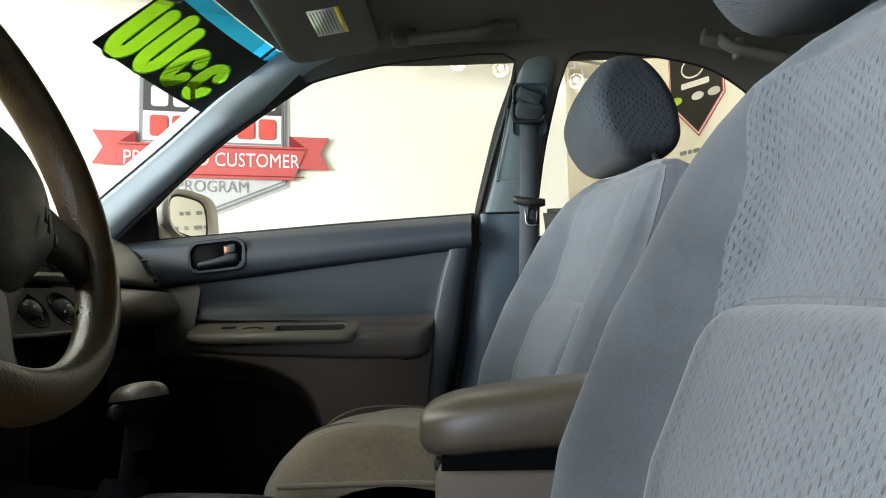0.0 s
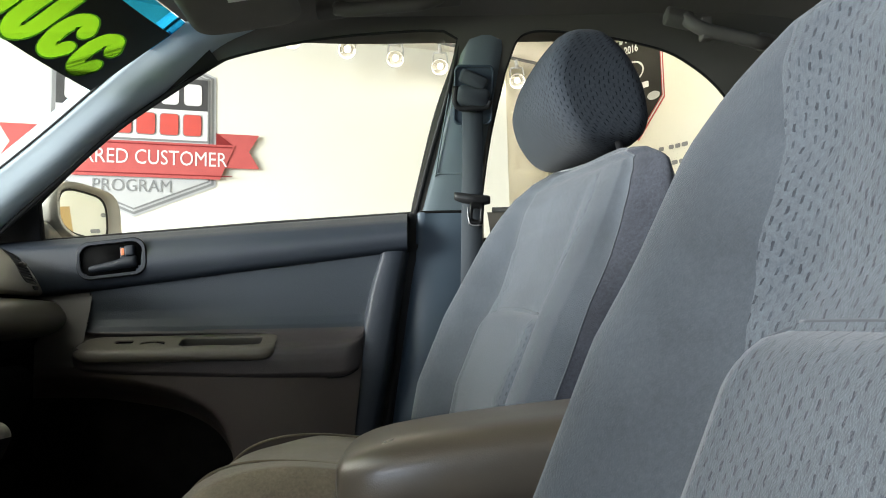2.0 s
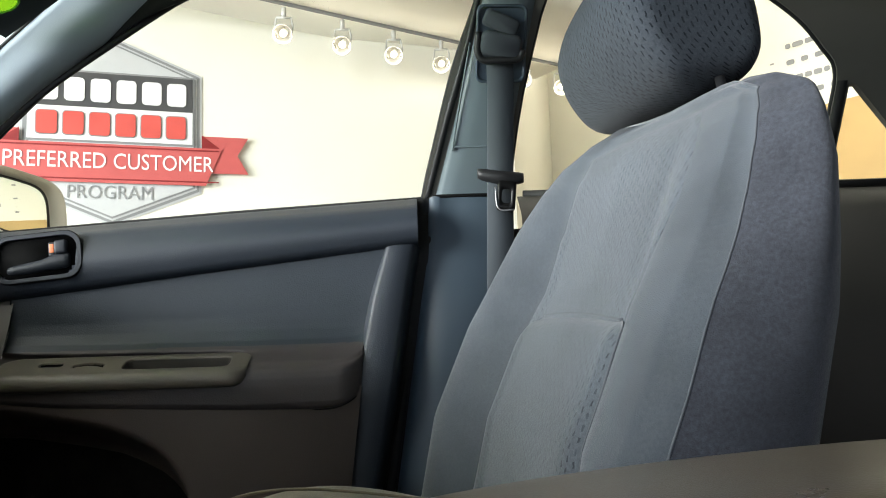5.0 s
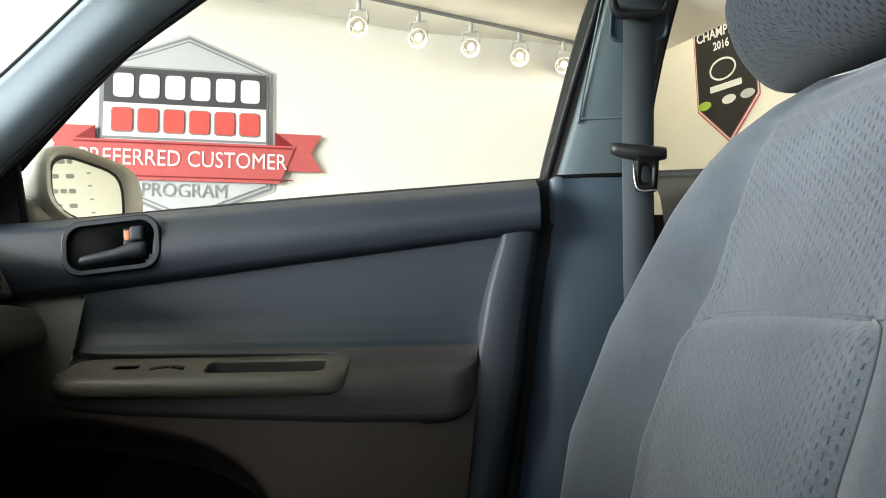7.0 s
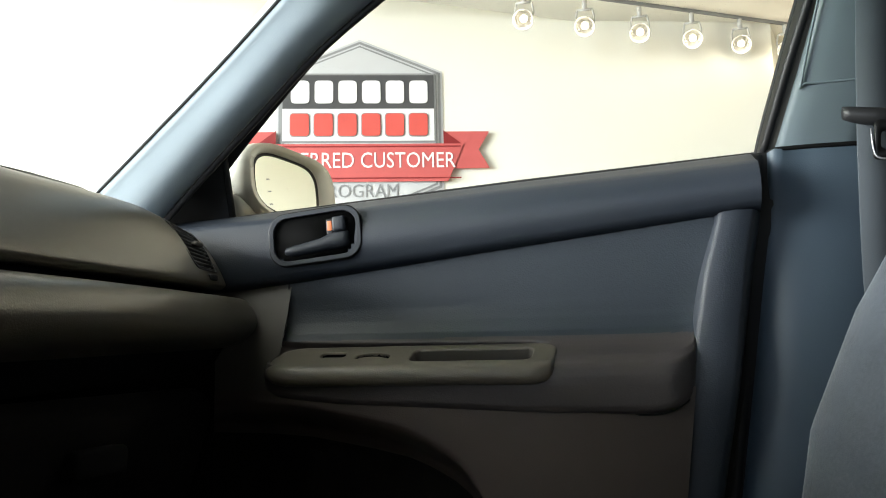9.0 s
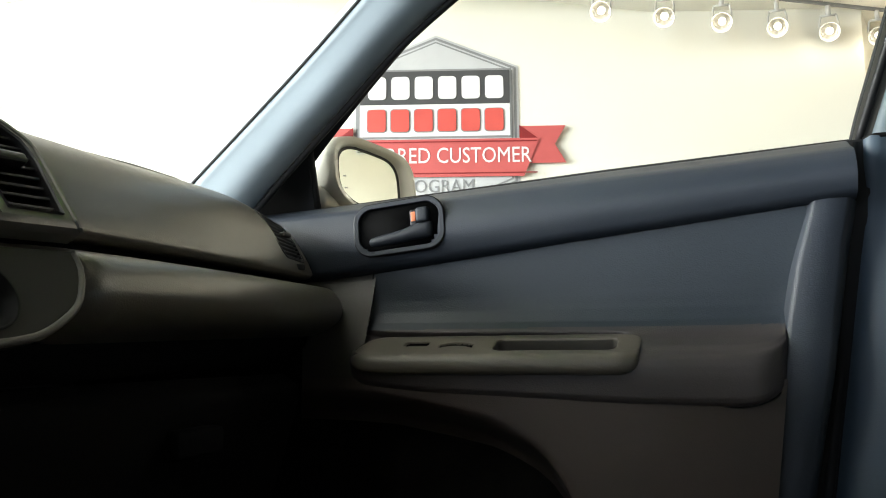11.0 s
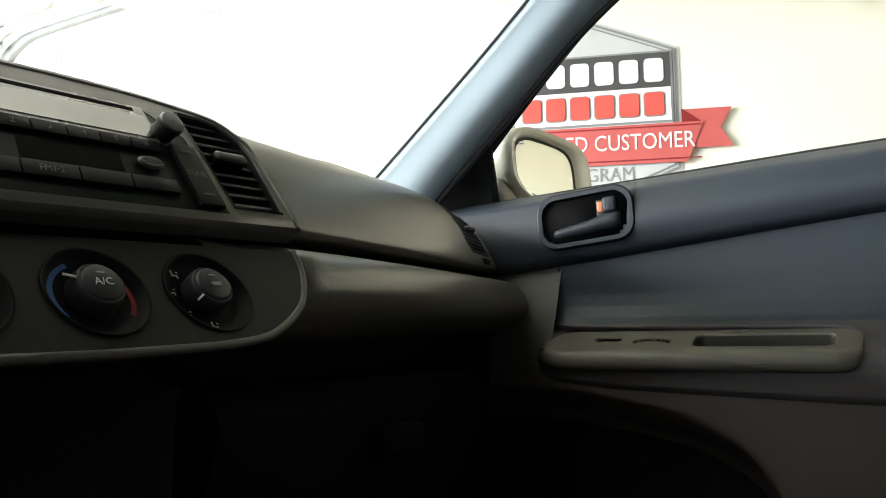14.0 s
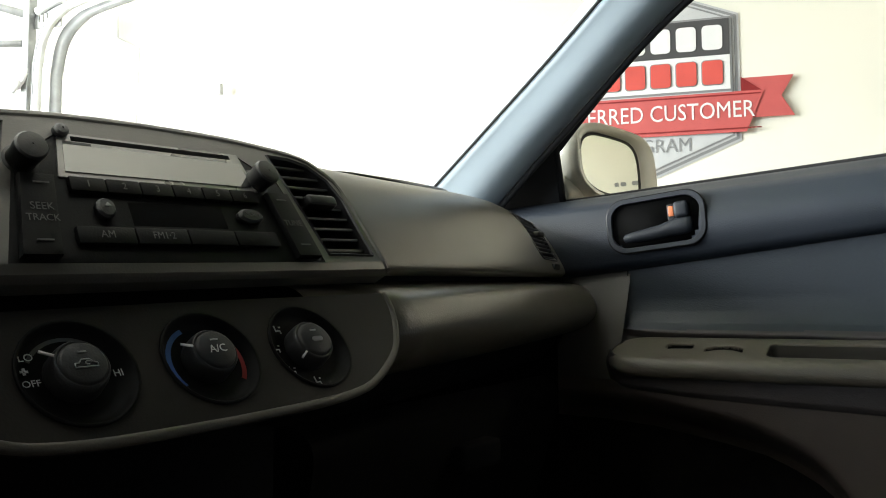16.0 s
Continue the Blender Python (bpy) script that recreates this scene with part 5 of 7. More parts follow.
part("eject_button", turned(grid([[(r * math.cos(a), r * math.sin(a) * 1.1, z) for a in np.linspace(0, 2 * math.pi, 24, endpoint=False)] for r, z in ((0.0052, 0), (0.0052, 0.004), (0.0042, 0.0055), (0.0005, 0.006))], close_v=True), at_radio(-0.0446, -0.0052, 0.003)), DARK, radio, "oval eject button")
part("eject_mark", mesh_of(slab([(-0.002, 0), (0.002, 0), (0, 0.0022)], 0.0003, at_radio(-0.0446, -0.0052, 0.009)), False), MARK, radio)
part("oval_button", turned(grid([[(2.0 * r * math.cos(a), r * math.sin(a), z) for a in np.linspace(0, 2 * math.pi, 24, endpoint=False)] for r, z in ((0.0046, 0), (0.0046, 0.0035), (0.0036, 0.005), (0.0005, 0.0053))], close_v=True), at_radio(0.0489, -0.0050, 0.003)), DARK, radio)
for k in range(6):
    lettering("button_mark", str(k + 1), 0.0055, MARK_DIM, radio, at_radio(-0.0507 + k * 0.0202, 0.0084, 0.0072), 0.0001)
lettering("button_mark", "AM", 0.0055, MARK_DIM, radio, at_radio(-0.0475, -0.0200, 0.0072), 0.0001)
lettering("button_mark", "FM1·2", 0.0055, MARK_DIM, radio, at_radio(-0.0158, -0.0200, 0.0072), 0.0001)
lettering("rocker_mark", "SEEK", 0.0055, MARK_DIM, radio, at_radio(-0.0785, -0.007, 0.0087), 0.0001)
lettering("rocker_mark", "TRACK", 0.0050, MARK_DIM, radio, at_radio(-0.0790, -0.013, 0.0087), 0.0001)
lettering("rocker_mark", "TUNE", 0.0055, MARK_DIM, radio, at_radio(0.0785, -0.010, 0.0087), 0.0001)
lettering("button_mark", "SCAN", 0.004, MARK_DIM, radio, at_radio(0.0489, -0.005, 0.0084), 0.0001)
part("name_bar", turned(box((-0.008, -0.0008, 0), (0.008, 0.0008, 0.0003)), at_radio(-0.050, 0.0345, 0.0050)), MARK_DIM, radio, "small grey bar in place of a name")


def lean(me):
    """Cuts a flat part of the stack across and leans it back, more so towards its top."""
    bm = bmesh.new()
    bm.from_mesh(me)
    bm.transform(RM.inverted())
    vs = [q.co.y for q in bm.verts]
    for v in np.linspace(-0.0455, 0.0545, 17):
        if max(vs) - min(vs) > 0.018 and min(vs) < v < max(vs):
            bmesh.ops.bisect_plane(bm, geom=bm.verts[:] + bm.edges[:] + bm.faces[:], plane_co=(0, v, 0), plane_no=(0, 1, 0))
    for q in bm.verts:
        f = 0.28 * (q.co.y - 0.012) + 3.0 * max(0.0, q.co.y - 0.012) ** 2 + 55.0 * max(0.0, -0.0325 - q.co.y) ** 2
        q.co += Vector((0.83, 0.75, -1.0)) * f
    bm.transform(RM)
    bm.to_mesh(me)
    bm.free()


for top_thing in (stack, radio):
    for ob in top_thing.children_recursive:
        if ob.type == "MESH":
            lean(ob.data)
            ob.data.shade_smooth()
            ob.data.set_sharp_from_angle(angle=radians(28))

# ---- heater panel ----
CO = Vector((-0.548, 0.010, 0.795))
CR, CU, CN = Vector((0.0914, 0.9947, 0.0470)), Vector((-0.5963, 0.0169, 0.8026)), Vector((0.7975, -0.1014, 0.5947))
CM = Matrix((CR, CU, CN)).transposed().to_4x4()
CM.translation = CO


def at_heater(u, v, w=0.0):
    return CM @ Matrix.Translation((u, v, w))


DIAL_BLACK = material("satin_dial_black", (0.004, 0.004, 0.004), 0.5, mottle=0, spec=0.08)
heater = thing("heater_panel", "grey heater control panel with three round black dials", "heater controls")
hh = [(0.156, 0.034), (0.1545, 0.020), (0.1484, 0.0066), (0.139, -0.007), (0.1263, -0.017), (0.108, -0.027), (0.0913, -0.0322), (0.06, -0.0352), (0.0, -0.0362)]
hh = [tuple(p) for p in smooth_path(hh, 26)]
hline = [(0.08, 0.0345), (0.0, 0.035), (-0.08, 0.0345)] + [(-u, v) for u, v in hh[:-1]] + list(reversed(hh))
DIALS = (-0.0649, 0.0040, 0.0707)
part("panel_face", plate(hline, [[(d + u, v) for u, v in disc(0.0262, 40)] for d in DIALS], 0.008, at_heater(0, 0, -0.008)), PANEL, heater, "taupe panel face, darkened for the shade under the stack")
# lighter taupe puts the highlight along the lip into its colour
part("panel_edge", tube([at_heater(u, v, -0.001).translation for u, v in [(-u, v) for u, v in hh[:-1]] + list(reversed(hh))], 0.0026, 8), POCKET, heater, "lower lip of the panel, lighter for its highlight")
WHITE_PRINT = material("white_print", (0.55, 0.55, 0.55), 0.6, mottle=0)
BLUE_PRINT = material("blue_print", (0.03, 0.10, 0.32), 0.5, mottle=0)
RED_PRINT = material("red_print", (0.25, 0.02, 0.02), 0.5, mottle=0)


def revolve(prof, n=36):
    return grid([[(r * math.cos(a), r * math.sin(a), z) for a in np.linspace(0, 2 * math.pi, n, endpoint=False)] for r, z in prof], close_v=True)


for k, d in enumerate(DIALS):
    dial = part("dial", turned(revolve(((0.0275, 0.0), (0.0275, 0.0015), (0.0258, 0.001), (0.0250, -0.004), (0.018, -0.005), (0.0005, -0.005))), at_heater(d, 0, 0)), DIAL_BLACK, heater, "round black dial")
    part("knob", turned(revolve(((0.0135, -0.005), (0.0132, 0.002), (0.0126, 0.0045), (0.0120, 0.0054), (0.0114, 0.0056), (0.0111, 0.0048), (0.0108, 0.0058), (0.0104, 0.0066), (0.0094, 0.0072), (0.0005, 0.0074))), at_heater(d, 0.001, 0)), DARK, dial, "dark turning knob")
    part("pointer", turned(box((-0.0006, 0.0, 0.0), (0.0006, 0.0065, 0.0006)), at_heater(d, 0.001, 0.0055) @ pose(0, 0, 0, 0, 0, (65, 75, 125)[k]) @ Matrix.Translation((0, 0.0125, 0))), WHITE_PRINT, dial)
    part("knob_line", turned(box((-0.0022, -0.0004, 0), (0.0022, 0.0004, 0.0004)), at_heater(d, 0.0060, 0.0072)), MARK, dial)


def arc(d, r0, r1, a0, a1, mat, parent_name="arc_mark"):
    rows = [[tuple(at_heater(d + r * math.cos(radians(a)), r * math.sin(radians(a)), -0.0042).translation) for a in np.linspace(a0, a1, 20)] for r in (r0, r1)]
    part(parent_name, grid(rows), mat, heater)


arc(DIALS[1], 0.0195, 0.0222, 110, 215, BLUE_PRINT)
arc(DIALS[1], 0.0195, 0.0222, -35, 50, RED_PRINT)
arc(DIALS[0], 0.0195, 0.0215, 40, 150, MARK_DIM)
for turn in range(4):
    part("dial_mark", turned(box((-0.0005, 0.0003, 0), (0.0007, 0.0017, 0.0002)), at_heater(DIALS[0] - 0.0205, 0.0058, -0.0040) @ pose(0, 0, 0, 0, 0, 90 * turn)), WHITE_PRINT, heater)
lettering("dial_mark", "LO", 0.0052, WHITE_PRINT, heater, at_heater(DIALS[0] - 0.0180, 0.0125, -0.0040), 0.0001)
lettering("dial_mark", "OFF", 0.0046, WHITE_PRINT, heater, at_heater(DIALS[0] - 0.0190, -0.0005, -0.0040), 0.0001)
lettering("dial_mark", "HI", 0.0052, WHITE_PRINT, heater, at_heater(DIALS[0] + 0.0205, 0.0, -0.0040), 0.0001)
lettering("knob_mark", "A/C", 0.0062, WHITE_PRINT, heater, at_heater(DIALS[1], 0.0005, 0.0075), 0.0001)
part("knob_mark", turned(box((-0.0035, -0.0014, 0), (0.0035, 0.0014, 0.0003), 0.0008, 1), at_heater(DIALS[2], 0.0, 0.0074)), MARK, heater)
CAR = [(-0.0052, -0.0014), (-0.0050, 0.0006), (-0.0030, 0.0009), (-0.0016, 0.0025), (0.0020, 0.0025), (0.0034, 0.0008), (0.0052, 0.0003), (0.0052, -0.0014)]
part("knob_mark", tube([at_heater(DIALS[0] + u, v - 0.0005, 0.0076).translation for u, v in CAR], 0.00035, 5, close=True), MARK, heater, "small car outline on the knob")
part("knob_mark", tube([at_heater(DIALS[0] + 0.0012 + 0.0014 * math.cos(a), 0.0002 + 0.0008 * math.sin(a), 0.0076).translation for a in np.linspace(0, 5, 14)], 0.0003, 5), MARK, heater)
for a in (130, 170, 215, 262):
    m = at_heater(DIALS[2] + 0.0202 * math.cos(radians(a)), 0.0202 * math.sin(radians(a)), -0.0038)
    # a small seated figure: back, seat, shin and a dot for the air
    part("dial_mark", turned(box((-0.0022, -0.0008, 0), (-0.0014, 0.0026, 0.0003)), m), WHITE_PRINT, heater)
    part("dial_mark", turned(box((-0.0022, -0.0014, 0), (0.0012, -0.0007, 0.0003)), m), WHITE_PRINT, heater)
    part("dial_mark", turned(box((0.0006, -0.0030, 0), (0.0013, -0.0008, 0.0003)), m), WHITE_PRINT, heater)
    part("dial_mark", turned(box((0.0010, 0.0008, 0), (0.0022, 0.0016, 0.0003)), m), WHITE_PRINT, heater)
# black sheet stands in for the shade under the stack's overhang
part("panel_recess", grid([[(-0.60 + 0.06 * y, y, 0.79), (-0.60 + 0.06 * y, y, 0.86)] for y in (-0.2, 0.2)]), MATTE, heater, "black sheet for the shade in the recess above the dials")

# ---- tunnel, gear lever, brake lever, armrest ----
# console body coloured black for the shade between the seats
tunnel = thing("centre_tunnel", "floor console between the front seats, black for the shade low down", "floor console")
part("tunnel_body", grid(soft_rows([[(x, -0.13, 0.25), (x, -0.105, zt - 0.05), (x, -0.085, zt), (x, 0.0, zt + 0.004), (x, 0.085, zt), (x, 0.105, zt - 0.05), (x, 0.13, 0.25)] for x, zt in ((-0.90, 0.60), (-0.62, 0.58), (-0.40, 0.555), (-0.10, 0.545), (0.40, 0.54))], 30)), MATTE, tunnel)
part("stack_base", box((-0.95, -0.125, 0.45), (-0.60, 0.125, 0.775), 0.02), MATTE, tunnel)
gear = thing("gear_lever", "grey automatic gear lever with a rounded knob", "gear lever")
part("boot", turned(revolve(((0.05, 0), (0.045, 0.01), (0.03, 0.03), (0.02, 0.05))), Matrix.Translation((-0.425, 0, 0.55))), MATTE, gear)
part("shaft", tube([(-0.425, 0, 0.55), (-0.412, 0, 0.66)], 0.010), MATTE, gear)
# taupe cap over a black base puts the top light into the colours
KNOB = material("taupe_leather_knob", (0.085, 0.071, 0.053), 0.34, grain=0.9, grain_scale=420, mottle=0.15, mottle_scale=30)
top_, base_ = [], []
for k in np.linspace(0, 1, 22):
    a = 0.5 * math.pi * k
    r = math.cos(a) ** 0.75 + 0.004
    top_.append([(-0.400 + 0.0315 * r * math.cos(t) * (1.12 if math.cos(t) < 0 else 1.0), -0.012 + 0.030 * r * math.sin(t), 0.690 + 0.0185 * math.sin(a) + 0.004 * r * math.cos(t)) for t in np.linspace(0, 2 * math.pi, 30, endpoint=False)])
for w, z in ((1.0, 0.690), (1.02, 0.6885), (0.98, 0.687), (0.93, 0.682), (0.80, 0.674), (0.55, 0.664), (0.42, 0.652), (0.38, 0.63)):
    base_.append([(-0.400 + 0.0315 * w * math.cos(t), -0.012 * min(1.0, (z - 0.60) / 0.08) + 0.029 * w * math.sin(t), z + 0.004 * w * math.cos(t)) for t in np.linspace(0, 2 * math.pi, 30, endpoint=False)])
part("knob", grid(top_, close_v=True), KNOB, gear, "taupe leather cap, lighter for the light on top")
part("knob_base", grid(base_, close_v=True), MATTE, gear, "lower half of the knob, black for its shade")
part("release_button", turned(revolve(((0.009, 0), (0.009, 0.006), (0.006, 0.009), (0.0005, 0.0095)), 18), frame_at((-0.418, -0.036, 0.676), (1, 0.3, 0), (0, 0.1, 1)) ), BLACK, gear, "release button")
brake = thing("brake_lever", "dark parking brake lever lying beside the seat", "brake lever")
part("grip", tube([(-0.385, -0.055, 0.572), (-0.36, -0.055, 0.575), (-0.25, -0.055, 0.570), (-0.20, -0.055, 0.560)], [0.010, 0.015, 0.017, 0.015], 14, n=20), DARK, brake)
part("button", tube([(-0.40, -0.055, 0.571), (-0.385, -0.055, 0.572)], 0.007, 12), DARK, brake)
part("rod", tube([(-0.20, -0.055, 0.560), (-0.05, -0.055, 0.535)], 0.010, 12), DARK, brake)

cbox = thing("armrest_box", "grey vinyl armrest lid on the box between the seats", "armrest")
lid = []
for x, h, w, zt in ((-0.073, 0.006, 0.055, 0.662), (-0.070, 0.020, 0.075, 0.673), (-0.058, 0.031, 0.088, 0.682), (-0.035, 0.0365, 0.097, 0.6895), (0.0, 0.038, 0.101, 0.6955), (0.06, 0.040, 0.102, 0.703), (0.15, 0.042, 0.102, 0.711), (0.25, 0.042, 0.102, 0.717), (0.33, 0.042, 0.100, 0.718), (0.35, 0.035, 0.09, 0.711)):
    row = []
    for a in np.linspace(0, 2 * math.pi, 40, endpoint=False):
        cc, ss = math.cos(a), math.sin(a)
        e = 0.42
        row.append((x, w * math.copysign(abs(cc) ** e, cc), zt - h + h * math.copysign(abs(ss) ** (0.55), ss) * (1.0 if ss > 0 else 0.75) + 0.0))
    lid.append(row)
part("lid", grid([smooth_path([r[j] for r in lid], 40) for j in range(40)], close_u=True), LID, cbox, "padded grey vinyl lid")
part("lid_front", grid([lid[0], [(-0.0735, y * 0.5, 0.659 + (z - 0.659) * 0.4) for x, y, z in lid[0]]], close_v=True, caps=True), LID, cbox)
part("box_body", turned(box((-0.055, -0.092, 0.40), (0.34, 0.092, 0.616), 0.010), Matrix()), material("taupe_console_plastic", (0.150, 0.124, 0.096), 0.5, grain=0.4, grain_scale=700, mottle=0.08), cbox, "taupe box under the lid")
part("lid_gap", box((-0.048, -0.085, 0.60), (0.33, 0.085, 0.66), 0.004), MATTE, cbox, "dark gap under the lid")
part("latch", box((-0.060, -0.02, 0.604), (-0.050, 0.02, 0.618), 0.003), DARK, cbox)

PALE_SEAM = material("pale_seam_thread", (0.085, 0.093, 0.105), 0.9, mottle=0.1, sheen=0.3, spec=0.1)

# ---- front seats ----


def sf(z):
    """The foremost line of the seat back at a height."""
    return ramp(z, [0.50, 0.60, 0.70, 0.807, 0.923, 0.96, 0.985, 1.0, 1.006], [-0.045, -0.03, -0.010, 0.036, 0.103, 0.130, 0.152, 0.176, 0.196])


def sb(z):
    return ramp(z, [0.50, 0.70, 0.80, 0.92, 0.98, 1.0, 1.006], [0.20, 0.265, 0.295, 0.314, 0.310, 0.29, 0.275])


def sw_(z):
    return ramp(z, [0.50, 0.60, 0.70, 0.80, 0.88, 0.92, 0.95, 0.975, 0.99, 1.001, 1.006], [0.245, 0.256, 0.262, 0.262, 0.252, 0.240, 0.222, 0.193, 0.160, 0.105, 0.05])


def inner(z):
    """Half width towards the middle of the car along the edge seam, which runs in towards the top."""
    return ramp(z, [0.50, 0.60, 0.70, 0.74, 0.78, 0.828, 0.867, 0.91, 0.967, 0.99, 1.006], [0.245, 0.252, 0.252, 0.245, 0.230, 0.212, 0.193, 0.176, 0.155, 0.140, 0.110])


def inner_back(z):
    return ramp(z, [0.50, 0.70, 0.85, 0.92, 0.96, 0.985, 1.0, 1.006], [0.245, 0.245, 0.224, 0.206, 0.194, 0.178, 0.150, 0.120])


BOL_U = [-1.0, -0.97, -0.93, -0.86, -0.78, -0.70, -0.60, 0.0, 0.52, 0.60, 0.68, 0.76, 0.84, 0.90, 0.95, 1.0]
BOL_H = [0.004, 0.0, -0.004, -0.006, -0.004, 0.006, 0.022, 0.043, 0.061, 0.054, 0.030, 0.008, 0.0, 0.010, 0.030, 0.085]
_u = np.linspace(-1, 1, 161)
_h = np.interp(_u, BOL_U, BOL_H)
for _ in range(5):
    _h[1:-1] = 0.25 * _h[:-2] + 0.5 * _h[1:-1] + 0.25 * _h[2:]


def front_x(v, z, wide=0.0):
    """The face of the seat back at v metres from its middle: a hollow between two bolsters, turned a little."""
    u = max(-1.0, min(1.0, v / (outer(z, wide) if v > 0 else inner(z))))
    deep = ramp(z, [0.50, 0.84, 0.91, 0.96, 1.0], [1.0, 1.0, 0.7, 0.3, 0.12])
    turn = ramp(z, [0.5, 0.8, 0.93, 0.99, 1.006], [0.118, 0.118, 0.108, 0.10, 0.07])
    edge = max(0.0, (u - 0.84) / 0.16) ** 2 * 0.05 * (1 - deep)
    if wide == 0.0:
        edge += ramp(z, [0.5, 0.70, 0.75, 0.79, 0.82, 0.86, 0.90, 0.94, 0.97, 0.99, 1.006], [0.006, 0.009, 0.012, 0.014, 0.018, 0.023, 0.023, 0.019, 0.012, 0.004, 0.0]) * max(0.0, (-u - 0.45) / 0.55) ** 1.5
    return sf(z) + turn * (0.84 - u) / 1.84 + float(np.interp(u, _u, _h)) * deep + edge


def outer(z, wide):
    return sw_(z) + wide * ease(0.84, 0.95, z)


def edge_u():
    half = np.concatenate([np.linspace(0, 0.5, 10), np.linspace(0.53, 0.9, 15), np.linspace(0.92, 1.0, 7)])
    return np.concatenate([-half[::-1], half[1:]])


ZS = np.concatenate([np.linspace(0.50, 0.95, 42), np.linspace(0.955, 0.99, 8), [0.994, 0.997, 1.0, 1.0025, 1.0045, 1.006]])


def make_seat(label, drop, rest_at=(0, 0, 0), wide=0.0):
    seat = thing("front_seat", label, "car seat", "front seats")
    U = edge_u() * 0.95
    cover, sides = [], {1: [], -1: []}
    for z in ZS:
        xb = sb(z)
        row = [(front_x(u * (outer(z, wide) if u > 0 else inner(z)), z, wide), u * (outer(z, wide) if u > 0 else inner(z)), z) for u in U]
        ends = {}
        for s in (1, -1):
            w, wb = (outer(z, wide), outer(z, wide)) if s > 0 else (inner(z), inner_back(z))
            xe = front_x(s * w, z, wide)
            d = xb - xe
            p = [row[-2] if s > 0 else row[1], row[-1] if s > 0 else row[0], (xe + 0.05 * d, s * (w - 0.002), z), (xe + 0.20 * d, s * (0.8 * w + 0.2 * wb + 0.004), z), (xe + 0.45 * d, s * (0.5 * w + 0.5 * wb + 0.007), z), (xe + 0.72 * d, s * (wb + 0.003), z), (xe + 0.90 * d, s * (wb - 0.014), z), (xb - 0.002, s * wb * 0.82, z), (xb + 0.003, s * wb * 0.5, z), (xb + 0.004, 0, z)]
            ends[s] = smooth_path(p, 46).tolist()
        cover.append(ends[-1][5:14][::-1] + row[1:-1] + ends[1][5:14])
        for s in (1, -1):
            sides[s].append(ends[s][13:])
    part("back_cover", grid(cover), VELOUR, seat, "plain blue-grey velour cover")
    part("back_shell", grid([a + b[::-1][1:] for a, b in zip(sides[1], sides[-1])]), VELOUR_SHADED, seat, "velour side and back, darkened for the shade on them")
    crown = [[(front_x(v, 1.006) * (1 - k) + sb(1.006) * k, v, 1.006 + 0.009 * (math.sin(math.pi * k) * (1 - ((v + 0.03) / 0.08) ** 2)) ** 0.5) for v in np.linspace(-0.11, 0.05, 15)] for k in np.linspace(0, 1, 9)]
    part("back_top", grid(crown), VELOUR, seat, "rounded top of the seat back")
    for s in (1, -1):
        line = [(r[0][0] - 0.0004, r[0][1] - s * 0.0004, r[0][2]) for r in sides[s]]
        part("edge_seam", tube(line[2:-3], 0.0011, 6), PALE_SEAM, seat, "pale stitched edge seam")

    def panel(name, z0, top, hw, label, puff):
        """A padded panel of the seat back, sunk along its seams; top gives its upper edge."""
        n, m = 44, 44
        pts, uvs = [], []
        for i in range(n + 1):
            row, ruv, arc = [], [], 0.0
            for j in range(m + 1):
                side = 2 * j / m - 1
                z1 = top(side * 0.15)
                z = z0 + (z1 - z0) * (i / n) ** 0.9
                v = hw(z, z1) * side
                d = min(hw(z, z1) - abs(v), z1 - z, (z - z0) + 0.006)
                k = min(1.0, max(0.0, d) / 0.022)
                lift = (puff + 0.003) * math.sqrt(1 - (1 - k) ** 2) - 0.003
                row.append((front_x(v, z, wide) - lift, v, z))
                if j:
                    arc += (Vector(row[-1]) - Vector(row[-2])).length
                ruv.append((arc, z * 1.2))
            mid = arc / 2
            pts.append(row)
            uvs.append([(a - mid, b) for a, b in ruv])
        part(name, grid(pts, uv=uvs), WEAVE, seat, label)
        for edge in ([r[0] for r in pts], [r[-1] for r in pts], pts[-1]) if puff > 0.005 else ():
            part("panel_seam", tube([(x - 0.0040, y, z + (0.0015 if edge is pts[-1] else 0.0)) for x, y, z in edge], 0.0014, 6), PALE_SEAM, seat)

    def low_hw(z, z1):
        c = min(1.0, max(0.0, (z - z1 + 0.032) / 0.032))
        return ramp(z, [0.5, 0.6, 0.72, 0.81], [0.160, 0.160, 0.158, 0.158]) - 0.030 * (1 - math.sqrt(max(0.0, 1 - c * c)))

    panel("lower_panel", 0.52, lambda v: 0.8085 + 0.05 * v - 0.18 * v * v, low_hw, "stitched velour lower centre panel", 0.016)
    panel("upper_panel", 0.797, lambda v: 0.990, lambda z, z1: ramp(z, [0.80, 0.90, 0.95, 0.992], [0.160, 0.149, 0.126, 0.094] if wide == 0 else [0.160, 0.176, 0.186, 0.184]), "stitched velour upper centre panel", 0.003)

    # cushion
    rows, prof = [], [(-0.300, 0.44), (-0.322, 0.50), (-0.322, 0.545), (-0.306, 0.580), (-0.284, 0.606), (-0.255, 0.628), (-0.215, 0.640), (-0.165, 0.644), (-0.10, 0.638), (-0.03, 0.625), (0.04, 0.61), (0.12, 0.60)]
    prof = smooth_path([(x, 0, z - drop) for x, z in prof], 40)
    for v in np.concatenate([-np.array([0.262, 0.260, 0.252, 0.24]), np.linspace(-0.225, 0.225, 45), [0.24, 0.252, 0.260, 0.262]]):
        a = abs(v)
        bol = (-0.012 * ease(0.03, 0.17, a) if v > 0 else 0.006 * ease(0.13, 0.185, a)) - 0.012 - 0.075 * ease(0.215, 0.265, a) ** 2
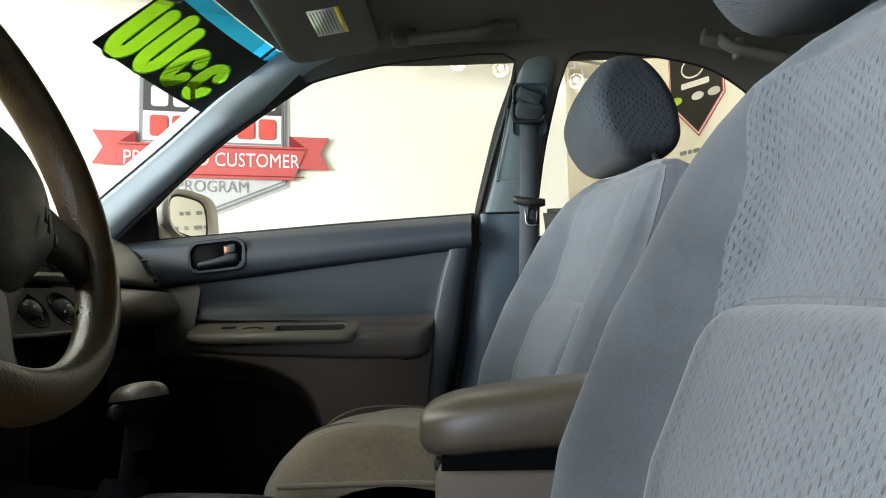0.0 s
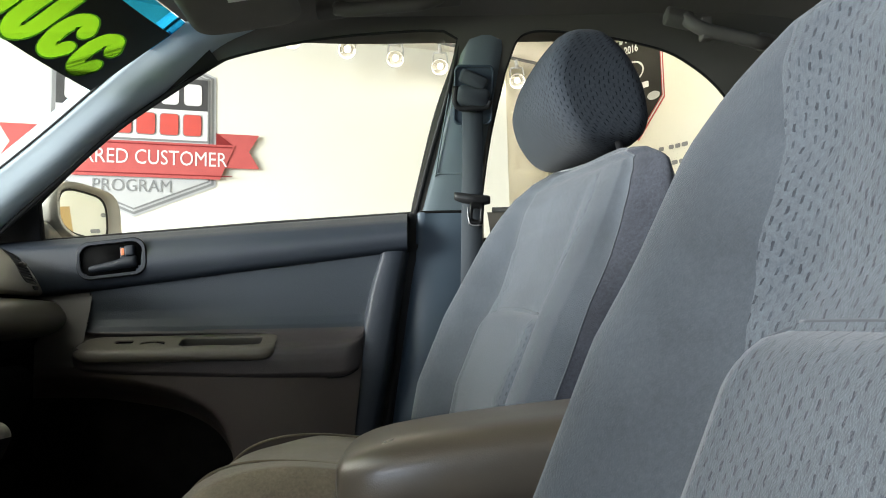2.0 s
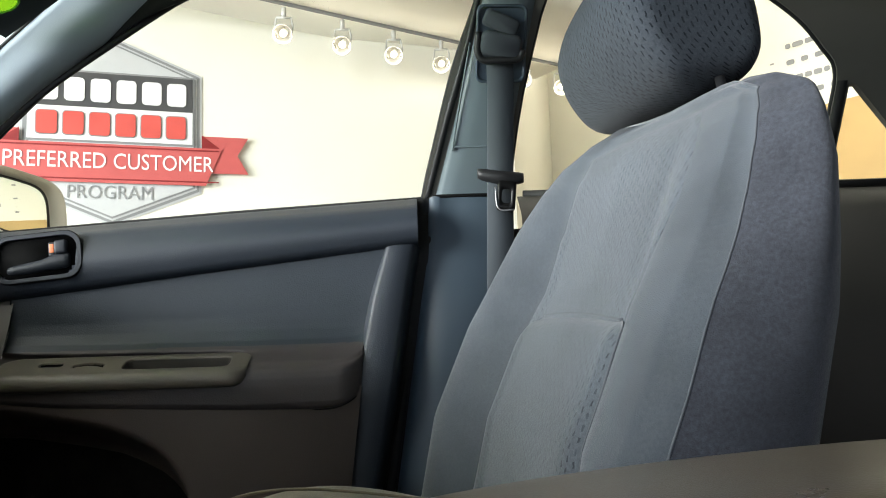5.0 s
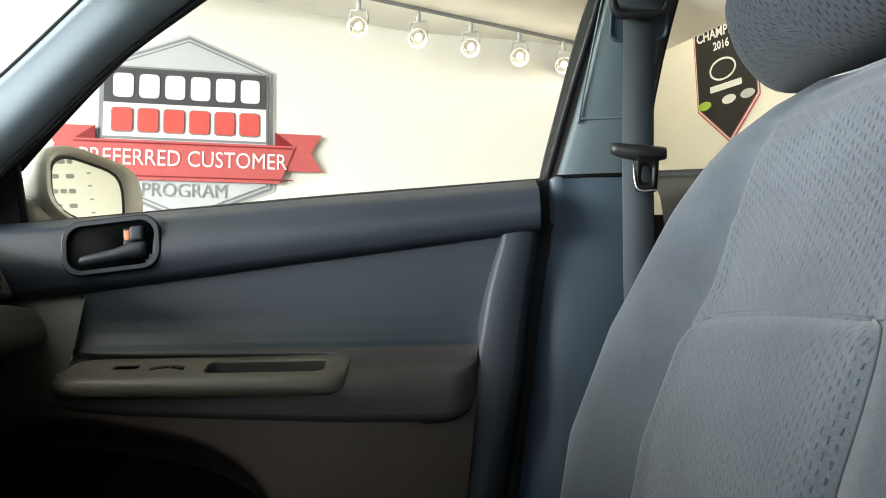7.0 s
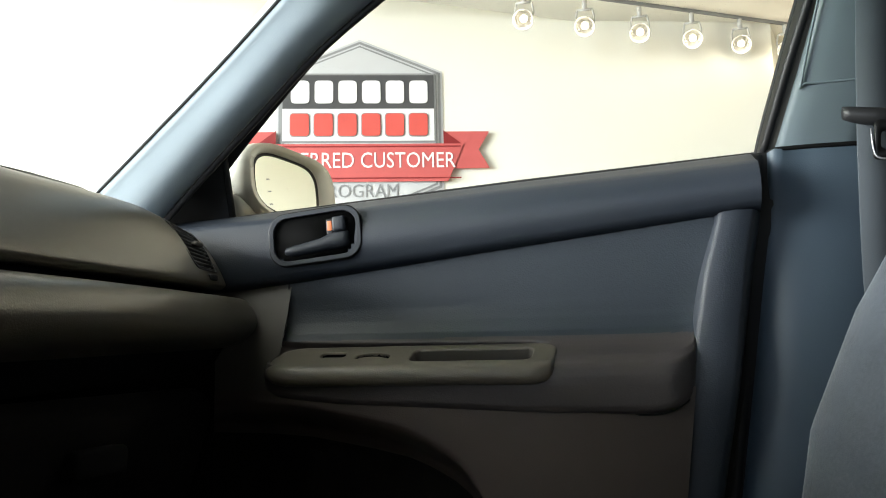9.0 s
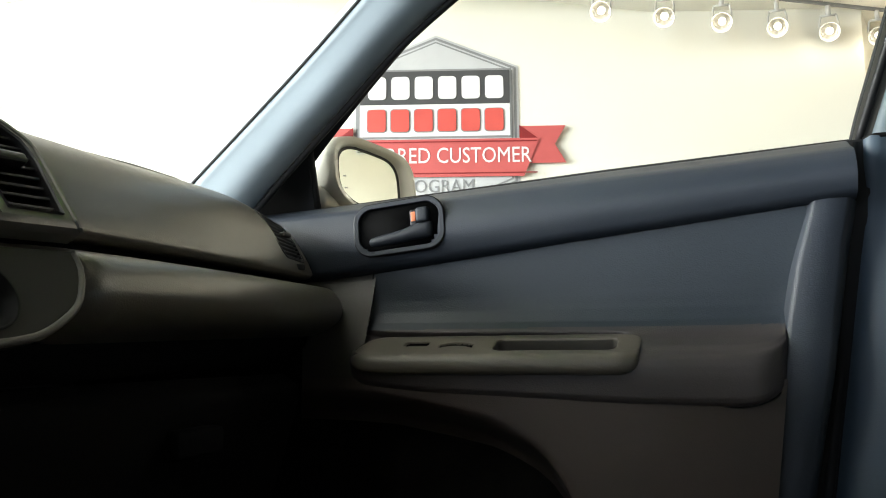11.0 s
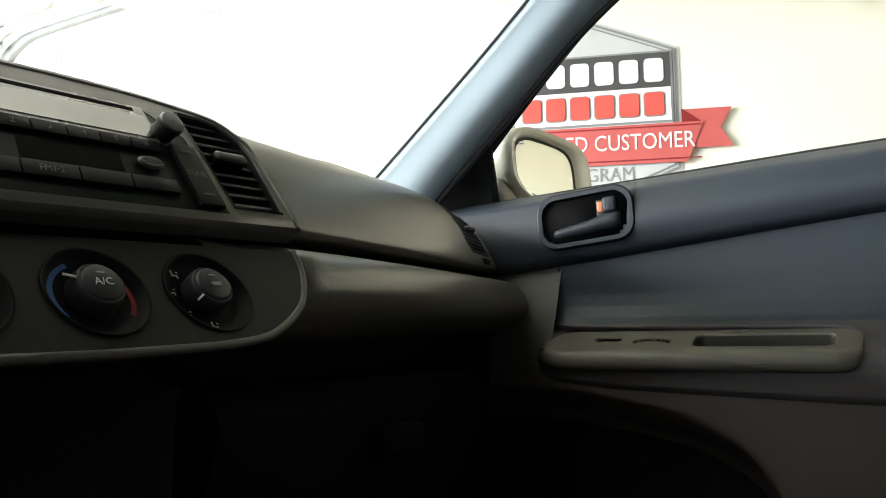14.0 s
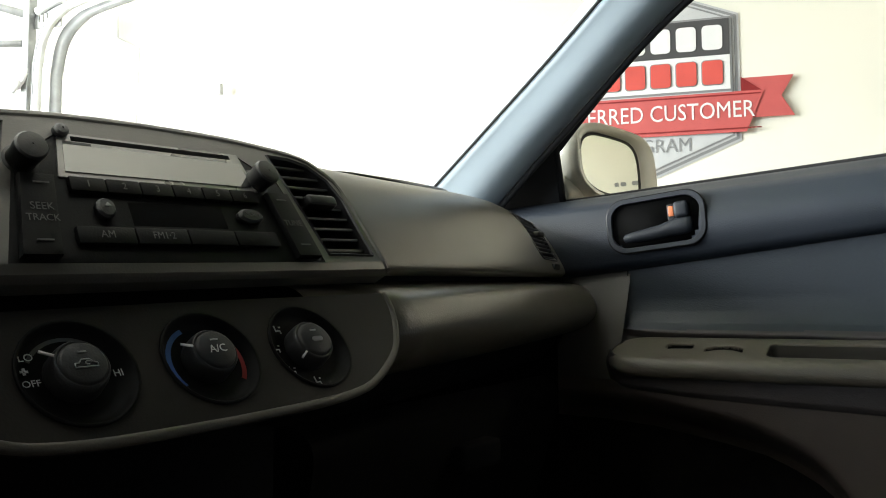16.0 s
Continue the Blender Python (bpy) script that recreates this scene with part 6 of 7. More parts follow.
        pull = 0.055 * (a / 0.262) ** 4
        sag = -0.004 * math.cos(v * 12) if a < 0.13 else 0
        crease = 0.0 if v > 0 else -0.007 * math.exp(-((a - 0.14) / 0.006) ** 2)
        rows.append([(x + pull * ease(0.10, -0.25, x), v, z + (bol + sag + crease) * ease(0.45, 0.60, z + drop)) for x, _, z in prof])
    part("cushion", grid(rows), CUSHION, seat, "plain velour seat cushion, taupe for the warm light on it")
    for s in (1, -1):
        part("cushion_edge", tube([(-0.27, s * 0.262, 0.565 - drop), (-0.1, s * 0.272, 0.57 - drop), (0.10, s * 0.268, 0.56 - drop)], 0.004, 6, n=20), CUSHION, seat)
        part("side_cover", turned(box((-0.27, -0.012, 0.36), (0.20, 0.012, 0.548 - drop), 0.010), Matrix.Translation((0, s * 0.262, 0))), DARK, seat, "dark plastic seat side cover")
        part("cushion_seam", tube([(-0.305, s * 0.10, 0.570 - drop), (-0.25, s * 0.115, 0.619 - drop), (-0.16, s * 0.132, 0.631 - drop), (0.0, s * 0.14, 0.611 - drop)], 0.0018, 6, n=24), CUSHION, seat)
    part("seat_frame", box((-0.26, -0.23, 0.26), (0.16, 0.23, 0.44), 0.02), DARK, seat)

    # head restraint on two posts: a wedge, thick at its foot and thin at its top
    rest = new("head_restraint")
    rest.parent = seat
    rest["label"] = "padded head restraint in stitched velour"
    RMX = Matrix.Translation(rest_at) @ pose(0.222, 0.040, 0.0, 0, 0, 6)
    prof = []  # height, front, back, half width, corner
    for k in np.linspace(0, 1, 34):
        z = 1.016 + 0.186 * (0.5 - 0.5 * math.cos(math.pi * k))
        shut = math.sqrt(max(0.0, 1 - max(0.0, 1 - (z - 1.016) / 0.016) ** 2)) * math.sqrt(max(0.0, 1 - max(0.0, 1 - (1.202 - z) / 0.020) ** 2))
        fx = ramp(z, [1.02, 1.04, 1.07, 1.11, 1.15, 1.18, 1.206], [-0.012, -0.032, -0.050, -0.060, -0.050, -0.030, -0.010])
        bx = ramp(z, [1.02, 1.05, 1.10, 1.15, 1.19, 1.206], [0.070, 0.080, 0.073, 0.055, 0.032, 0.022])
        hw = ramp(z, [1.02, 1.05, 1.09, 1.13, 1.17, 1.19, 1.206], [0.112, 0.124, 0.128, 0.123, 0.106, 0.090, 0.072])
        mid = (fx + bx) / 2 + 0.012
        prof.append((z, mid + (fx - mid) * shut, mid + (bx - mid) * shut, hw * (0.35 + 0.65 * shut), 0.021 * max(0.15, shut)))
    for _ in range(2):
        prof = [prof[0]] + [tuple((np.array(prof[k - 1]) + 2 * np.array(prof[k]) + np.array(prof[k + 1])) / 4) for k in range(1, len(prof) - 1)] + [prof[-1]]
    pts, uvs, vv = [], [], 0.0
    for k, (z, fx, bx, hw, r) in enumerate(prof):
        ring = []
        r = min(r, 0.45 * (bx - fx))
        for a, b, c, d in ((fx, 0.0, fx, -hw + r), (None, -90, fx + r, -hw + r), (fx + r, -hw, bx - r, -hw), (None, 0, bx - r, -hw + r), (bx, -hw + r, bx, hw - r), (None, 90, bx - r, hw - r), (bx - r, hw, fx + r, hw), (None, 180, fx + r, hw - r), (fx, hw - r, fx, 0.0)):
            for q in np.linspace(0, 1, 9)[:-1]:
                if a is None:
                    ang = radians(180 + b + 90) + q * math.pi / 2
                    ring.append((c + r * math.cos(ang), d + r * math.sin(ang)))
                else:
                    bow = 0.007 * (1 - ((b + (d - b) * q) / hw) ** 2) if a == c == fx else 0.0
                    ring.append((a + (c - a) * q - bow, b + (d - b) * q))
        ring.append((fx - 0.007, 0.0))
        arc, row, ruv = 0.0, [], []
        for j, (x, y) in enumerate(ring):
            row.append(tuple(RMX @ Vector((x, y, z + 0.10 * max(0.0, x + 0.01) * (1 - k / 33)))))
            if j:
                arc += math.hypot(x - ring[j - 1][0], y - ring[j - 1][1])
            ruv.append((arc, vv))
        if k < 33:
            vv += math.hypot(prof[k + 1][0] - z, prof[k + 1][1] - fx)
        pts.append(row)
        uvs.append(ruv)
    bm = grid(pts, uv=uvs)
    bmesh.ops.remove_doubles(bm, verts=bm.verts[:], dist=1e-5)
    part("cushion", bm, WEAVE_DARK, rest)
    part("cushion_end", grid([pts[0][:-1], [tuple(0.5 * (Vector(p) + RMX @ Vector((0.03, 0, 1.026)))) for p in pts[0][:-1]]], close_v=True, caps=True), WEAVE_DARK, rest)
    part("cushion_end", grid([pts[-1][:-1], [tuple(0.5 * (Vector(p) + RMX @ Vector((0.006, 0, 1.208)))) for p in pts[-1][:-1]]], close_v=True, caps=True), WEAVE_DARK, rest)
    for s in (1, -1):
        part("post", turned(tube([(0.285, s * 0.055, 0.96), (0.270, s * 0.055, 1.03)], 0.005), Matrix.Translation(rest_at)), DARK, rest)
    return seat


pseat = make_seat("blue-grey velour passenger seat with stitched centre panels", 0.0)
pseat.matrix_world = Matrix.Translation((0.0, 0.37, 0.0))
dseat = make_seat("blue-grey velour driver seat with stitched centre panels", 0.06, (-0.03, 0.085, 0.012), 0.042)
dseat.matrix_world = Matrix.Translation((0.066, -0.50, -0.035))

# ---- steering wheel ----
SPOKE_GREY = material("dull_grey_spoke_plastic", (0.06, 0.058, 0.055), 0.45, grain=0.3, mottle=0.1)
wheel = thing("steering_wheel", "worn brown-grey leather steering wheel with a padded hub", "steering wheel")
SWM = frame_at((-0.367, -0.412, 0.885), (0, 1, 0), (-math.sin(radians(21.3)), 0, math.cos(radians(21.3))))
TURN = pose(0, 0, 0, 0, 0, -20)
RIM = material("rubbed_brown_leather", (0.060, 0.039, 0.018), 0.30, spec=0.4, grain=0.9, grain_scale=380, mottle=0.35, mottle_scale=18)
ang = np.linspace(0, 2 * math.pi, 96, endpoint=False)
rim = [[((0.175 + 0.0175 * math.cos(b)) * math.cos(a), (0.175 + 0.0175 * math.cos(b)) * math.sin(a), 0.0205 * math.sin(b) - 0.004 * math.cos(b)) for b in np.linspace(0, 2 * math.pi, 20, endpoint=False)] for a in ang]
part("rim", turned(grid(rim, close_u=True, close_v=True), SWM), RIM, wheel, "brown leather rim rubbed shiny")
hub = []
for w, z in ((0.96, -0.045), (1.0, -0.015), (0.98, 0.004), (0.90, 0.016), (0.70, 0.023), (0.35, 0.027), (0.01, 0.028)):
    loop = []
    for a in np.linspace(0, 2 * math.pi, 48, endpoint=False):
        c, sn = math.cos(a), math.sin(a)
        x, y = 0.096 * math.copysign(abs(c) ** 0.6, c), (0.062 if sn > 0 else 0.100) * math.copysign(abs(sn) ** 0.7, sn)
        loop.append((x * (1 - 0.38 * ease(-0.02, -0.10, y)) * w, y * w - 0.006, z))
    hub.append(loop)
part("hub", turned(grid(hub, close_v=True), SWM @ TURN), LEATHER, wheel, "padded brown-black hub")
for a0, wide, root in ((-2, 0.024, 0.07), (182, 0.024, 0.07), (-90, 0.046, 0.08)):
    d = Vector((math.cos(radians(a0)), math.sin(radians(a0)), 0))
    e = Vector((-d.y, d.x, 0))
    spoke = []
    for r, w, z in ((root, wide * 1.5, -0.004), (0.105, wide * 1.05, -0.002), (0.135, wide * 0.95, -0.004), (0.160, wide * 1.25, -0.006), (0.176, wide * 1.7, -0.008)):
        spoke.append([tuple(d * r + e * (w * math.copysign(abs(math.cos(t)) ** 0.7, math.cos(t))) + Vector((0, 0, z + 0.011 * math.sin(t)))) for t in np.linspace(0, 2 * math.pi, 20, endpoint=False)])
    part("spoke", turned(grid([smooth_path([q[j] for q in spoke], 16) for j in range(20)], close_u=True), SWM @ TURN), LEATHER, wheel, "dark spoke")
part("spoke_cap", turned(slab(rounded(0.052, 0.075, 0.012, 5, 0.0, -0.135), 0.004, Matrix.Translation((0, 0, 0.006)), 0.002), SWM @ TURN), SPOKE_GREY, wheel, "dull grey cover on the lower spoke")
for k, w in ((0, 0.008), (1, 0.010), (3, 0.006)):
    part("hub_mark", turned(box((-w, -0.0016, 0), (w, 0.0016, 0.0008)), SWM @ pose(0.047, -0.045 - k * 0.007, 0.0265, 0, 0, 55)), BLACK, wheel, "small pressed mark in place of lettering")
part("column_cover", turned(tube([(0, -0.01, -0.02), (0, -0.01, -0.10), (0, -0.01, -0.30)], [0.055, 0.06, 0.07], 20, n=10), SWM), DASH, wheel, "column cover")
part("stalk", turned(tube([(0.03, 0.01, -0.05), (0.11, 0.02, -0.055), (0.16, 0.025, -0.05)], [0.006, 0.006, 0.008], 10, n=10), SWM), DARK, wheel)

# ---- overhead things ----
visor = thing("sun_visor", "grey folded-up sun visor with a white warning label", "sun visor")
VM = frame_at((-0.277, 0.362, 1.310), (0.03, 1, -0.09), (1, -0.05, 0.14))
LABEL_AT = Matrix.Translation((0.048, 0.014, 0)) @ Matrix.Diagonal((1.35, 0.72, 1, 1))
part("visor_pad", turned(grid([[(u, v, w) for u, v in rounded(0.40 - d, 0.178 - d, 0.035, 7)] for d, w in ((0.02, -0.008), (0.0, -0.002), (0.0, 0.004), (0.008, 0.010), (0.03, 0.012))], close_v=True, caps=True), VM), HEADLINER, visor, "cloth-covered visor pad")
part("visor_label", turned(box((-0.035, -0.035, 0.0120), (0.035, 0.030, 0.0126)), VM @ LABEL_AT), E_WHITE, visor, "white printed warning label")
part("label_strip", turned(box((-0.035, 0.031, 0.0120), (0.035, 0.043, 0.0126)), VM @ LABEL_AT), material("yellow_label", (0.75, 0.62, 0.08), 0.6, mottle=0), visor, "yellow strip of the label")
for k in range(7):
    part("label_line", turned(box((-0.030, -0.001, 0.0127), (random.choice((0.02, 0.028, 0.03)), 0.001, 0.0130)), VM @ LABEL_AT @ Matrix.Translation((0, -0.028 + k * 0.008, 0))), MARK_DIM, visor)


def grab(points, label):
    g = thing("grab_handle", label, "grab handle", "roof grab handles")
    p = [Vector(q) for q in points]
    part("grip", tube([p[0] + Vector((0.02, 0.0, 0.004)), p[0] * 0.75 + p[1] * 0.25 + Vector((0, -0.012, -0.008)), p[0] * 0.5 + p[1] * 0.5 + Vector((0, -0.014, -0.009)), p[0] * 0.25 + p[1] * 0.75 + Vector((0, -0.012, -0.008)), p[1] + Vector((-0.02, 0.0, 0.004))], [0.012, 0.0115, 0.011, 0.0115, 0.012], 12, n=24), RAIL, g)
    for e, s in ((p[0], 1), (p[1], -1)):
        part("end_cap", turned(box((-0.024, -0.013, -0.013), (0.024, 0.013, 0.013), 0.006), frame_at(e + Vector((s * 0.012, 0.004, 0.004)), (p[1] - p[0]), (0, 0.5, 1))), RAIL, g)
    return g


grab([(-0.150, 0.545, 1.309), (0.066, 0.545, 1.328)], "grey fold-down roof grab handle over the front door")
rgh = grab([(0.425, 0.54, 1.284), (0.60, 0.54, 1.238)], "grey roof grab handle with a coat hook behind")
part("coat_hook", turned(box((-0.010, -0.012, -0.022), (0.010, 0.010, 0.016), 0.004), Matrix.Translation((0.478, 0.535, 1.268))), RAIL, rgh, "small coat hook")

rvm = thing("rear_view_mirror", "black inside mirror hanging at the windscreen", "car mirror")
part("shell", turned(grid([[(u, v, w) for u, v in rounded(a, b, 0.028, 6)] for a, b, w in ((0.18, 0.04, -0.035), (0.235, 0.070, -0.018), (0.245, 0.076, 0.0), (0.240, 0.071, 0.004))], close_v=True, caps=False), frame_at((-0.412, -0.01, 1.243), (0.12, 1, 0), (0.05, 0, 1))), BLACK, rvm)
part("mirror_pane", mesh_of(slab(rounded(0.238, 0.069, 0.026), 0.001, frame_at((-0.4085, -0.01, 1.243), (0.12, 1, 0), (0.05, 0, 1))), False), MIRROR, rvm)
part("stem", tube([(-0.43, -0.01, 1.25), (-0.46, -0.005, 1.29), (-0.47, 0.0, 1.315)], 0.008, 10, n=10), BLACK, rvm)

# ---- sticker banner and tint band on the windscreen ----
banner = thing("windscreen_banner", "black vinyl sticker with green bubble letters on the windscreen", "sticker")
B_BLACK = material("black_sticker_vinyl", (0.006, 0.012, 0.008), 0.5, mottle=0.2)
def see_through(name, colour, body):
    """Thin coloured vinyl that lets the light behind it through."""
    m = bpy.data.materials.new(name)
    m.use_nodes = True
    n, l = m.node_tree.nodes, m.node_tree.links
    tr, mix = n.new("ShaderNodeBsdfTransparent"), n.new("ShaderNodeMixShader")
    tr.inputs["Color"].default_value = (*colour, 1)
    n["Principled BSDF"].inputs["Base Color"].default_value = (*body, 1)
    n["Principled BSDF"].inputs["Roughness"].default_value = 0.6
    mix.inputs["Fac"].default_value = 0.12
    l.new(tr.outputs["BSDF"], mix.inputs[1])
    l.new(n["Principled BSDF"].outputs["BSDF"], mix.inputs[2])
    l.new(mix.outputs["Shader"], n["Material Output"].inputs["Surface"])
    return m


GREEN = see_through("green_vinyl", (0.27, 0.56, 0.02), (0.1, 0.3, 0.02))
OLIVE = see_through("dark_green_vinyl", (0.05, 0.20, 0.012), (0.02, 0.08, 0.01))
BO, BR_, BU_ = Vector(screen(0.405, 0.15, -0.013)), Vector(screen(0.565, 0.15)) - Vector(screen(0.255, 0.15)), Vector(screen(0.41, 0.05)) - Vector(screen(0.41, 0.25))
BM = frame_at(BO, BR_, BU_)
BI = BM.inverted()


def stroke(kind, cx, cy, r):
    """The outline of a fat open letter drawn as one stroke."""
    if kind == "U":
        path = [(cx - 0.017, 0.062), (cx - 0.019, 0.02), (cx - 0.018, -0.034), (cx, -0.054), (cx + 0.018, -0.036), (cx + 0.019, 0.01), (cx + 0.019, 0.050)]
    else:
        path = [(cx + 0.020, cy + 0.022), (cx + 0.006, cy + 0.036), (cx - 0.012, cy + 0.028), (cx - 0.018, cy), (cx - 0.010, cy - 0.030), (cx + 0.008, cy - 0.036), (cx + 0.022, cy - 0.020)]
    p = smooth_path([(u, v, 0) for u, v in path], 36)
    d = np.gradient(p, axis=0)
    d /= np.linalg.norm(d, axis=1)[:, None]
    nrm = np.stack([-d[:, 1], d[:, 0]], 1)
    a, c = p[:, :2] + nrm * r, p[:, :2] - nrm * r
    end = [tuple(p[-1, :2] + r * (math.cos(t) * nrm[-1] + math.sin(t) * d[-1, :2])) for t in np.linspace(0.4, 2.74, 6)]
    start = [tuple(p[0, :2] + r * (-math.cos(t) * nrm[0] - math.sin(t) * d[0, :2])) for t in np.linspace(0.4, 2.74, 6)]
    return [tuple(q) for q in a] + end + [tuple(q) for q in c[::-1]] + start, p[:, :2], nrm


def on_banner(y, s):
    q = BI @ Vector(screen(y, s, -0.004))
    return (q.x, q.y)


SHEET = [on_banner(y, 0.035) for y in np.linspace(0.255, 0.578, 12)] + [on_banner(y, 0.262 - 0.02 * (0.575 - y) / 0.32) for y in np.linspace(0.578, 0.255, 12)]
WORDS = [("U", -0.113, 0.0), ("U", -0.038, 0.0), ("C", 0.036, -0.014), ("C", 0.110, -0.016)]
edges_ = [stroke(k, cx, cy, 0.0180)[0] for k, cx, cy in WORDS]
part("sheet", plate(SHEET, edges_, 0.0006, BM), B_BLACK, banner, "black vinyl sheet")
for k, cx, cy in WORDS:
    p, nrm = stroke(k, cx, cy, 0.0152)[1:]
    d = np.stack([nrm[:, 1], -nrm[:, 0]], 1)

    def flat(q, w):
        return tuple(BM @ Vector((float(q[0]), float(q[1]), w)))

    # the outline of the stroke at a given half width, all the way round
    def around(r):
        ends = {}
        for e, sg in ((0, -1), (-1, 1)):
            ends[e] = [p[e] + r * (math.cos(a) * nrm[e] + sg * math.sin(a) * d[e]) for a in np.linspace(0, math.pi, 10)]
        return [q + m * r for q, m in zip(p, nrm)] + ends[-1] + [q - m * r for q, m in zip(p[::-1], nrm[::-1])] + ends[0][::-1]

    bm = grid([[flat(q + m * 0.0152 * s, -0.0006) for s in np.linspace(-1, 1, 7)] for q, m in zip(p, nrm)])
    for e, sg in ((0, -1), (-1, 1)):
        bm.faces.new([bm.verts.new(flat(p[e] + 0.0152 * (math.cos(a) * nrm[e] + sg * math.sin(a) * d[e]), -0.0006)) for a in np.linspace(0, math.pi, 10)])
    part("letter", bm, GREEN, banner, "bright green bubble letter")
    part("letter_edge", grid([[flat(q, -0.0006) for q in around(r)] for r in (0.0152, 0.0205)], close_v=True), OLIVE, banner, "dark green edge of a letter")
TINT = glass("blue_tint", (0.02, 0.32, 0.54))
tint = part("tint_band", grid([[screen(y, s, -0.0006) for y in np.linspace(-0.6, 0.6, 30)] for s in (-0.005, 0.02, 0.048)]), TINT)
tagged(tint, "blue shade band along the windscreen top", "tint band")
tint2 = part("tint_band", grid([[screen(y, s, -0.0006) for y in (0.579, 0.603)] for s in np.linspace(0.034, 0.10, 6)]), TINT)
tagged(tint2, "blue shade band along the windscreen top", "tint band")

# ---- floor, bulkhead and the rest of the shell ----
tagged(part("car_floor", box((-1.0, -0.80, 0.20), (1.2, 0.80, 0.26), 0.01), CARPET), "dark carpeted car floor", "car floor", kind="structure")
tagged(part("bulkhead", box((-1.10, -0.80, 0.20), (-0.98, 0.80, 0.92), 0.01), DARK), "dark bulkhead under the dashboard", "bulkhead", kind="structure")
glove = thing("glove_box", "glove box under the dashboard, near black for the footwell shade", "glove box")
# footwell shade is put into this near-black colour
FOOT_SHADE = material("footwell_shade_plastic", (0.005, 0.0047, 0.0044), 0.9, grain=0.4, mottle=0.1, spec=0.05)
part("lid", grid(soft_rows([[(-0.62 + shift(y)[0] * 0.5, y, 0.742), (-0.60 + shift(y)[0] * 0.5, y, 0.72), (-0.615 + shift(y)[0] * 0.5, y, 0.66), (-0.65 + shift(y)[0] * 0.3, y, 0.59)] for y in np.linspace(0.15, 0.61, 12)], 20)), FOOT_SHADE, glove, "lid of the glove box in the footwell shade colour")
part("under_tray", grid(soft_rows([[(-0.655, y, 0.588), (-0.70, y, 0.52), (-0.80, y, 0.46), (-0.97, y, 0.45)] for y in np.linspace(0.13, 0.64, 12)], 20)), FOOT_SHADE, glove)
part("latch", box((-0.625, 0.345, 0.675), (-0.602, 0.415, 0.70), 0.005), MATTE, glove, "pull latch, black for the same shade")
kick = thing("kick_panel", "trim beside the passenger footwell, near black for the shade there", "trim panel")
part("kick_cover", grid([[(x, 0.665 - 0.03 * ease(-0.7, -0.95, x), z) for z in np.linspace(0.26, 0.80, 8)] for x in np.linspace(-1.0, -0.66, 8)]), FOOT_SHADE, kick)
sillp = thing("door_sill", "grey plastic sill strip beside the passenger seat", "door sill")
part("sill_cover", grid(soft_rows([[(x, 0.60, 0.30), (x, 0.61, 0.375), (x, 0.63, 0.395), (x, 0.70, 0.40), (x, 0.76, 0.395), (x, 0.80, 0.36)] for x in np.linspace(-0.95, 0.3, 10)], 20)), TRIM, sillp)
hood_ = thing("car_bonnet", "champagne painted car bonnet ahead of the windscreen", "car bonnet")
part("bonnet_panel", grid([[(x, y, 0.885 - 0.10 * ((-1.0 - x) / 1.1) ** 2 - 0.06 * (y / 0.8) ** 4) for y in np.linspace(-0.82, 0.82, 17)] for x in np.linspace(-1.02, -2.1, 12)]), PAINT, hood_)
part("nose", grid([[(-2.1 - 0.03 * k, y, 0.78 - 0.5 * k) for y in np.linspace(-0.8, 0.8, 5)] for k in np.linspace(0, 1, 4)]), PAINT, hood_)
for s in (1, -1):
    part("wing", grid([[(x, s * (0.82 + 0.03 * k), 0.80 - 0.5 * k) for x in np.linspace(-2.1, -0.9, 6)] for k in np.linspace(0, 1, 4)]), PAINT, hood_)
side = thing("driver_side_frame", "grey trim round the open driver door", "car trim", kind="structure")
part("pillar", box((0.24, -0.88, 0.26), (0.36, -0.79, 1.05), 0.02), PILLAR, side)
part("pillar_top", tube([(0.30, -0.835, 1.03), (0.30, -0.66, 1.32)], [0.055, 0.05], 12, n=6), PILLAR, side)
part("rail", tube([(-0.30, -0.63, 1.30), (-0.1, -0.64, 1.33), (0.5, -0.64, 1.33), (0.9, -0.64, 1.26), (1.2, -0.68, 1.02)], 0.035, 12, n=24), PILLAR, side)
part("rear_quarter", box((0.36, -0.88, 0.26), (1.25, -0.79, 1.0), 0.02), TRIM, side)
part("sill", box((-0.95, -0.88, 0.26), (0.25, -0.78, 0.40), 0.02), TRIM, side)
bench = thing("bench", "blue-grey velour bench behind the front seats", "car seat")
part("bench_back", box((0.95, -0.66, 0.45), (1.15, 0.66, 1.02), 0.05), VELOUR, bench)
part("bench_cushion", box((0.50, -0.66, 0.30), (1.0, 0.66, 0.52), 0.05), VELOUR, bench)
part("shelf", box((1.1, -0.66, 0.98), (1.5, 0.66, 1.0), 0.005), DARK, bench)

# ---- raised garage door gear ahead of the car ----
STEEL = material("galvanised_steel", (0.55, 0.56, 0.57), 0.4, 0.7, mottle=0.1)
gt = thing("garage_door_track", "galvanised garage door track bending up to the ceiling", "door track")


def gpoint(u, z, off=0.35):
    return WU * u + WN * (WALL_AT - off) + Vector((0, 0, z))


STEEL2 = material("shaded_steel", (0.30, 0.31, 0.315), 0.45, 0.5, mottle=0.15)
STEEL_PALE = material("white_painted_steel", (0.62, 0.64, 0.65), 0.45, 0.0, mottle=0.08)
pts = [(-3.640, 0.1), (-3.640, 1.9), (-3.630, 2.20), (-3.585, 2.36), (-3.49, 2.455), (-3.36, 2.505), (-2.9, 2.60)]
part("rail", tube([gpoint(u, z) for u, z in pts], 0.022, 8, n=50), STEEL_PALE, gt, "pale inner rail")
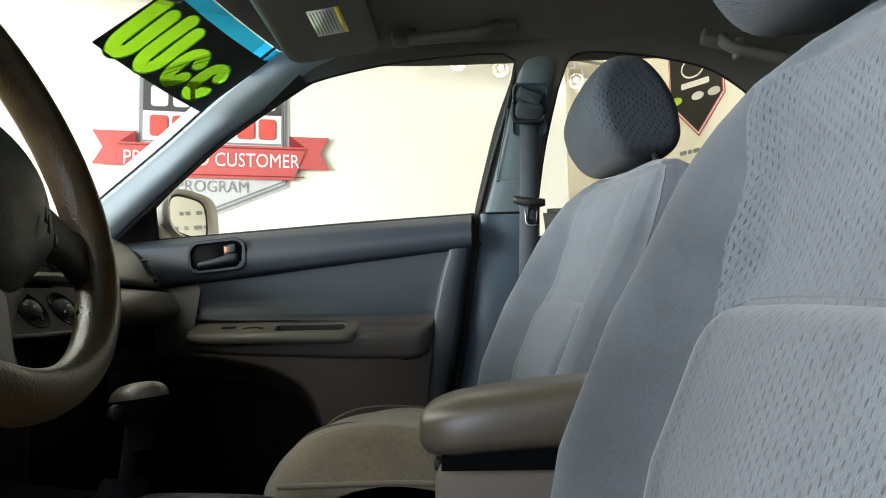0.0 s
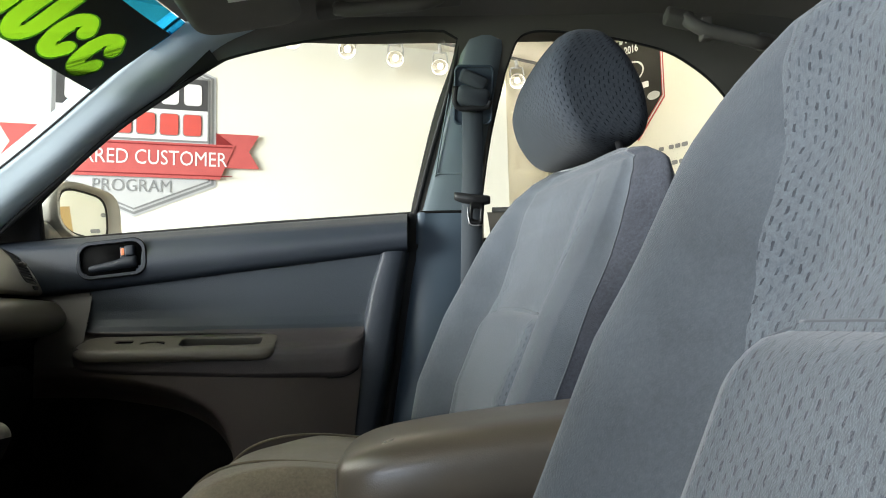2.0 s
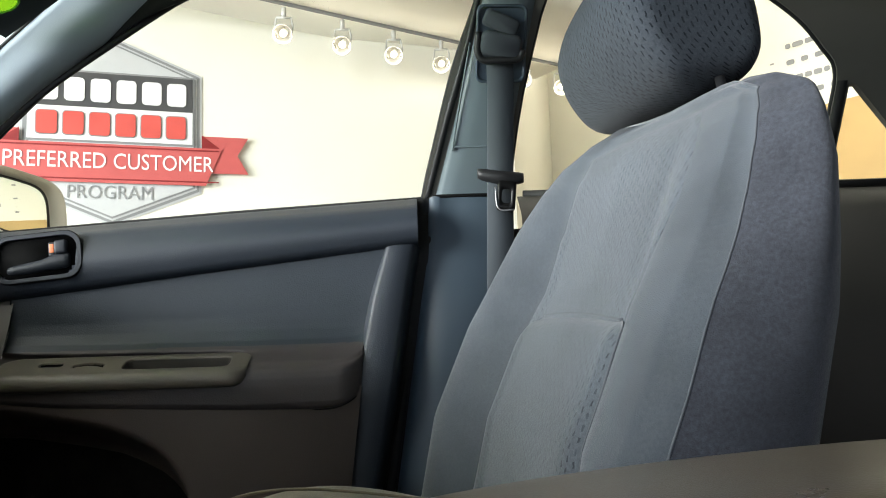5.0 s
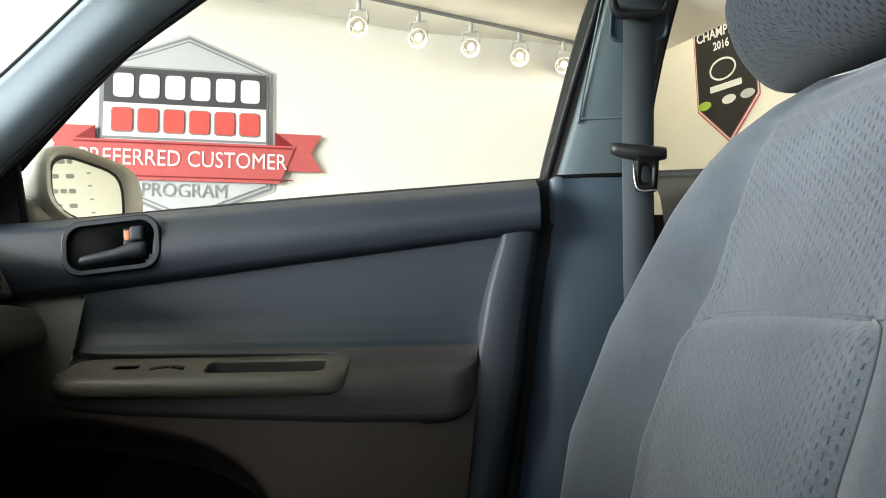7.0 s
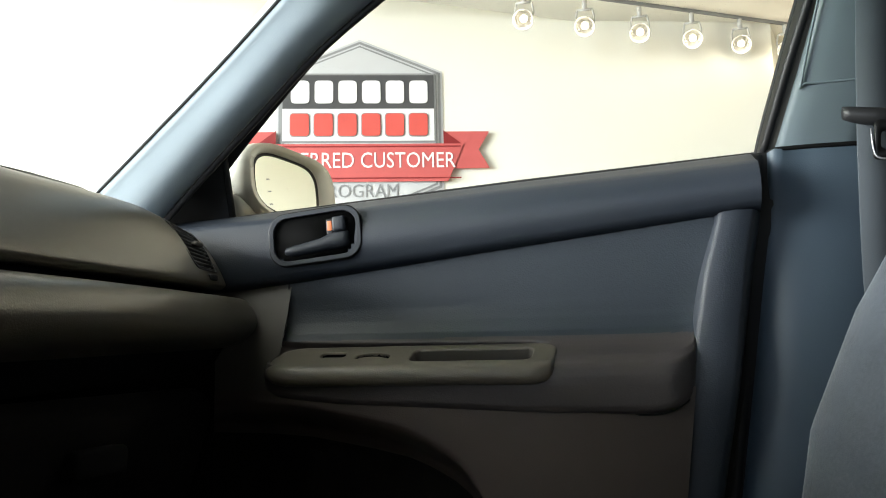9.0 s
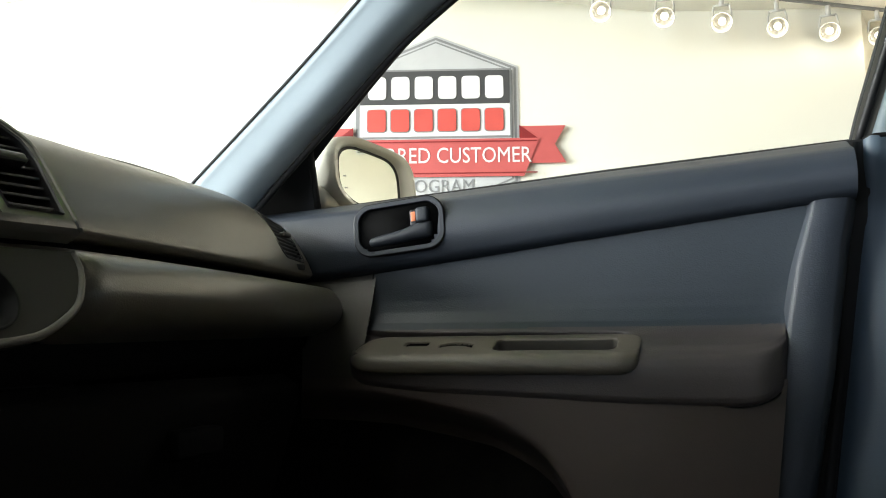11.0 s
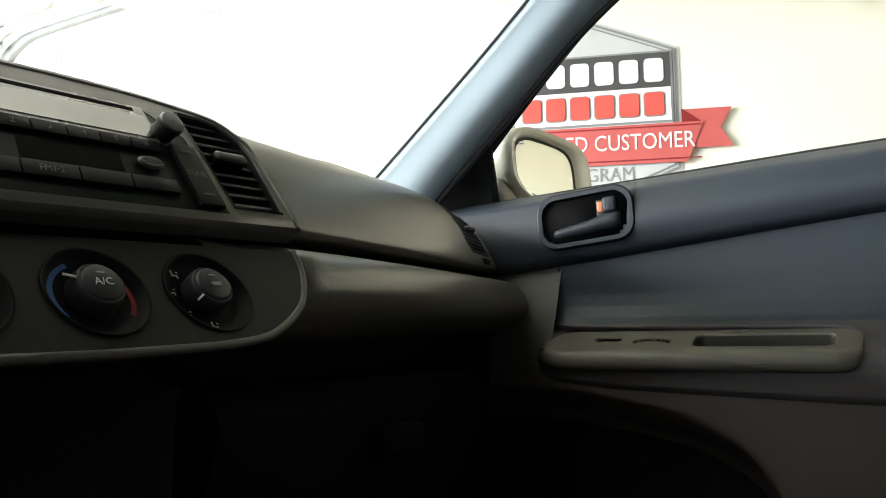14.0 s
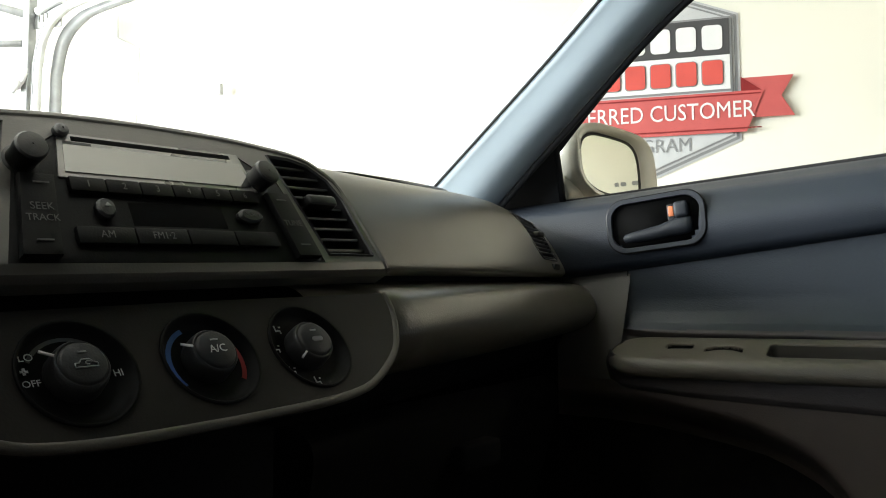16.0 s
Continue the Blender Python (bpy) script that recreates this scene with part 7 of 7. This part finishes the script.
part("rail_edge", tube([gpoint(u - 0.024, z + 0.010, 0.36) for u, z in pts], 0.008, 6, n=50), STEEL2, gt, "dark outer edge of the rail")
# curved grey strip, built in place of the track's shadow on the wall
flange = smooth_path([gpoint(u + 0.035, z - 0.012, 0.30) for u, z in pts], 50)
inner_edge = smooth_path([gpoint(u + 0.085, z - 0.035, 0.27) for u, z in pts], 50)
part("flange", grid([flange, inner_edge, [tuple(Vector(q) + WN * 0.01) for q in inner_edge], [tuple(Vector(q) + WN * 0.01) for q in flange]], close_u=True), material("track_shadow_grey", (0.33, 0.345, 0.35), 0.5, 0.2, mottle=0.15), gt, "grey strip standing in for the track's shadow on the wall")
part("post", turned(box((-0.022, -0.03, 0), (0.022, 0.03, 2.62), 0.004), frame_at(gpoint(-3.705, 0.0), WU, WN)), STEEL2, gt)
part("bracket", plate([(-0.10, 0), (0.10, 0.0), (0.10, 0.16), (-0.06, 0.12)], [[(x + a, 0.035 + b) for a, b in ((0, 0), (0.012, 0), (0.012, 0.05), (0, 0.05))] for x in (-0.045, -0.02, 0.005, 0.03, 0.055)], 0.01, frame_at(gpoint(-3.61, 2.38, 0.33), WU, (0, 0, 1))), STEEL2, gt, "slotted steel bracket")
part("roller", turned(revolve(((0.03, 0), (0.03, 0.02), (0.001, 0.021)), 16), frame_at(gpoint(-3.73, 2.05, 0.40), WU, (0, 0, 1))), STEEL, gt)
part("roller_arm", tube([gpoint(-3.76, 2.01, 0.40), gpoint(-3.70, 2.06, 0.40), gpoint(-3.69, 2.12, 0.38)], 0.010, 6), STEEL, gt)
part("header", tube([gpoint(-3.68, 2.445), gpoint(-4.6, 2.76)], 0.022, 8), STEEL2, gt)
part("upper_rail", tube([gpoint(-3.66, 2.47), gpoint(-3.50, 2.53), gpoint(-3.2, 2.60)], 0.022, 8, n=12), STEEL_PALE, gt)
part("cross_bar", tube([gpoint(-3.75, 2.30), gpoint(-4.8, 2.38)], 0.02, 8), STEEL2, gt)
# thin tube added to trace the edge lines of a wall panel
panel_edge = part("wall_conduit", tube([gpoint(-3.39, 2.55, 0.02), gpoint(-3.385, 2.405, 0.02), gpoint(-3.236, 2.325, 0.02), gpoint(-3.25, 1.86, 0.02), gpoint(-3.27, 1.2, 0.02)], 0.0045, 6), E_GREY)
tagged(panel_edge, "thin grey line tracing panel edges on the white wall", "conduit")
joint = part("ceiling_joint", tube([gpoint(-3.05, 2.378, 0.35), gpoint(-2.2, 2.470, 0.35)], 0.003, 6), E_GREY)
tagged(joint, "thin dark joint along the ceiling edge", "trim", kind="structure")
sensor = thing("wall_sensor", "small pale sensor on a bracket on the white wall", "sensor")
part("sensor_body", turned(box((-0.018, -0.02, -0.035), (0.018, 0.02, 0.02), 0.006), frame_at(gpoint(-2.69, 2.04, 0.06), WU, WN)), E_GREY, sensor)
part("sensor_arm", tube([gpoint(-2.69, 2.065, 0.02), gpoint(-2.685, 2.07, 0.06), gpoint(-2.65, 2.075, 0.06)], 0.005, 6), E_GREY, sensor)
